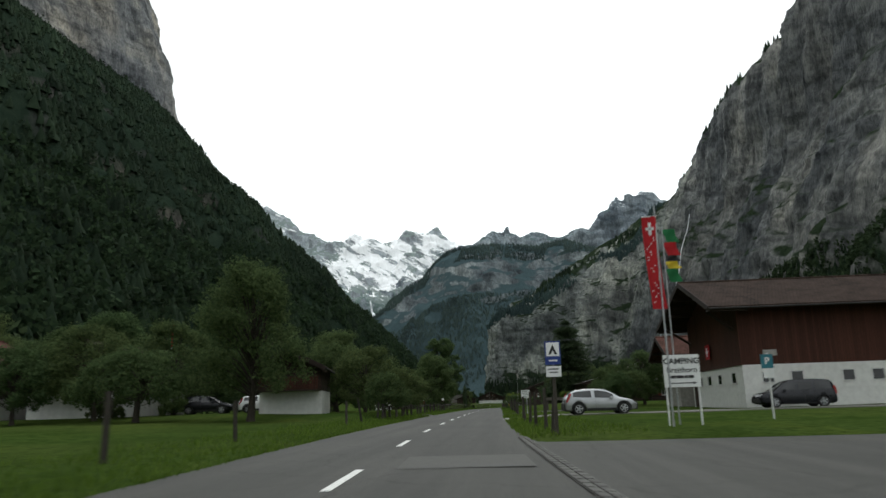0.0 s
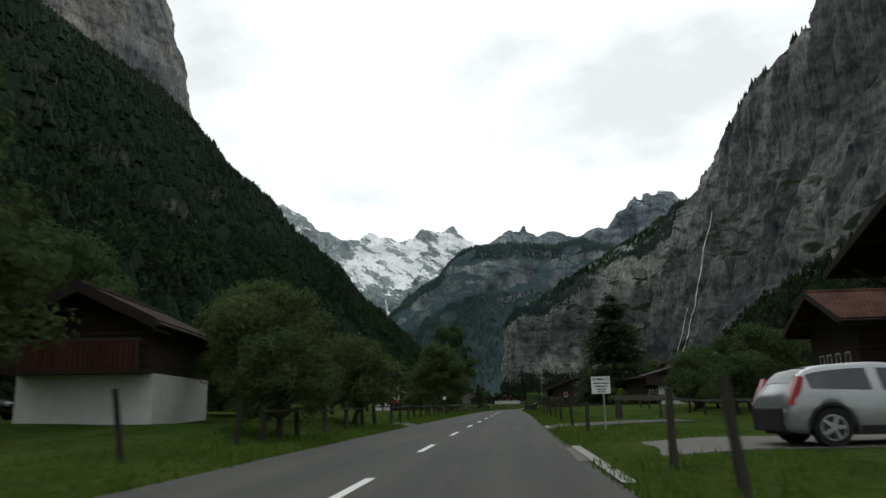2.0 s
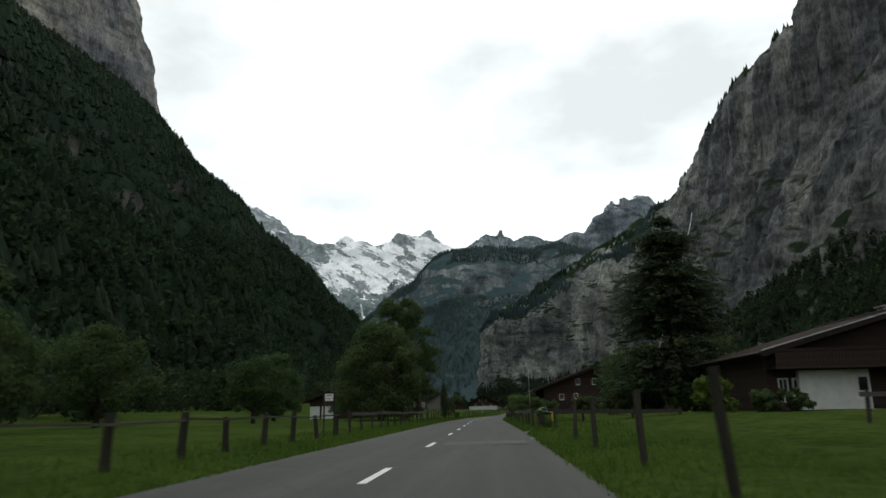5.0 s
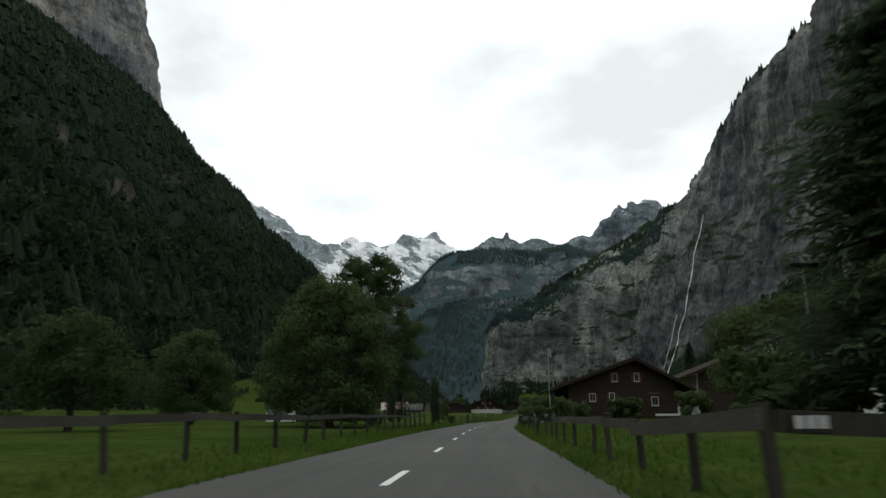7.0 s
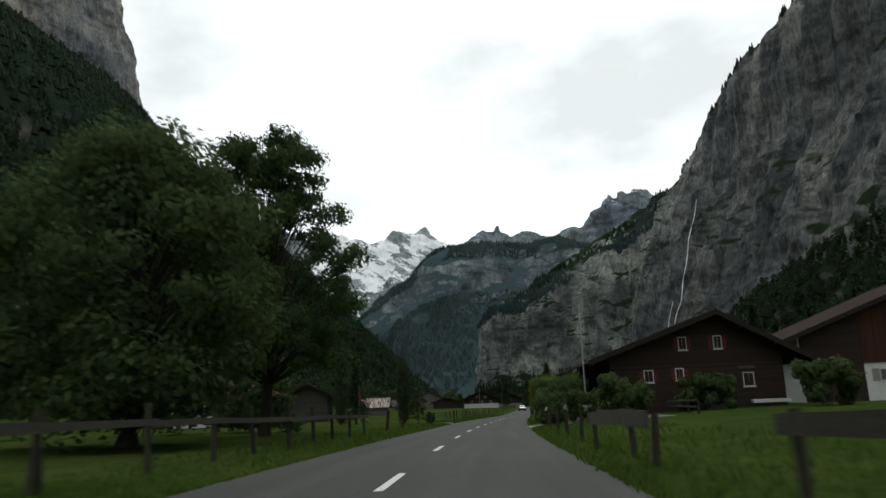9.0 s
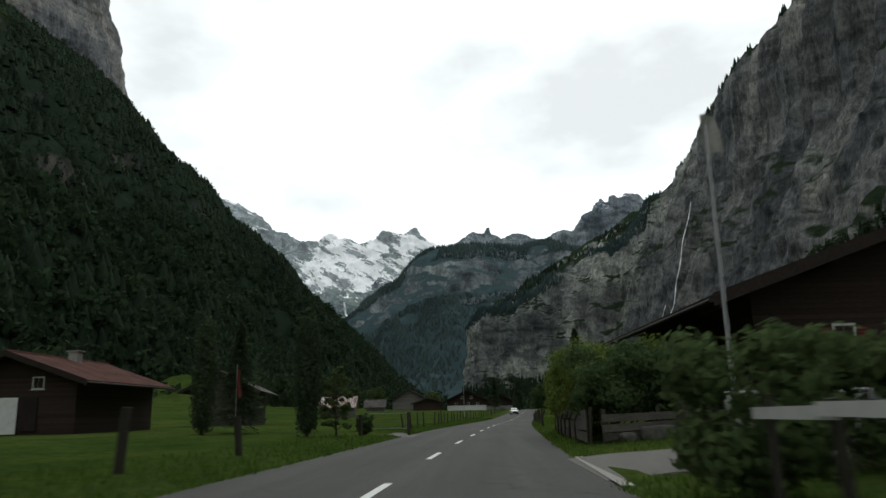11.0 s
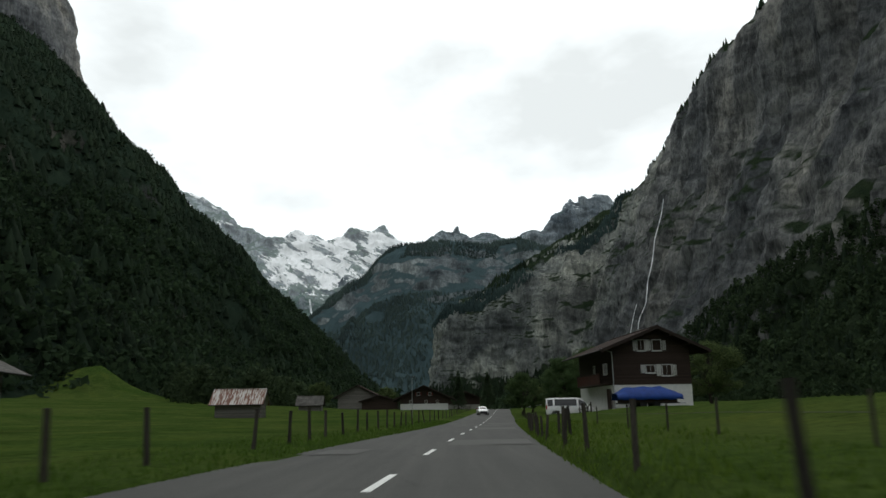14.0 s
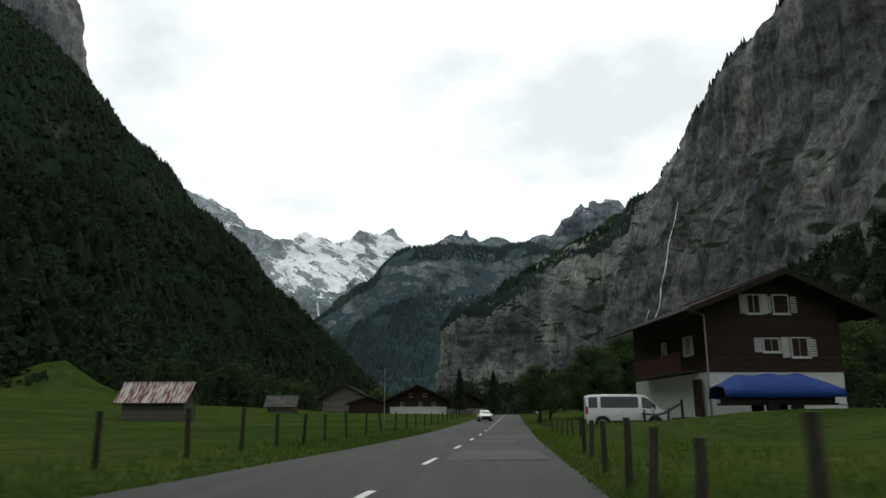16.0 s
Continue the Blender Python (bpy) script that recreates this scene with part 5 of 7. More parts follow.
POSTS = [post_mesh(0.062, 1.4, i) for i in range(4)]
SLIM = [post_mesh(0.047, 1.4, 30 + i) for i in range(4)]
THICK = [post_mesh(0.09, 1.25, 10 + i) for i in range(4)]
THIN = [post_mesh(0.045, 1.35, 20 + i, True) for i in range(3)]


def fence(name, side, offset, y0, y1, gap, meshes, label, rails=(), wires=(), height=1.0, seed=0, lean=3.0, rail_mat=None, at=None, reach=0.12):
    """Posts along the road with rails or wires between them."""
    rng = np.random.default_rng(seed)
    ys = [y0]
    while ys[-1] + gap * 0.6 < y1:
        ys.append(ys[-1] + gap * (0.85 + 0.3 * rng.random()))
    ys = at or ys
    off = offset if callable(offset) else (lambda y: offset)
    base = Vector((road_x(y0) + side * off(y0), y0, ground_z(road_x(y0) + side * off(y0), y0)))
    f = thing(name, *base, 0, label, "fence")
    tops = []
    for y in ys:
        x = road_x(y) + side * (off(y) + rng.normal() * 0.03)
        g = ground_z(x, y)
        h = height * (0.88 + 0.24 * rng.random())
        p = part("post", meshes[int(rng.integers(len(meshes)))], M_post, f)
        m = pose(x, y, g, rng.normal() * lean, rng.normal() * lean, rng.random() * 90) @ Matrix.Diagonal((1, 1, h, 1))
        p.matrix_basis = Matrix.Translation(-base) @ m
        tops.append((Vector((x, y, g)), h))
    for a, b2 in zip(tops, tops[1:]):
        for z, w, t in rails:
            p, q = a[0] + Vector((-side * 0.1, -reach if a is tops[0] else -0.12, z + rng.normal() * 0.02)), b2[0] + Vector((-side * 0.1, 0.12, z + rng.normal() * 0.02))
            d = q - p
            bm = boxed(-w / 2, w / 2, -t / 2, t / 2, -d.length / 2, d.length / 2)
            bm.transform(Matrix.Translation((p + q) / 2 - base) @ d.to_track_quat("Z", "X").to_matrix().to_4x4())
            part("rail", bm, rail_mat or M_rail, f)
        for z in wires:
            p, q = a[0] + Vector((-side * 0.09, 0, z)) - base, b2[0] + Vector((-side * 0.09, 0, z)) - base
            part("wire", tube(bmesh.new(), p, q, 0.006, sides=4, caps=False), M_steel, f)
    return f


fence("post_fence", -1, 4.9, 15.2, 50.4, 6.2, POSTS, "sparse weathered wooden posts beside the lawn", seed=1, height=1.05, at=[15.2, 22.9, 40.2, 44.9, 50.4])
fence("rail_fence", -1, 4.8, 52.3, 66.0, 3.2, THICK, "thick dark posts with a thin top pole beside the meadow", rails=((0.8, 0.06, 0.05),), seed=2, height=0.95, at=[52.3, 55.6, 59.0, 62.4, 66.0])
fence("rail_fence", -1, 4.85, 74.1, 106.0, 3.2, THICK, "thick dark posts with a thin top pole beside the meadow", rails=((0.83, 0.05, 0.05),), seed=3, height=0.95,
      at=[68.9, 74.1, 77.3, 80.4, 83.6, 86.7, 89.9, 92.8, 95.9, 98.9, 102.5, 106.1])
fence("rail_fence", -1, 4.85, 109.6, 146.8, 3.4, POSTS, "wooden posts with a grey top rail beside the meadow", rails=((0.9, 0.16, 0.045),), seed=4, height=0.98,
      at=[109.6, 112.7, 116.4, 119.8, 123.0, 126.4, 129.8, 132.9, 136.4, 139.7, 143.0, 146.4])
fence("rail_fence", -1, 4.85, 149.8, 172.0, 3.2, POSTS, "wooden posts with a grey top rail under the trees", rails=((0.9, 0.13, 0.045),), seed=5, height=1.05,
      at=[146.6, 150.2, 153.4, 156.4, 159.8, 163.0, 166.2, 169.4, 172.6])
fence("post_fence", -1, lambda y: 5.0 + 0.36 * ease(190, 203, y), 180.0, 203.4, 4.4, THICK, "rough split posts beside the lawn", seed=6, height=1.1, at=[180.4, 186.5, 203.6])
fence("post_fence", -1, lambda y: 5.3 + 0.7 * ease(225, 262, y), 217.0, 330.0, 4.9, POSTS, "plain wooden pasture posts along the meadow", seed=7, height=1.02, lean=4,
      at=[217.2, 220.5, 224.2, 227.7, 234.7, 239.0, 242.4, 245.6, 250.0, 254.0, 257.2, 261.4, 265.2, 268.6, 271.8, 275.2, 279.5, 284.0, 289.0, 294.0, 299.5, 305, 311, 317, 323, 329])
fence("post_fence", -1, 6.3, 332.0, 400.0, 5.5, POSTS, "plain wooden pasture posts along the meadow", seed=8)
fence("post_fence", 1, 4.3, 24.8, 44.0, 2.7, POSTS, "weathered wooden posts along the lawn edge", seed=9, height=1.08, at=[24.8, 28.0, 31.6, 35.6, 39.6, 43.0])
fence("post_fence", 1, 4.4, 54.6, 61.0, 3.4, POSTS, "weathered wooden posts along the lawn edge", seed=10, height=0.92, at=[55.6, 62.6])
fence("post_fence", 1, 4.45, 66.5, 101.0, 5.4, POSTS, "weathered wooden posts along the meadow", seed=11, height=1.1, at=[71.0, 76.2, 82.0, 86.6, 92.4, 97.5])
fence("rail_fence", 1, 3.75, 115.2, 128.7, 3.4, SLIM, "short wooden posts with a grey board top rail on the bank", rails=((0.64, 0.15, 0.045),), seed=12, height=0.64, at=[115.2, 117.9, 120.3, 123.5, 126.1, 128.7])
fence("post_fence", 1, 3.78, 131.1, 134.6, 3.0, SLIM, "bare wooden posts between two railed runs", seed=22, height=0.62, at=[131.1, 134.5])
fence("rail_fence", 1, 3.75, 137.4, 141.6, 2.9, SLIM, "wooden posts with a grey board top rail", rails=((0.62, 0.15, 0.045),), seed=13, height=0.64, at=[137.2, 139.6, 141.7], reach=1.9)
fence("post_fence", 1, 3.78, 146.6, 168.0, 3.4, SLIM, "plain wooden posts along the meadow", seed=23, height=0.64, at=[155.0, 158.2, 161.4, 165.2])
fence("rail_fence", 1, 3.75, 146.4, 151.6, 2.9, SLIM, "wooden posts with one pale wide top board", rails=((0.6, 0.24, 0.045),), seed=33, height=0.62, at=[146.5, 148.2, 151.6])
fence("white_post_fence", 1, 4.1, 169.6, 174.0, 1.4, THIN, "short run of pale posts with a white rail", rails=((0.85, 0.1, 0.04),), seed=14, height=0.85, rail_mat=M_shutter)
fence("plank_fence", 1, 4.3, 189.8, 206.2, 2.6, POSTS, "old plank fence below the hedge", rails=((0.86, 0.3, 0.04), (0.53, 0.29, 0.04), (0.2, 0.29, 0.04)), seed=15, height=0.98)
fence("post_fence", 1, 3.68, 210.0, 235.3, 4.3, SLIM, "leaning wooden pasture posts on the bank beside the meadow", seed=16, height=0.74, lean=4, at=[210.0, 212.3, 216.9, 222.4, 227.7, 231.6, 232.8])
fence("post_fence", 1, lambda y: 4.15 - 0.57 * ease(235.5, 238, y) + 1.2 * ease(254, 276, y), 233.4, 330.0, 4.3, SLIM, "short wooden pasture posts on the bank beside the meadow", seed=26, height=0.68, lean=2.5,
      at=[235.3, 236.8, 238.0, 240.6, 242.9, 244.8, 246.6, 248.8, 250.8, 252.7, 255.2, 258.4, 261.6, 265.0, 268.5, 272.2, 276.5, 280.2, 284.4, 288.5, 293.0, 298, 303, 309, 315, 321, 328])
fence("yard_rail", 1, 9.6, 276.0, 292.0, 3.2, POSTS, "low dark rail in front of the parked vehicles", rails=((0.72, 0.1, 0.05),), seed=17, height=0.75)
fence("yard_rail", 1, 12.5, 62.0, 96.0, 4.2, POSTS, "grey rail fence across the meadow", rails=((0.8, 0.13, 0.05),), seed=18, height=0.85)
fence("yard_rail", 1, 13.0, 180.0, 188.5, 2.8, POSTS, "dark garden rail before the chalet", rails=((0.75, 0.12, 0.05), (0.4, 0.1, 0.05)), seed=19, height=0.8)


# ---- paved areas beside the road ----
def pad(name, xs, ys, lift, material, label, category="paving", n=8):
    """A slab laid on the land between two edges: xs and ys each give near and far values."""
    verts, faces = [], []
    for i in range(n + 1):
        y = ys[0] + (ys[1] - ys[0]) * i / n
        for j in range(n + 1):
            x = xs[0] + (xs[1] - xs[0]) * j / n
            verts.append((x, y, max(ground_z(x, y), road_z(y) - 0.02) + lift))
    for i in range(n):
        for j in range(n):
            a = i * (n + 1) + j
            faces.append((a, a + 1, a + n + 2, a + n + 1))
    ob = tagged(new(name, raw(name, verts, faces, material)), label, category, kind="structure")
    deep = ob.modifiers.new("depth", "SOLIDIFY")
    deep.thickness, deep.offset = 0.15, -1.0
    return ob


strip("forecourt", -30, 22.6, HALF - 0.05, 60, 0.012, M_asphalt, 2.0, "wide asphalt forecourt of the campsite", "paving", follow=False)
M_sett = varied(plain("worn_stone_setts", (0.07, 0.069, 0.064), (0.14, 0.137, 0.126), 14, 0.85), 0.4)
gutter = strip("gutter", -20, 24.5, HALF - 0.22, HALF + 0.06, 0.02, M_sett, 0.9, "narrow gutter of worn stone setts", "gutter")
for k in range(120):
    y = -4 + 0.235 * k
    for d in (HALF - 0.15, HALF - 0.01):
        if k == 0 and d == HALF - 0.15:
            sett = mesh_of(boxed(-0.06, 0.06, -0.105, 0.105, -0.02, 0.02, bevel=0.012), "sett")
            sett.materials.append(M_sett)
        s = part("sett", sett, M_sett, gutter)
        s.matrix_basis = pose(road_x(y) + d, y, road_z(y) + 0.025 + 0.004 * math.sin(k * 3.1 + d * 9), 0, 0, -2)
pad("driveway", (1.3, 26), (45.6, 49.6), 0.03, M_gravel, "pale gravel driveway to the barn", "driveway")
pad("driveway", (-6.3, -5.0), (68.6, 71.6), 0.03, M_asphalt, "asphalt field entrance beside the road", "driveway")
pad("driveway", (1.3, 7), (61.5, 65.3), 0.03, M_asphalt, "asphalt driveway across the verge", "driveway")
pad("driveway", (1.0, 16), (106.8, 109.8), 0.03, M_asphalt, "worn asphalt driveway across the verge", "driveway")
pad("driveway", (0.8, 9), (179.0, 184.6), 0.03, M_gravel, "cobbled pale garden entrance", "driveway")
pad("driveway", (-6.0, -4.6), (204.9, 209.3), 0.03, M_gravel, "worn grey gravel apron at the field gate", "driveway")
strip("kerb", 41.8, 50.0, HALF + 0.02, HALF + 0.34, 0.035, M_concrete, 1.0, "pale concrete kerb at the driveway mouth", "kerb")
strip("kerb", 60.5, 66.0, HALF + 0.02, HALF + 0.3, 0.035, M_concrete, 1.0, "pale concrete kerb at the driveway mouth", "kerb")
strip("kerb", 178.0, 185.0, HALF + 0.02, HALF + 0.3, 0.035, M_concrete, 1.0, "pale concrete kerb at the garden entrance", "kerb")
for y0, y1, a, b2 in ((14.2, 17.0, 0.6, 2.9), (262.5, 268.5, 0.3, 3.0), (276.5, 279.5, 0.4, 2.2), (284.0, 287.5, 0.5, 3.0), (238.0, 243.0, 0.2, 3.1), (97.0, 99.5, 0.4, 3.0), (233.0, 236.0, -3.3, -2.0)):
    strip("road_patch", y0, y1, a, b2, 0.0245, M_patch, 0.8, "paler repaired patch in the asphalt", "road patch")
mh = thing("manhole_cover", 1.4, 101.0, road_z(101) + 0.026, 0, "dark round iron manhole cover in the road", "manhole cover")
part("lid", tube(bmesh.new(), (0, 0, -0.02), (0, 0, 0.006), 0.33, sides=24), M_ink, mh)
part("rim", tube(bmesh.new(), (0, 0, -0.02), (0, 0, 0.003), 0.4, sides=24), M_steel, mh)


# ---- signs and flags ----
def letters(parent, text, size, x, y, z, material, align="CENTER", bold=0.0):
    cu = bpy.data.curves.new("lettering", "FONT")
    cu.body, cu.size, cu.align_x, cu.extrude, cu.offset = text, size, align, 0.002, bold
    tmp = bpy.data.objects.new("lettering", cu)
    scene.collection.objects.link(tmp)
    dg = bpy.context.evaluated_depsgraph_get()
    me = bpy.data.meshes.new_from_object(tmp.evaluated_get(dg))
    bpy.data.objects.remove(tmp)
    me.transform(Matrix.Translation((x, y, z)) @ Matrix.Rotation(radians(90), 4, "X"))
    me.materials.clear()
    me.materials.append(material)
    return part("lettering", me, material, parent)


def bars(parent, x0, x1, z, h, y, material, seed, gap=0.05):
    rng = np.random.default_rng(seed)
    bm = bmesh.new()
    x = x0
    while x < x1 - 0.02:
        w = min(x1 - x, (x1 - x0) * (0.12 + 0.2 * rng.random()))
        box(bm, x, x + w, y - 0.004, y, z, z + h)
        x += w + gap
    return part("text_bar", bm, material, parent)


def shape(parent, name, pts, y, material, depth=0.004):
    return part(name, prism(pts, y - depth, y), material, parent)


cs = thing("camping_sign", 7.0, 25.5, ground_z(7.0, 25.5) + 0.1, 2, "white campsite board with black lettering on two white legs", "sign")
for x in (-0.5, 0.5):
    part("leg", tube(bmesh.new(), (x, 0.05, -0.3), (x, 0.05, 2.05), 0.03), M_whitepaint, cs)
board = part("board", boxed(-0.56, 0.56, -0.02, 0.02, 1.05, 2.05, bevel=0.008), M_whitepaint, cs)
letters(board, "CAMPING", 0.25, 0, -0.024, 1.77, M_ink, bold=0.006)
letters(board, "Breithorn", 0.24, 0, -0.024, 1.5, M_ink, bold=0.003)
bars(board, -0.36, 0.36, 1.32, 0.09, -0.022, M_ink, 1, 0.02)
shape(board, "arrow", [(-0.38, 1.16), (0.32, 1.16), (0.32, 1.13), (0.44, 1.175), (0.32, 1.22), (0.32, 1.19), (-0.38, 1.19)], -0.022, M_ink)

fp = thing("flagpole", 6.5, 25.0, ground_z(6.5, 25.0) + 0.1, 0, "white pole with a long red banner bearing a white cross", "flagpole")
part("pole", tube(bmesh.new(), (0, 0, -0.4), (0, 0, 6.75), 0.035, 0.025, 12), M_steel, fp)
part("arm", tube(bmesh.new(), (-0.42, 0, 6.42), (0.05, 0, 6.42), 0.018), M_whitepaint, fp)


def cloth(x0, x1, z0, z1, wave, seed, nx=8, nz=26):
    rng = np.random.default_rng(seed)
    v, f = [], []
    for i in range(nz + 1):
        for j in range(nx + 1):
            u, w = j / nx, i / nz
            v.append((x0 + (x1 - x0) * u + 0.12 * w * w, wave * math.sin(u * 4 + w * 5 + seed), z1 + (z0 - z1) * w))
    for i in range(nz):
        for j in range(nx):
            a = i * (nx + 1) + j
            f.append((a, a + 1, a + nx + 2, a + nx + 1))
    return raw("banner", v, f, M_red, True)


ban = part("banner", cloth(-0.42, 0.02, 3.45, 6.42, 0.03, 1), M_red, fp, "red banner with a white cross and small white stars")
bm = bmesh.new()
for a in ((-0.33, -0.07, -0.05, -0.045, 5.96, 6.05), (-0.245, -0.155, -0.05, -0.045, 5.8, 6.21)):
    box(bm, *a)
part("cross", bm, M_whitecloth, ban)
rng0 = np.random.default_rng(5)
for k in range(24):
    w = 0.24 + 0.72 * k / 24
    x, z = -0.36 + 0.3 * rng0.random() + 0.12 * w * w, 6.42 - 2.97 * w
    star = bmesh.new()
    pts = [(x + (0.035 if i % 2 else 0.014) * math.cos(i * math.pi / 5), z + (0.035 if i % 2 else 0.014) * math.sin(i * math.pi / 5)) for i in range(10)]
    part("star", prism(pts, -0.05, -0.045), M_whitecloth, ban)
fp2 = thing("flagpole", 7.0, 26.4, ground_z(7.0, 26.4), 0, "white pole with a green, red and yellow banner", "flagpole")
part("pole", tube(bmesh.new(), (0, 0, -0.4), (0, 0, 6.5), 0.028, 0.022, 12), M_steel, fp2)
for z0, z1, mt in ((5.95, 6.4, M_green), (5.5, 5.95, M_red), (5.3, 5.5, M_ink), (5.05, 5.3, M_yellow), (4.6, 5.05, M_green)):
    me = cloth(0.02, 0.42, z0, z1, 0.03, 2, 6, 6)
    me.materials.clear()
    me.materials.append(mt)
    part("banner", me, mt, fp2)

tent_sign = thing("tent_sign", 2.93, 23.75, ground_z(2.93, 23.75) + 0.35, 0, "blue campsite sign with a black tent on a brown post", "sign")
tent_sign.scale = (1.0, 1.0, 1.06)
part("post", boxed(-0.05, 0.05, 0.03, 0.13, -0.7, 1.25), M_post, tent_sign)
part("pole", tube(bmesh.new(), (0, 0.08, 1.1), (0, 0.08, 2.15), 0.025), M_steel, tent_sign)
bp = part("blue_panel", boxed(-0.23, 0.23, -0.02, 0.02, 1.55, 2.2, bevel=0.01), M_blue, tent_sign)
part("white_panel", boxed(-0.19, 0.19, -0.026, -0.02, 1.78, 2.16), M_whitepaint, bp)
shape(bp, "tent_symbol", [(-0.13, 1.83), (0.0, 2.1), (0.13, 1.83), (0.055, 1.83), (0.0, 1.95), (-0.055, 1.83)], -0.027, M_ink)
shape(bp, "arrow", [(-0.12, 1.64), (0.08, 1.64), (0.08, 1.62), (0.14, 1.66), (0.08, 1.7), (0.08, 1.68), (-0.12, 1.68)], -0.022, M_whitepaint)
wp = part("white_plate", boxed(-0.22, 0.22, -0.02, 0.01, 1.22, 1.51, bevel=0.006), M_whitepaint, tent_sign)
bars(wp, -0.16, 0.16, 1.41, 0.035, -0.022, M_ink, 3, 0.012)
bars(wp, -0.12, 0.13, 1.32, 0.035, -0.022, M_ink, 4, 0.012)

ps = thing("parking_sign", 11.0, 29.6, ground_z(11.0, 29.6) - 0.25, 0, "teal parking sign with a white letter on a white pole", "sign")
part("pole", tube(bmesh.new(), (0.05, 0.05, -0.3), (0.05, 0.05, 2.6), 0.03), M_whitepaint, ps)
pp = part("panel", boxed(-0.2, 0.22, -0.02, 0.02, 2.05, 2.55, bevel=0.008), M_teal, ps)
letters(pp, "P", 0.34, 0.01, -0.024, 2.2, M_whitepaint, bold=0.006)
part("plate", boxed(-0.16, 0.22, -0.02, 0.01, 1.7, 2.02), M_whitepaint, ps)
part("plate", boxed(-0.06, 0.42, 0.08, 0.1, 2.5, 2.72), M_stone, ps)

bio = thing("farm_sign", 3.0, 57.2, ground_z(3.0, 57.2), 2, "white farm notice board with green lettering on a pole", "sign")
part("pole", tube(bmesh.new(), (0.08, 0.05, -0.3), (0.08, 0.05, 1.7), 0.03), M_steel, bio)
bb = part("board", boxed(-0.31, 0.31, -0.015, 0.015, 1.16, 1.72, bevel=0.006), M_whitepaint, bio)
M_darkgreen = plain("dark_green_print", (0.012, 0.05, 0.03), (0.02, 0.07, 0.04), 8, 0.6, relief=0.0)
letters(bb, "BIOMILCH", 0.115, 0, -0.018, 1.6, M_darkgreen, bold=0.003)
for i, z in enumerate((1.48, 1.38, 1.28, 1.2)):
    bars(bb, -0.25 + 0.05 * i, 0.25 - 0.04 * i, z, 0.045, -0.016, M_darkgreen, 10 + i, 0.02)

def info_board(x, y, label, red, size, lift=0.0):
    nb = thing("notice_board", x, y, ground_z(x, y) + lift, 4, label, "notice board")
    nb.scale = (size, size, size)
    for s in (-0.42, 0.42):
        part("leg", boxed(s - 0.06, s + 0.06, -0.06, 0.06, -0.3 - lift / size, 1.98), M_post, nb)
    back = part("panel", boxed(-0.34, 0.34, -0.03, 0.03, 1.0, 1.92, bevel=0.01), M_redshutter if red else M_timber, nb)
    roof = boxed(-0.3, 0.3, -0.2, 0.2, -0.015, 0.015)
    roof.transform(Matrix.Translation((0.3, 0, 2.12)) @ Matrix.Rotation(radians(24), 4, "Y"))
    part("roof_board", roof, M_rail, nb)
    plate = part("plate", boxed(-0.335, 0.335, -0.045, -0.03, 1.58, 1.93), M_whitepaint, back)
    bars(plate, -0.22, 0.22, 1.76, 0.06, -0.047, M_ink, 20, 0.02)
    plate = part("plate", boxed(-0.32, 0.32, -0.045, -0.03, 1.36, 1.55), M_whitepaint, back)
    bars(plate, -0.2, 0.14, 1.44, 0.03, -0.047, M_ink, 21, 0.02)
    if red:
        part("leaflet", boxed(-0.31, -0.26, -0.04, -0.03, 1.18, 1.33), M_whitepaint, back)
        part("leaflet", boxed(0.16, 0.2, -0.04, -0.03, 1.16, 1.32), M_whitepaint, back)
        part("flower_box", boxed(-0.27, 0.24, -0.16, -0.03, 0.86, 1.0, bevel=0.02), M_timber, nb)


info_board(-6.04, 69.8, "red wooden notice board with white plates at the fence", True, 0.6, 0.42)
info_board(-7.0, 104.2, "small dark wooden notice board with white plates at the fence", False, 0.5, 0.75)
gr = thing("garden_rail", 1.58, 110.3, ground_z(1.51, 110.5), 0, "old rail fence with a tall corner post beside the driveway", "fence")
part("corner_post", tube(bmesh.new(), (0.03, 0, -0.4), (-0.05, 0, 0.86), 0.07, 0.06, 10), M_post, gr)
part("cross_board", prism([(0.02, 0.62), (2.4, 0.5), (2.4, 0.68), (0.02, 0.8)], -0.1, -0.065), M_post, gr)
part("cross_board", prism([(2.3, 0.5), (7.0, 0.46), (7.0, 0.62), (2.3, 0.68)], -0.14, -0.105), M_post, gr)
for x, h in ((2.35, 0.78), (4.7, 0.74), (6.9, 0.72)):
    part("post", tube(bmesh.new(), (x, 0, -0.4), (x + 0.02, 0, h), 0.06, 0.055, 8), M_post, gr)
part("post", tube(bmesh.new(), (-0.1, 2.05, -0.3), (-0.12, 2.05, 0.62), 0.055, 0.05, 8), M_post, gr)
bm = boxed(-0.022, 0.022, 0, 4.95, -0.09, 0.09)
bm.transform(pose(-0.1, -0.05, 0.73, -1.9, 0, 2.0))
part("board", bm, M_rail, gr)
np_ = thing("number_plaque", 1.84, 110.165, ground_z(1.51, 110.5) + 0.7, 0, "white figures on the dark fence board", "plaque")
part("plate", boxed(-0.15, 0.15, -0.02, 0.03, -0.08, 0.08), M_post, np_)
for x in (-0.09, 0.0, 0.09):
    part("figure", boxed(x - 0.026, x + 0.026, -0.026, -0.018, -0.05, 0.05, bevel=0.004), M_whitepaint, np_)

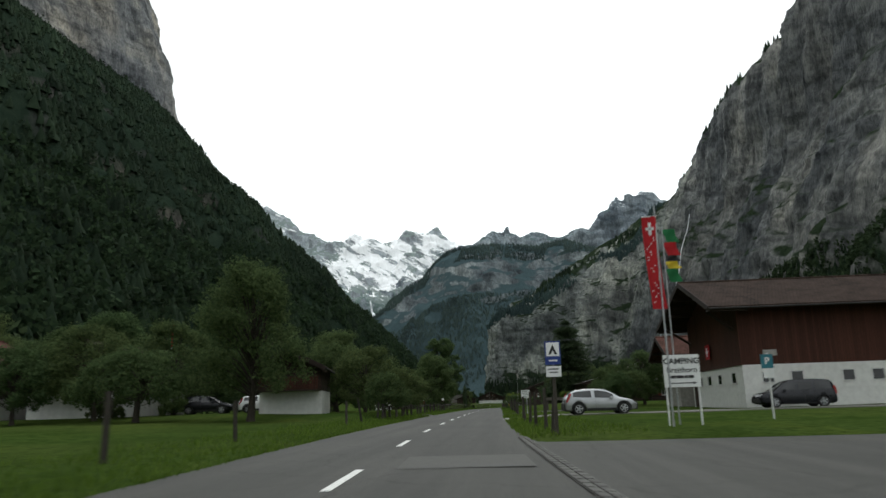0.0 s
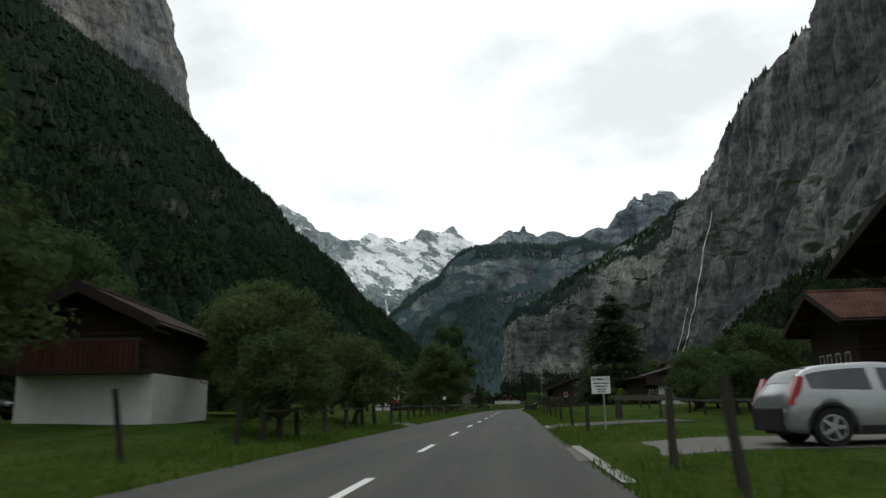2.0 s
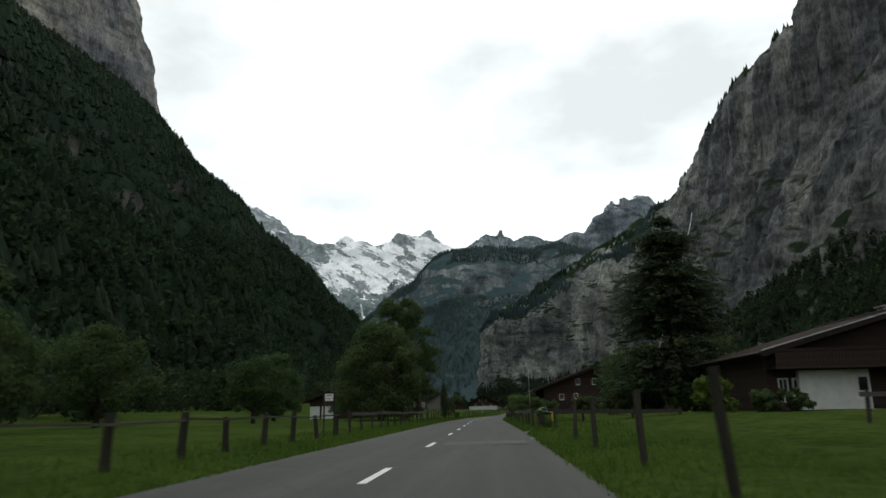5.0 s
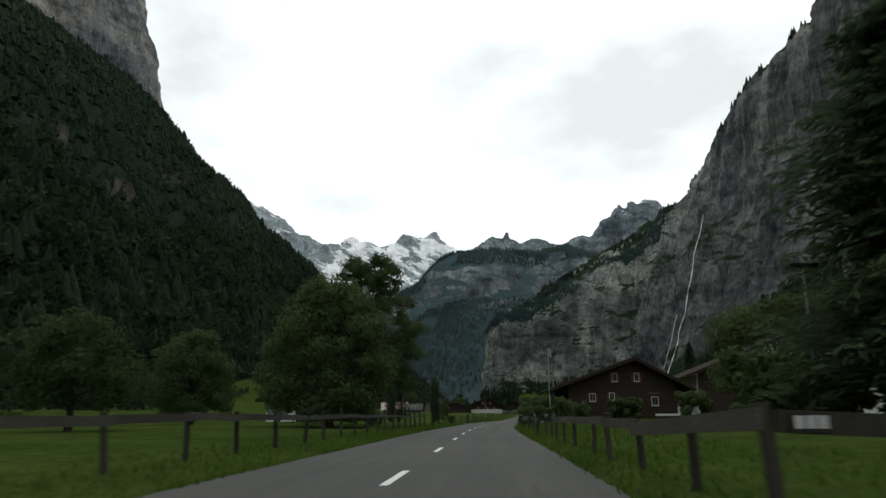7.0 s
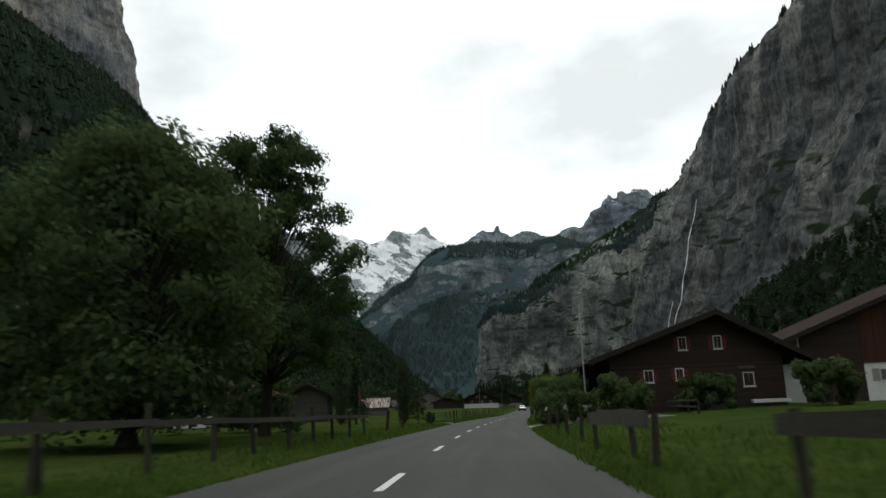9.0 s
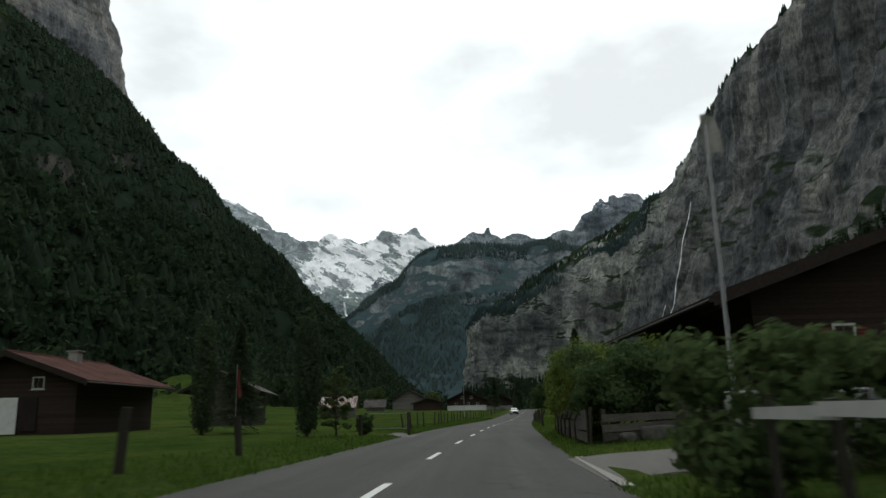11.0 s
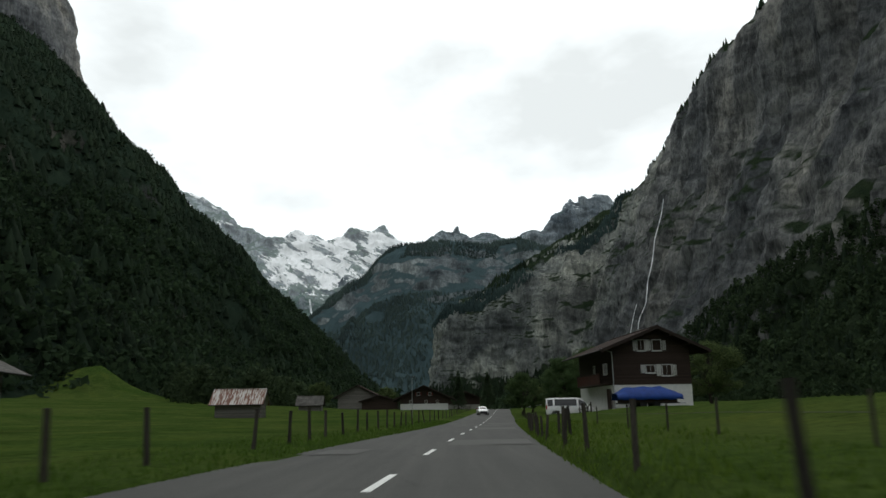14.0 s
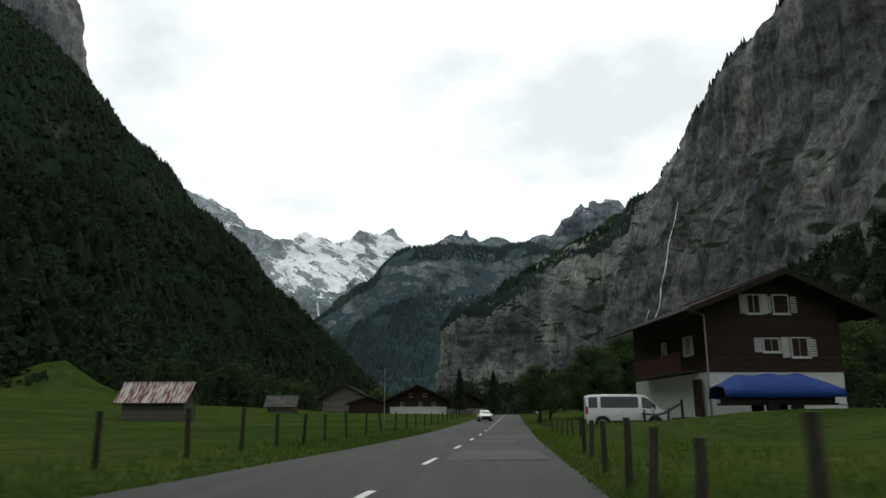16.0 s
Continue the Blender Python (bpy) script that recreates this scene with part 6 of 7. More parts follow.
gp = thing("flagpole", 4.65, 184.6, ground_z(4.65, 184.6), 0, "tall pale garden flagpole with a furled flag", "flagpole")
part("pole", tube(bmesh.new(), (0, 0, -0.4), (0.0, 0, 7.9), 0.036, 0.022, 12), M_steel, gp)
me = cloth(-0.12, 0.3, 6.9, 7.9, 0.1, 4, 6, 10)
me.materials.clear()
me.materials.append(M_stone)
part("furled_flag", me, M_stone, gp)
part("rope", tube(bmesh.new(), (0.07, 0, 0.9), (0.05, 0, 8.0), 0.008, sides=4), M_whitecloth, gp)
for x, y, h, lab in ((-4.9, 318.0, 5.6, "grey street lamp with a flat head by the meadow"), (9.2, 128.0, 5.0, "slender grey street lamp beside the garden")):
    sl = thing("street_lamp", x, y, ground_z(x, y), 0, lab, "street lamp")
    part("mast", tube(bmesh.new(), (0, 0, -0.4), (0, 0, h), 0.06, 0.04, 10), M_steel, sl)
    part("lamp_head", boxed(-0.45, 0.45, -0.16, 0.16, h, h + 0.12, bevel=0.03), M_ink, sl)
rp = thing("red_pole", -25.4, 60.0, ground_z(-25.4, 60.0), 0, "red and white slender flag mast among the trees", "flagpole")
part("mast", tube(bmesh.new(), (0, 0, -0.3), (0, 0, 5.4), 0.04, 0.03), M_whitepaint, rp)
part("pennant", boxed(-0.06, 0.06, -0.02, 0.02, 5.4, 7.2), M_red, rp)
bf = thing("wall_flag", 17.4, 60.7, 4.1, -90, "red square flag with a white cross on the barn gable", "flag")
part("cloth", boxed(-0.55, 0.55, -0.14, -0.1, -0.55, 0.55), M_red, bf)
bm = bmesh.new()
box(bm, -0.33, 0.33, -0.16, -0.145, -0.1, 0.1)
box(bm, -0.1, 0.1, -0.16, -0.145, -0.33, 0.33)
part("cross", bm, M_whitecloth, bf)


# ---- vehicles ----
M_silver = plain("silver_car_paint", (0.31, 0.32, 0.33), (0.38, 0.39, 0.4), 2, 0.25, 0.4, relief=0.0, spec=0.5)
M_black = plain("dark_car_paint", (0.012, 0.013, 0.016), (0.02, 0.021, 0.025), 2, 0.25, 0.3, relief=0.0, spec=0.5)
M_vanwhite = plain("white_van_paint", (0.66, 0.67, 0.66), (0.76, 0.76, 0.75), 2, 0.3, 0.0, relief=0.0, spec=0.5)
M_trim = plain("black_plastic_trim", (0.015, 0.015, 0.015), (0.03, 0.03, 0.03), 20, 0.7, relief=0.1)
M_tyre = plain("tyre_rubber", (0.012, 0.012, 0.012), (0.024, 0.024, 0.024), 30, 0.9, relief=0.2)
M_tail = plain("red_lamp_plastic", (0.3, 0.01, 0.01), (0.42, 0.02, 0.02), 8, 0.2, relief=0.0, spec=0.6)
M_head = plain("clear_lamp_plastic", (0.5, 0.5, 0.5), (0.7, 0.7, 0.7), 8, 0.12, 0.3, relief=0.0, spec=0.6)


def car(name, x, y, turn, stations, wheels, radius, paint, label, category="car", windows=(), rear=None, front=None, tail=None, head=None, clad=0.36, bumper=0.2):
    """A vehicle lofted through cross-sections (along, floor, belt, roof, half width, half roof), with open wheel arches."""
    z = ground_z(x, y) if abs(x - road_x(y)) > HALF else road_z(y) + 0.02
    c = thing(name, x, y, z, turn, label, category)
    rings = spread(stations, 90)
    rings = rings[np.argsort(rings[:, 0])]
    big = radius * 1.16

    def arch(sx):
        h = 0.0
        for wx in wheels:
            d = abs(sx - wx)
            if d < big:
                h = max(h, radius + math.sqrt(big * big - d * d))
        return h

    def outline(r):
        sx, zf, zb, zr, hw, hr = r
        low = max(zf, arch(sx))
        prof = [(0, zf + 0.12), (hw * 0.5, zf + 0.12), (hw * 0.9, zf), (hw * 0.98, zf + 0.1), (hw, zf + 0.3), (hw * 1.005, (zf + 0.3 + zb - 0.1) / 2), (hw * 0.99, zb - 0.1), (hw * 0.955, zb), (hr, zr - 0.07), (hr * 0.86, zr - 0.012), (0, zr)]
        return [(q, max(zz, min(low, zb - 0.06)) if q > hw * 0.6 and i < 7 else zz) for i, (q, zz) in enumerate(prof)]

    bm = bmesh.new()
    loops = []
    for r in rings:
        prof = outline(r)
        loops.append([bm.verts.new((r[0], -q, zz)) for q, zz in prof] + [bm.verts.new((r[0], q, zz)) for q, zz in prof[-2:0:-1]])
    n = len(loops[0])
    for a, b2 in zip(loops, loops[1:]):
        for i in range(n):
            j = (i + 1) % n
            bm.faces.new((a[i], a[j], b2[j], b2[i]))
    bm.faces.new(loops[0][::-1])
    bm.faces.new(loops[-1])
    bmesh.ops.recalc_face_normals(bm, faces=bm.faces)
    body = part("body", bm, paint, c, smooth=True)

    def near(a, b2):
        out = [r for r in rings if a <= r[0] <= b2]
        return out if len(out) > 1 else [rings[0], rings[1]]

    def skin(title, rows, material, parent, lift):
        """A thin panel through rows of places, thickened by its lift."""
        bm = bmesh.new()
        vs = [[bm.verts.new(p) for p in row] for row in rows]
        fs = [bm.faces.new((vs[i][j], vs[i + 1][j], vs[i + 1][j + 1], vs[i][j + 1])) for i in range(len(vs) - 1) for j in range(len(vs[0]) - 1)]
        r = bmesh.ops.extrude_face_region(bm, geom=fs)
        bmesh.ops.translate(bm, verts=[e for e in r["geom"] if isinstance(e, bmesh.types.BMVert)], vec=lift)
        bmesh.ops.recalc_face_normals(bm, faces=bm.faces)
        return part(title, bm, material, parent, smooth=False)

    def on_side(r, side, f, out):
        """A place on the flank of the cabin: f runs from the belt to the roof rail."""
        lo, hi = (r[4] * 0.955, r[2]), (r[5], r[3] - 0.07)
        return (r[0], side * (lo[0] + (hi[0] - lo[0]) * f + out), lo[1] + (hi[1] - lo[1]) * f)

    for side in (-1, 1):
        for a, b2 in windows:
            rows = [[on_side(r, side, 0.1, 0.012), on_side(r, side, 0.5, 0.014), on_side(r, side, 0.9, 0.012)] for r in near(a, b2)]
            skin("side_window", rows, M_glass, body, (0, -side * 0.03, 0))
    for title, span in (("rear_window", rear), ("windscreen", front)):
        if span:
            rows = [[(r[0], k * r[5] * 0.86, r[3] - 0.012 * abs(k) + 0.012) for k in (-0.95, -0.5, 0, 0.5, 0.95)] for r in near(*span)]
            skin(title, rows, M_glass, body, (0, 0, -0.03))
    for side in (-1, 1):
        # sill trim and bumpers of dark plastic
        rows = [[(r[0], side * (r[4] * 0.985 + 0.012), r[1] + 0.01), (r[0], side * (r[4] + 0.014), clad)] for r in rings if wheels[0] + big < r[0] < wheels[-1] - big]
        skin("sill_trim", rows, M_trim, c, (0, -side * 0.03, 0))
    for title, end, d in (("rear_bumper", 0, -1), ("front_bumper", -1, 1)):
        r = rings[end]
        part(title, boxed(min(r[0] + d * 0.05, r[0] - d * 0.18), max(r[0] + d * 0.05, r[0] - d * 0.18), -r[4] * 0.97, r[4] * 0.97, r[1] - 0.1, r[1] + bumper, bevel=0.05), M_trim, c)
    half = max(r[4] for r in stations)
    part("underbody", boxed(stations[1][0] + 0.1, stations[-2][0] - 0.1, -half + 0.3, half - 0.3, 0.2, 0.62), M_trim, c)
    for wx in wheels:
        for side in (-1, 1):
            bm = bmesh.new()
            rows = []
            for k in range(19):
                a = math.pi * k / 18
                rows.append([(wx + math.cos(a) * big, side * (half + 0.012), radius + math.sin(a) * big), (wx + math.cos(a) * (big + 0.05), side * (half + 0.012), radius + math.sin(a) * (big + 0.05))])
            skin("arch_lip", rows, M_trim if clad > 0.3 else paint, c, (0, -side * 0.06, 0))
            w = part("wheel", tube(bmesh.new(), (wx, side * (half - 0.22), radius), (wx, side * (half - 0.02), radius), radius, sides=30), M_tyre, c)
            part("rim", tube(bmesh.new(), (wx, side * (half - 0.021), radius), (wx, side * (half - 0.012), radius), radius * 0.68, sides=26), M_steel, w)
            # flat black disc paints the shade of the hollow between the spokes
            part("rim_shade", tube(bmesh.new(), (wx, side * (half - 0.012), radius), (wx, side * (half - 0.009), radius), radius * 0.6, sides=26), M_trim, w)
            for k in range(5):
                a = k * 2 * math.pi / 5 + 0.3
                part("spoke", tube(bmesh.new(), (wx, side * (half - 0.008), radius), (wx + math.sin(a) * radius * 0.62, side * (half - 0.008), radius + math.cos(a) * radius * 0.62), 0.05, 0.036, 6), M_steel, w)
    for side in (-1, 1):
        if tail:
            a, b2, z0, z1, y0, y1 = tail
            bm = prism([(a, z0), (a + 0.14, z0 - 0.03), (b2 + 0.1, z1), (b2, z1 + 0.03)], y0, y1)
            if side < 0:
                bm.transform(Matrix.Scale(-1, 4, (0, 1, 0)))
                bmesh.ops.reverse_faces(bm, faces=bm.faces)
            part("tail_light", bm, M_tail, body)
        if head:
            lx, ly, z0, z1, ln = head
            part("headlight", boxed(lx, lx + ln, side * ly - 0.12, side * ly + 0.12, z0, z1, bevel=0.03), M_head, body)
        wx = windows[-1][1]
        r = near(wx - 0.3, wx + 0.05)[-1]
        part("door_mirror", boxed(r[0] - 0.28, r[0] - 0.12, side * (r[4] + 0.07) - 0.09, side * (r[4] + 0.07) + 0.09, r[2] - 0.02, r[2] + 0.13, bevel=0.03), paint, body)
        part("door_handle", boxed(-0.25, -0.05, side * (half + 0.005) - 0.012, side * (half + 0.005) + 0.012, r[2] - 0.2, r[2] - 0.16, bevel=0.008), paint, body)
        part("door_seam", boxed(-0.33, -0.322, side * half - 0.004, side * half + 0.008, clad, r[2]), M_trim, body)
    return c


HATCH = [(-2.06, 0.36, 0.6, 0.66, 0.7, 0.6), (-2.02, 0.28, 0.8, 0.9, 0.8, 0.66), (-1.9, 0.24, 0.93, 1.06, 0.85, 0.68), (-1.72, 0.22, 0.98, 1.26, 0.87, 0.64), (-1.5, 0.21, 0.97, 1.38, 0.88, 0.6), (-1.0, 0.2, 0.94, 1.45, 0.89, 0.61), (-0.3, 0.2, 0.91, 1.47, 0.89, 0.62),
         (0.3, 0.2, 0.89, 1.4, 0.89, 0.61), (0.75, 0.2, 0.88, 1.2, 0.89, 0.64), (1.15, 0.2, 0.87, 0.97, 0.88, 0.7), (1.6, 0.22, 0.8, 0.88, 0.86, 0.7), (1.95, 0.26, 0.68, 0.74, 0.79, 0.62), (2.1, 0.34, 0.52, 0.56, 0.64, 0.5)]
hatch = dict(windows=((-1.62, -0.45), (-0.38, 0.78)), rear=(-1.86, -1.46), front=(0.34, 1.1), tail=(-2.03, -1.8, 0.74, 1.2, 0.66, 0.845), bumper=0.32, head=(1.72, 0.62, 0.6, 0.74, 0.2))
car("silver_hatchback", 6.95, 46.6, 4, HATCH, (-1.3, 1.3), 0.33, M_silver, "silver hatchback car parked on the driveway", **hatch)
WAGON = [(-2.3, 0.42, 0.72, 0.8, 0.74, 0.66), (-2.24, 0.26, 0.95, 1.2, 0.86, 0.72), (-2.05, 0.22, 1.02, 1.6, 0.9, 0.66), (-1.5, 0.2, 1.01, 1.7, 0.92, 0.66), (-0.9, 0.2, 1.0, 1.73, 0.92, 0.66), (0.1, 0.2, 0.99, 1.7, 0.92, 0.66),
         (0.7, 0.2, 0.98, 1.56, 0.92, 0.66), (1.5, 0.2, 0.97, 1.05, 0.9, 0.72), (2.1, 0.24, 0.86, 0.92, 0.86, 0.7), (2.35, 0.4, 0.62, 0.66, 0.72, 0.55)]
car("dark_minivan", 19.6, 50.6, 180, WAGON, (-1.45, 1.45), 0.33, M_black, "dark minivan parked before the white barn wall", "van", windows=((-2.0, -1.0), (-0.92, 0.05), (0.12, 1.05)), rear=(-2.2, -2.02), front=(0.75, 1.45), tail=(-2.3, -2.22, 0.8, 1.25, 0.68, 0.88), head=(2.05, 0.66, 0.68, 0.84, 0.18), clad=0.28)
VAN = [(-2.42, 0.4, 0.9, 1.0, 0.88, 0.8), (-2.4, 0.3, 1.12, 1.84, 0.94, 0.8), (-2.32, 0.26, 1.15, 1.95, 0.95, 0.8), (-1.6, 0.26, 1.15, 2.0, 0.96, 0.8), (-0.5, 0.26, 1.14, 2.0, 0.96, 0.8), (0.6, 0.26, 1.13, 1.98, 0.96, 0.79),
       (1.1, 0.26, 1.1, 1.86, 0.95, 0.76), (1.85, 0.28, 1.04, 1.16, 0.93, 0.76), (2.25, 0.34, 0.9, 0.98, 0.88, 0.7), (2.42, 0.45, 0.66, 0.7, 0.78, 0.62)]
car("white_van", 12.4, 287.0, -6, VAN, (-1.5, 1.45), 0.34, M_vanwhite, "white panel van with dark side windows parked by the chalet", "van", windows=((-2.3, -1.75), (-1.6, 0.62), (0.72, 1.55)), front=(1.2, 1.8), tail=(-2.44, -2.41, 0.9, 1.3, 0.84, 0.955), head=(2.1, 0.72, 0.72, 0.92, 0.2), clad=0.5)
car("white_car", road_x(343) - 1.75, 343.0, -86, HATCH, (-1.3, 1.3), 0.33, M_vanwhite, "white hatchback car standing in the opposite lane", **hatch)
car("dark_parked_car", -22.6, 61.0, 8, HATCH, (-1.3, 1.3), 0.33, M_black, "dark hatchback car parked between the white chalets", **hatch)
car("white_parked_car", -18.6, 63.0, 20, HATCH, (-1.3, 1.3), 0.33, M_vanwhite, "white hatchback car parked beside the white-based chalet", **hatch)

# blue tarpaulin over a boat trailer by the chalet
tx, ty = 18.2, 279.9
tp = thing("covered_trailer", tx, ty, ground_z(tx, ty), 2, "blue tarpaulin stretched over a trailer in front of the chalet", "trailer")
v, f = [], []
for i in range(33):
    u = i / 32
    xx = -2.95 + 5.9 * u
    crown = 1.86 - 0.55 * max(0, (0.15 - u) / 0.15) - 0.6 * max(0, (u - 0.74) / 0.26) ** 1.15 + 0.1 * u * (u < 0.74) - 0.05 * abs(math.sin(u * 14))
    for j in range(13):
        w = j / 12 * 2 - 1
        yy = w * 1.05
        zz = 1.12 + (crown - 1.12) * (1 - abs(w) ** 2.6) + 0.03 * math.sin(u * 19 + w * 3) * (1 - abs(w))
        v.append((xx + 0.05 * math.sin(w * 7), yy, zz))
    v.append((xx, 1.1, 0.72 + 0.02 * math.sin(i * 1.3)))
    v.append((xx, -1.1, 0.74 + 0.02 * math.sin(i * 0.9)))
k = 15
for i in range(32):
    a, b2 = i * k, (i + 1) * k
    for j in range(12):
        f.append((a + j, a + j + 1, b2 + j + 1, b2 + j))
    f.append((a + 12, a + 13, b2 + 13, b2 + 12))
    f.append((a + 14, a, b2, b2 + 14))
tarp = part("tarpaulin", raw("tarpaulin", v, f, M_bluetarp, True), M_bluetarp, tp)
tarp.modifiers.new("solid", "SOLIDIFY").thickness = 0.02
part("frame", boxed(-2.7, 2.7, -0.7, 0.7, 0.4, 0.5), M_trim, tp)
part("load", boxed(-2.5, 2.5, -0.8, 0.8, 0.5, 1.1, bevel=0.05), M_timber, tp)
for sx in (-0.6, 0.6):
    for s in (-1, 1):
        part("wheel", tube(bmesh.new(), (sx, s * 0.75, 0.3), (sx, s * 0.92, 0.3), 0.3, sides=20), M_tyre, tp)
part("drawbar", tube(bmesh.new(), (2.6, 0, 0.45), (3.5, 0, 0.42), 0.05), M_steel, tp)

# field gate, stump and sheeted pile at the garden entrance
M_dullsteel = plain("dull_galvanised_tube", (0.14, 0.145, 0.14), (0.26, 0.265, 0.26), 8, 0.6, 0.3, relief=0.0)
fg = thing("field_gate", -6.4, 208.9, ground_z(-6.4, 208.9), -24, "pale tubular steel field gate with wire mesh", "gate")
for z in (0.27, 1.08):
    part("bar", tube(bmesh.new(), (-1.25, 0, z), (1.25, 0, z), 0.017), M_dullsteel, fg)
for x in (-1.25, 1.25):
    part("upright", tube(bmesh.new(), (x, 0, 0.25), (x, 0, 1.1), 0.017), M_dullsteel, fg)
for k in range(5):
    part("wire", tube(bmesh.new(), (-1.25, 0, 0.4 + 0.14 * k), (1.25, 0, 0.4 + 0.14 * k), 0.003, sides=4), M_post, fg)
for k in range(13):
    part("wire", tube(bmesh.new(), (-1.1 + 0.17 * k, 0, 0.27), (-1.1 + 0.17 * k, 0, 1.08), 0.0025, sides=4), M_post, fg)
for x in (-1.4, 1.38):
    part("post", tube(bmesh.new(), (x, 0, -0.3), (x, 0, 1.12), 0.09), M_post, fg)
rf = thing("garden_flag", -13.75, 205.2, ground_z(-13.75, 205.2), 0, "dark red flag hanging limp from a thin garden pole", "flag")
part("pole", tube(bmesh.new(), (0, 0, -0.3), (0, 0, 3.6), 0.02), M_dullsteel, rf)
me = cloth(0.0, 0.16, 1.9, 3.3, 0.04, 6, 6, 10)
me.materials.clear()
me.materials.append(M_redshutter)
part("cloth", me, M_redshutter, rf)
tf = thing("tape_fence", 8.0, 236.0, ground_z(8.0, 236.0), 0, "white electric fence tape on thin posts across the meadow", "fence")
stakes = [(6.9, 245.5), (6.1, 236.4), (6.1, 232.0), (6.0, 228.0), (5.9, 222.0)]
for x, y in stakes:
    part("stake", tube(bmesh.new(), (x - 8, y - 236, ground_z(x, y) - ground_z(8, 236) - 0.2), (x - 8, y - 236, ground_z(x, y) - ground_z(8, 236) + 0.75), 0.03, sides=6), M_post, tf)
for (xa, ya), (xb, yb) in zip(stakes, stakes[1:]):
    part("tape", tube(bmesh.new(), (xa - 8, ya - 236, ground_z(xa, ya) - ground_z(8, 236) + 0.45), (xb - 8, yb - 236, ground_z(xb, yb) - ground_z(8, 236) + 0.45), 0.005, sides=4), M_rail, tf)
st = thing("gate_post", 2.2, 179.6, ground_z(2.2, 179.6), 0, "massive old wooden gate post with a plaque", "post")
part("stump", tube(bmesh.new(), (0, 0, -0.3), (0.04, 0, 1.45), 0.2, 0.14, 12), M_post, st)
part("strut", tube(bmesh.new(), (0.3, 0.1, -0.2), (0.06, 0, 0.9), 0.12, 0.09, 8), M_post, st)
part("plaque", tube(bmesh.new(), (0.03, -0.18, 1.62), (0.03, -0.12, 1.62), 0.19, sides=10), M_post, st)
sheet = thing("sheeted_woodpile", 4.3, 179.6, ground_z(4.3, 179.6), 0, "woodpile under pale translucent plastic sheeting", "woodpile")
v, f = [], []
for i in range(19):
    for j in range(11):
        u, w = i / 18, j / 10
        v.append((-1.6 + 3.2 * u, -0.45 + 0.06 * math.sin(u * 23 + w * 5) - 0.25 * (1 - w), 0.02 + 1.0 * w + 0.04 * math.sin(u * 11) * w))
    v.append((-1.6 + 3.2 * i / 18, 0.5, 1.03 + 0.04 * math.sin(i * 0.6)))
k = 12
for i in range(18):
    for j in range(11):
        a = i * k + j
        f.append((a, a + k, a + k + 1, a + 1))
M_plastic = plain("clear_plastic_sheet", (0.22, 0.24, 0.23), (0.42, 0.44, 0.43), 5, 0.25, relief=0.5, dist=0.04, spec=0.6)
sh = part("plastic_sheet", raw("plastic_sheet", v, f, M_plastic, True), M_plastic, sheet)
sh.modifiers.new("solid", "SOLIDIFY").thickness = 0.01
for k in range(9):
    for q in range(4):
        part("log", tube(bmesh.new(), (-1.4 + 0.35 * k, -0.3, 0.13 + 0.23 * q), (-1.4 + 0.35 * k + 0.02, 0.45, 0.13 + 0.23 * q), 0.115, sides=8), M_post, sheet)
pn = thing("plank_fence", 2.45, 189.7, ground_z(2.45, 189.7), 5, "old wide planks nailed to posts across the garden edge", "fence")
for x in (0.06, 1.7, 3.4, 5.0):
    part("post", boxed(x - 0.06, x + 0.06, 0.03, 0.15, -0.3, 1.0 + 0.04 * x), M_post, pn)
for k, (x0, x1, z) in enumerate(((0.0, 3.3, 0.62), (3.2, 5.1, 0.8), (0.0, 2.4, 0.32), (2.3, 5.0, 0.4), (0.0, 4.0, 0.08))):
    bm = boxed(x0, x1, -0.04 - 0.012 * (k % 2), -0.005 - 0.012 * (k % 2), z, z + 0.22)
    bm.transform(Matrix.Rotation(radians(-1.5 - 0.6 * (k % 3)), 4, "Y"))
    part("plank", bm, M_rail, pn)
wl_ = thing("garden_wall", 5.2, 189.5, ground_z(5.2, 189.5) - 0.1, 0, "low rough stone wall under the plank fence", "wall")
for k, (x0, w, h) in enumerate(((-2.3, 0.5, 0.3), (-1.7, 1.15, 0.52), (-0.45, 0.62, 0.4), (0.25, 0.85, 0.46), (1.2, 0.6, 0.34), (1.85, 0.7, 0.42))):
    bm = bmesh.new()
    bmesh.ops.create_icosphere(bm, subdivisions=3, radius=0.5)
    for vv in bm.verts:
        c = vv.co * 2
        vv.co = Vector([math.copysign(abs(q) ** 0.55, q) * 0.5 for q in c]) * (1 + 0.12 * noise.noise(c * 1.3 + Vector((k * 3.0, 0, 0))) + 0.05 * noise.noise(c * 4 + Vector((k * 3.0, 0, 0))))
        vv.co = Vector((x0 + w / 2 + vv.co.x * w, vv.co.y * 0.5, vv.co.z * h + h * 0.36))
    part("stone", bm, M_boulder, wl_, smooth=True)
og = thing("gate_post", 5.2, 70.4, ground_z(5.2, 70.4), 4, "thick rotten gate post with a grey board nailed to its top", "post")
part("stump", tube(bmesh.new(), (0, 0, -0.3), (0.02, 0, 1.02), 0.2, 0.15, 12), M_post, og)
part("board", boxed(-0.22, 2.3, -0.2, -0.16, 0.86, 1.12), M_rail, og)
part("post", tube(bmesh.new(), (2.1, 0, -0.3), (2.1, 0, 1.05), 0.07, 0.06, 8), M_post, og)
gz = ground_z(1.62, 104.8)
sp = thing("stump_planter", 1.62, 104.8, gz, 0, "old tree stump planted with pale flowers at the driveway", "planter")
part("stump", tube(bmesh.new(), (0, 0, -0.3), (0.02, 0, 0.6), 0.17, 0.13, 12), M_bark, sp)
rng = np.random.default_rng(77)
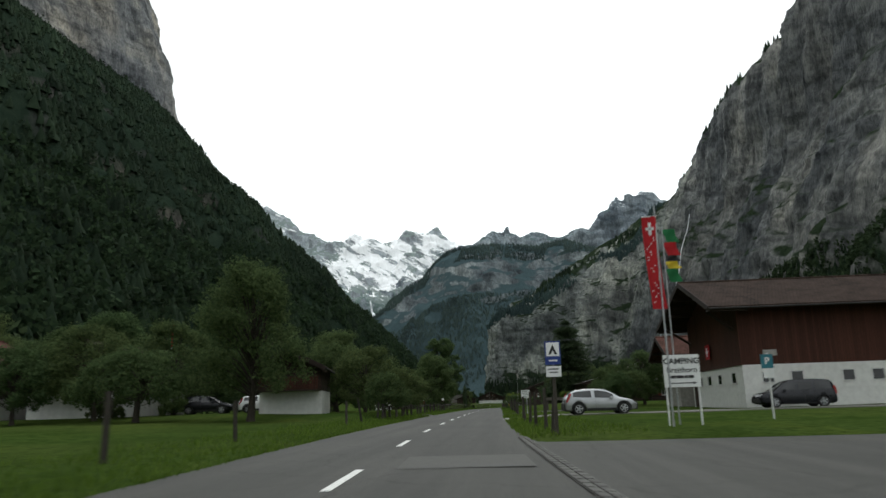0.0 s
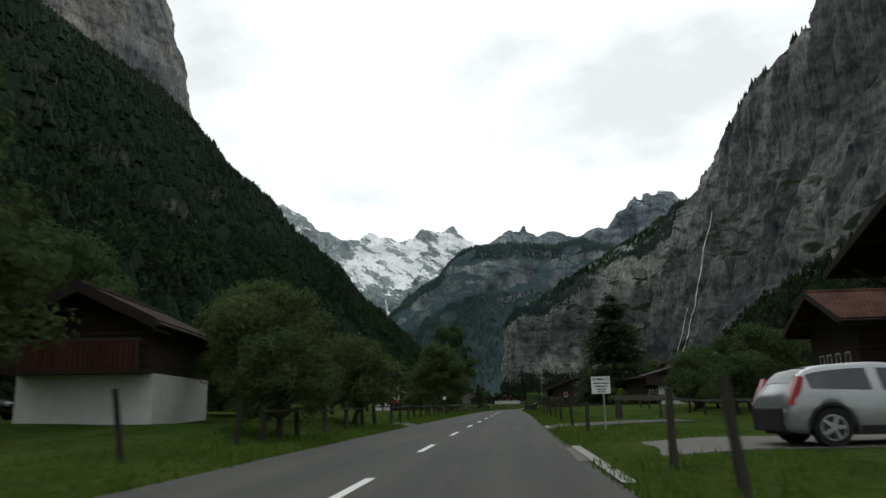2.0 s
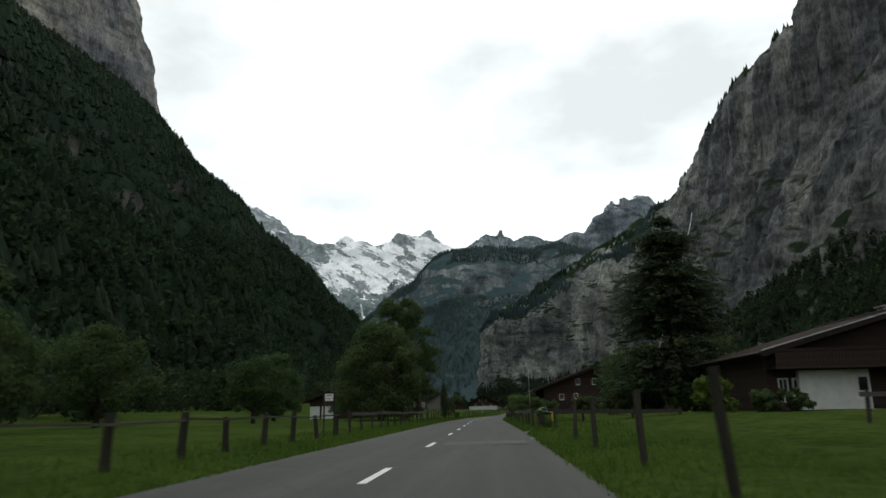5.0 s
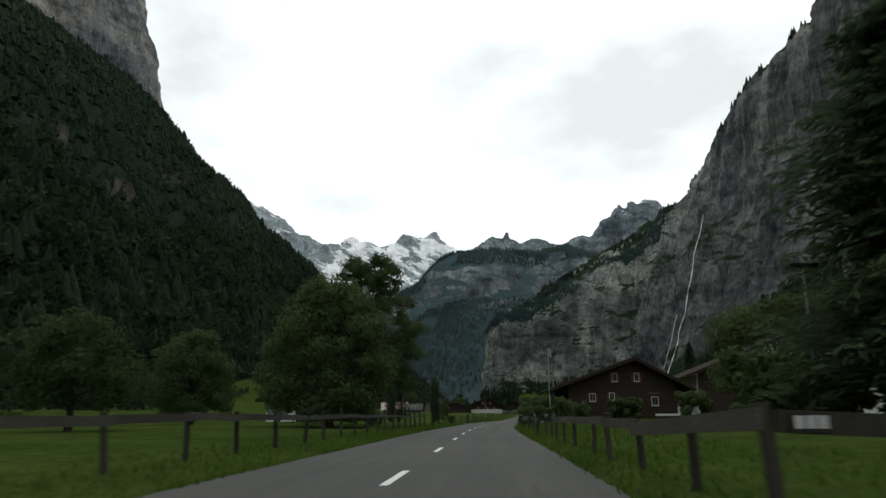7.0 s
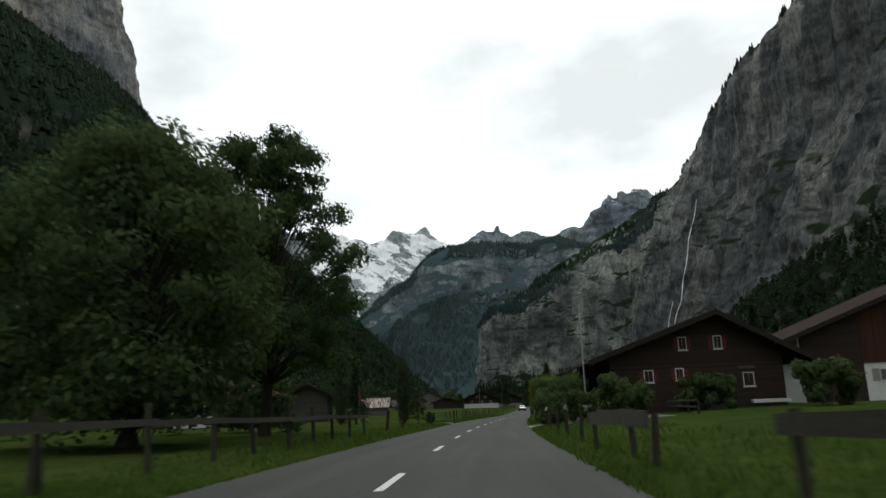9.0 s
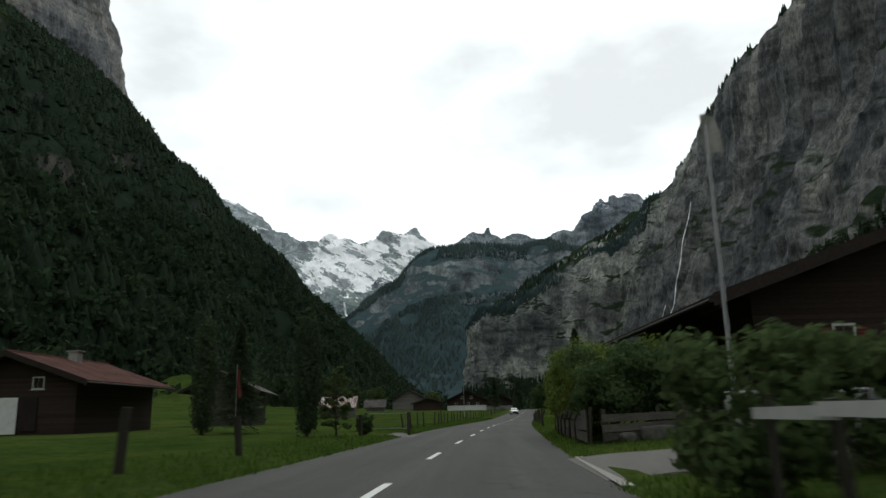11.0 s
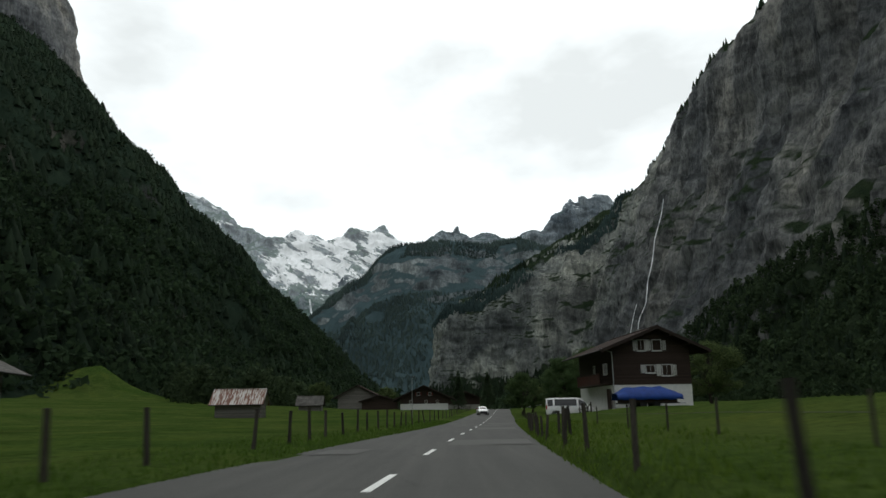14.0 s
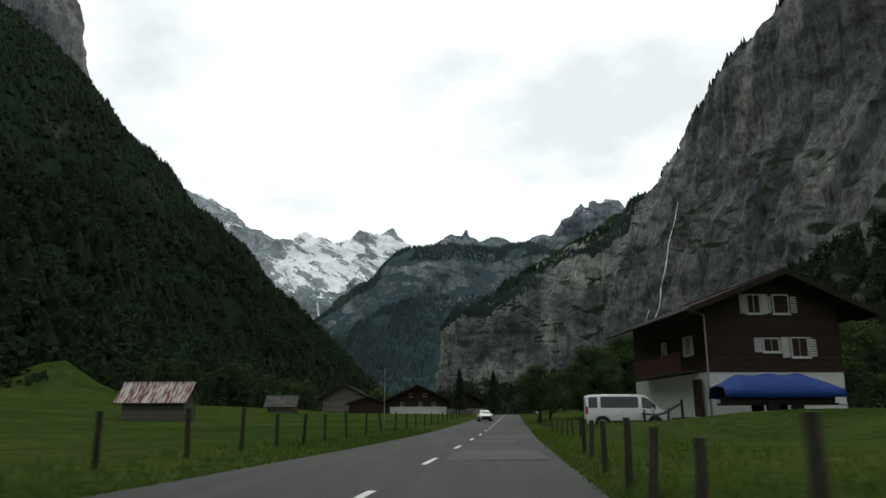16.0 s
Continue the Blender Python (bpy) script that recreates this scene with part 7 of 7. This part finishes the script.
v, f = leaf_cloud(rng, [Vector((0.1, 0.05, 0.66)), Vector((-0.05, 0, 0.62)), Vector((0.22, 0.0, 0.2))], [0.2, 0.18, 0.26], 500, 0.07)
part("greenery", raw("greenery", v, f, M_leafdark), M_leafdark, sp)
v, f = leaf_cloud(rng, [Vector((0.1, -0.05, 0.74)), Vector((-0.02, -0.04, 0.72))], [0.16, 0.12], 34, 0.05)
tagged(part("flowers", raw("flowers", v, f, M_whitecloth), M_whitecloth, sp), kind="stuff")
tape = thing("yellow_barrier", 2.1, 103.3, gz - 0.02, 0, "slack pale rope with a yellow plastic strip between stump and post", "barrier")
part("post", tube(bmesh.new(), (0, 0, -0.3), (-0.03, 0, 0.84), 0.06, 0.05, 8), M_post, tape)
part("rope", tube(bmesh.new(), (-0.45, 1.5, 0.72), (-0.2, 0.75, 0.65), 0.008, sides=5), M_whitecloth, tape)
part("rope", tube(bmesh.new(), (-0.2, 0.75, 0.65), (0, 0, 0.64), 0.008, sides=5), M_whitecloth, tape)
part("marker", boxed(-0.12, -0.06, 0.3, 0.34, 0.3, 0.64, bevel=0.01), M_yellow, tape)


# ---- waterfalls ----
m, n, l, b = shader("falling_water", 0.6, 0, 0.3)
l.new(ramp(n, l, noise_node(n, l, 0.12, 6, (1, 1, 0.12)), [(0.35, (0.42, 0.45, 0.47)), (0.6, (0.8, 0.82, 0.83))]), b.inputs["Base Color"])
M_water = m


def on_cliff(p):
    """Slides a point along the valley until it lies on the outermost rock of the cliff face."""
    g = R_cliff.reshape(-1, 3)
    g = g[g[:, 1] > 900]
    bear = np.hypot(g[:, 0] / (g[:, 1] - 150) - p[0] / (p[1] - 150), g[:, 2] / (g[:, 1] - 150) - p[2] / (p[1] - 150))
    near = np.argsort(bear)[:9]
    y = g[near, 1].min() - 6
    k = (y - 150) / (p[1] - 150)
    return p[0] * k, y, p[2] * k


def waterfall(line, width, label, seed):
    """A thin ragged ribbon of water down the cliff along a line of falls."""
    rng = np.random.default_rng(seed)
    verts, faces = [], []
    count = 70
    way = spread(line, count)
    for i in range(count):
        t = i / (count - 1)
        p = on_cliff(way[i])
        x = p[0] - 1.5
        w = width * (0.6 + 0.5 * math.sin(min(1, t * 1.2) * 3.1)) * (0.35 + 0.9 * rng.random())
        verts += [(x, p[1] - w, p[2]), (x - 1.0, p[1], p[2]), (x, p[1] + w, p[2])]
    for i in range(count - 1):
        a = i * 3
        faces += [(a, a + 1, a + 4, a + 3), (a + 1, a + 2, a + 5, a + 4)]
    tagged(new("waterfall", raw("waterfall", verts, faces, M_water, True)), label, "waterfall", kind="structure")


waterfall([(406.6, 1529, 384), (397.7, 1521, 353), (383.4, 1503, 322), (370, 1480, 296), (362.7, 1471, 269), (357, 1470, 245), (351.4, 1477, 222), (347, 1477, 198), (342, 1472, 180), (338, 1486, 166), (333, 1490, 150), (326, 1478, 128), (312, 1470, 96), (300, 1462, 70)], 3.2, "thin white waterfall down the cliff", 1)
waterfall([(338, 1512, 186), (334, 1520, 170), (328, 1516, 152), (322, 1508, 134), (312, 1502, 110), (302, 1494, 84)], 1.0, "faint side strand of the waterfall", 2)
# the glacier stream drops over the step below the ice
col = int(np.argmin(np.abs(glacier[:, 90, 0] / glacier[:, 90, 1] + 0.178)))
run = [p for p in glacier[col] if 0.116 < p[2] / p[1] < 0.148]
verts, faces = [], []
for i, p in enumerate(run):
    t = i / (len(run) - 1)
    w = 8.5 - 4.5 * t
    x = p[0] + 14 * math.sin(t * 3.5)
    verts += [(x - w, p[1] - 10, p[2] + 4), (x + w, p[1] - 10, p[2] + 4)]
for i in range(len(run) - 1):
    faces.append((2 * i, 2 * i + 1, 2 * i + 3, 2 * i + 2))
tagged(new("waterfall", raw("waterfall", verts, faces, M_water)), "distant white waterfall below the glacier", "waterfall", kind="structure")


# ---- verge grass ----
def verge(name, side, y0, y1, count, seed, reach, low, high):
    rng = np.random.default_rng(seed)
    verts, faces = [], []
    for i in range(count):
        y = rng.uniform(y0, y1)
        e = reach * rng.random() ** 1.7 - 0.12 * rng.random() ** 2
        x = road_x(y) + (HALF + 0.02 + e if side > 0 else -left_half(y) - 0.02 - e)
        if side > 0 and (y < 22.8 or 45.4 < y < 49.8 or 61.3 < y < 65.5 or 106.6 < y < 110.0 or 178.8 < y < 184.8):
            continue
        if side < 0 and (68.4 < y < 71.8 or 204.4 < y < 208.8):
            continue
        z = ground_z(x, y)
        h = (low + (high - low) * rng.random() ** 2) * (0.6 + 0.8 * (noise.noise((x * 0.8, y * 0.35, seed)) + 0.5))
        a = rng.random() * 6.283
        w = 0.012 + 0.014 * rng.random()
        dx, dy = math.cos(a), math.sin(a)
        lx, ly = rng.normal() * 0.35 * h, rng.normal() * 0.35 * h
        k = len(verts)
        verts += [(x - dx * w, y - dy * w, z - 0.02), (x + dx * w, y + dy * w, z - 0.02), (x + lx, y + ly, z + max(0.02, h))]
        faces.append((k, k + 1, k + 2))
    tagged(new(name, raw(name, verts, faces, M_blade)), "uneven rough grass along the road edge", "grass", kind="stuff")


for k, (a, b2) in enumerate(((4, 90), (90, 180), (180, 300))):
    verge("verge_grass", -1, a, b2, 15000, 200 + k, 3.4, 0.04, 0.2)
    verge("verge_grass", 1, a, b2, 15000, 210 + k, 3.4, 0.04, 0.2)
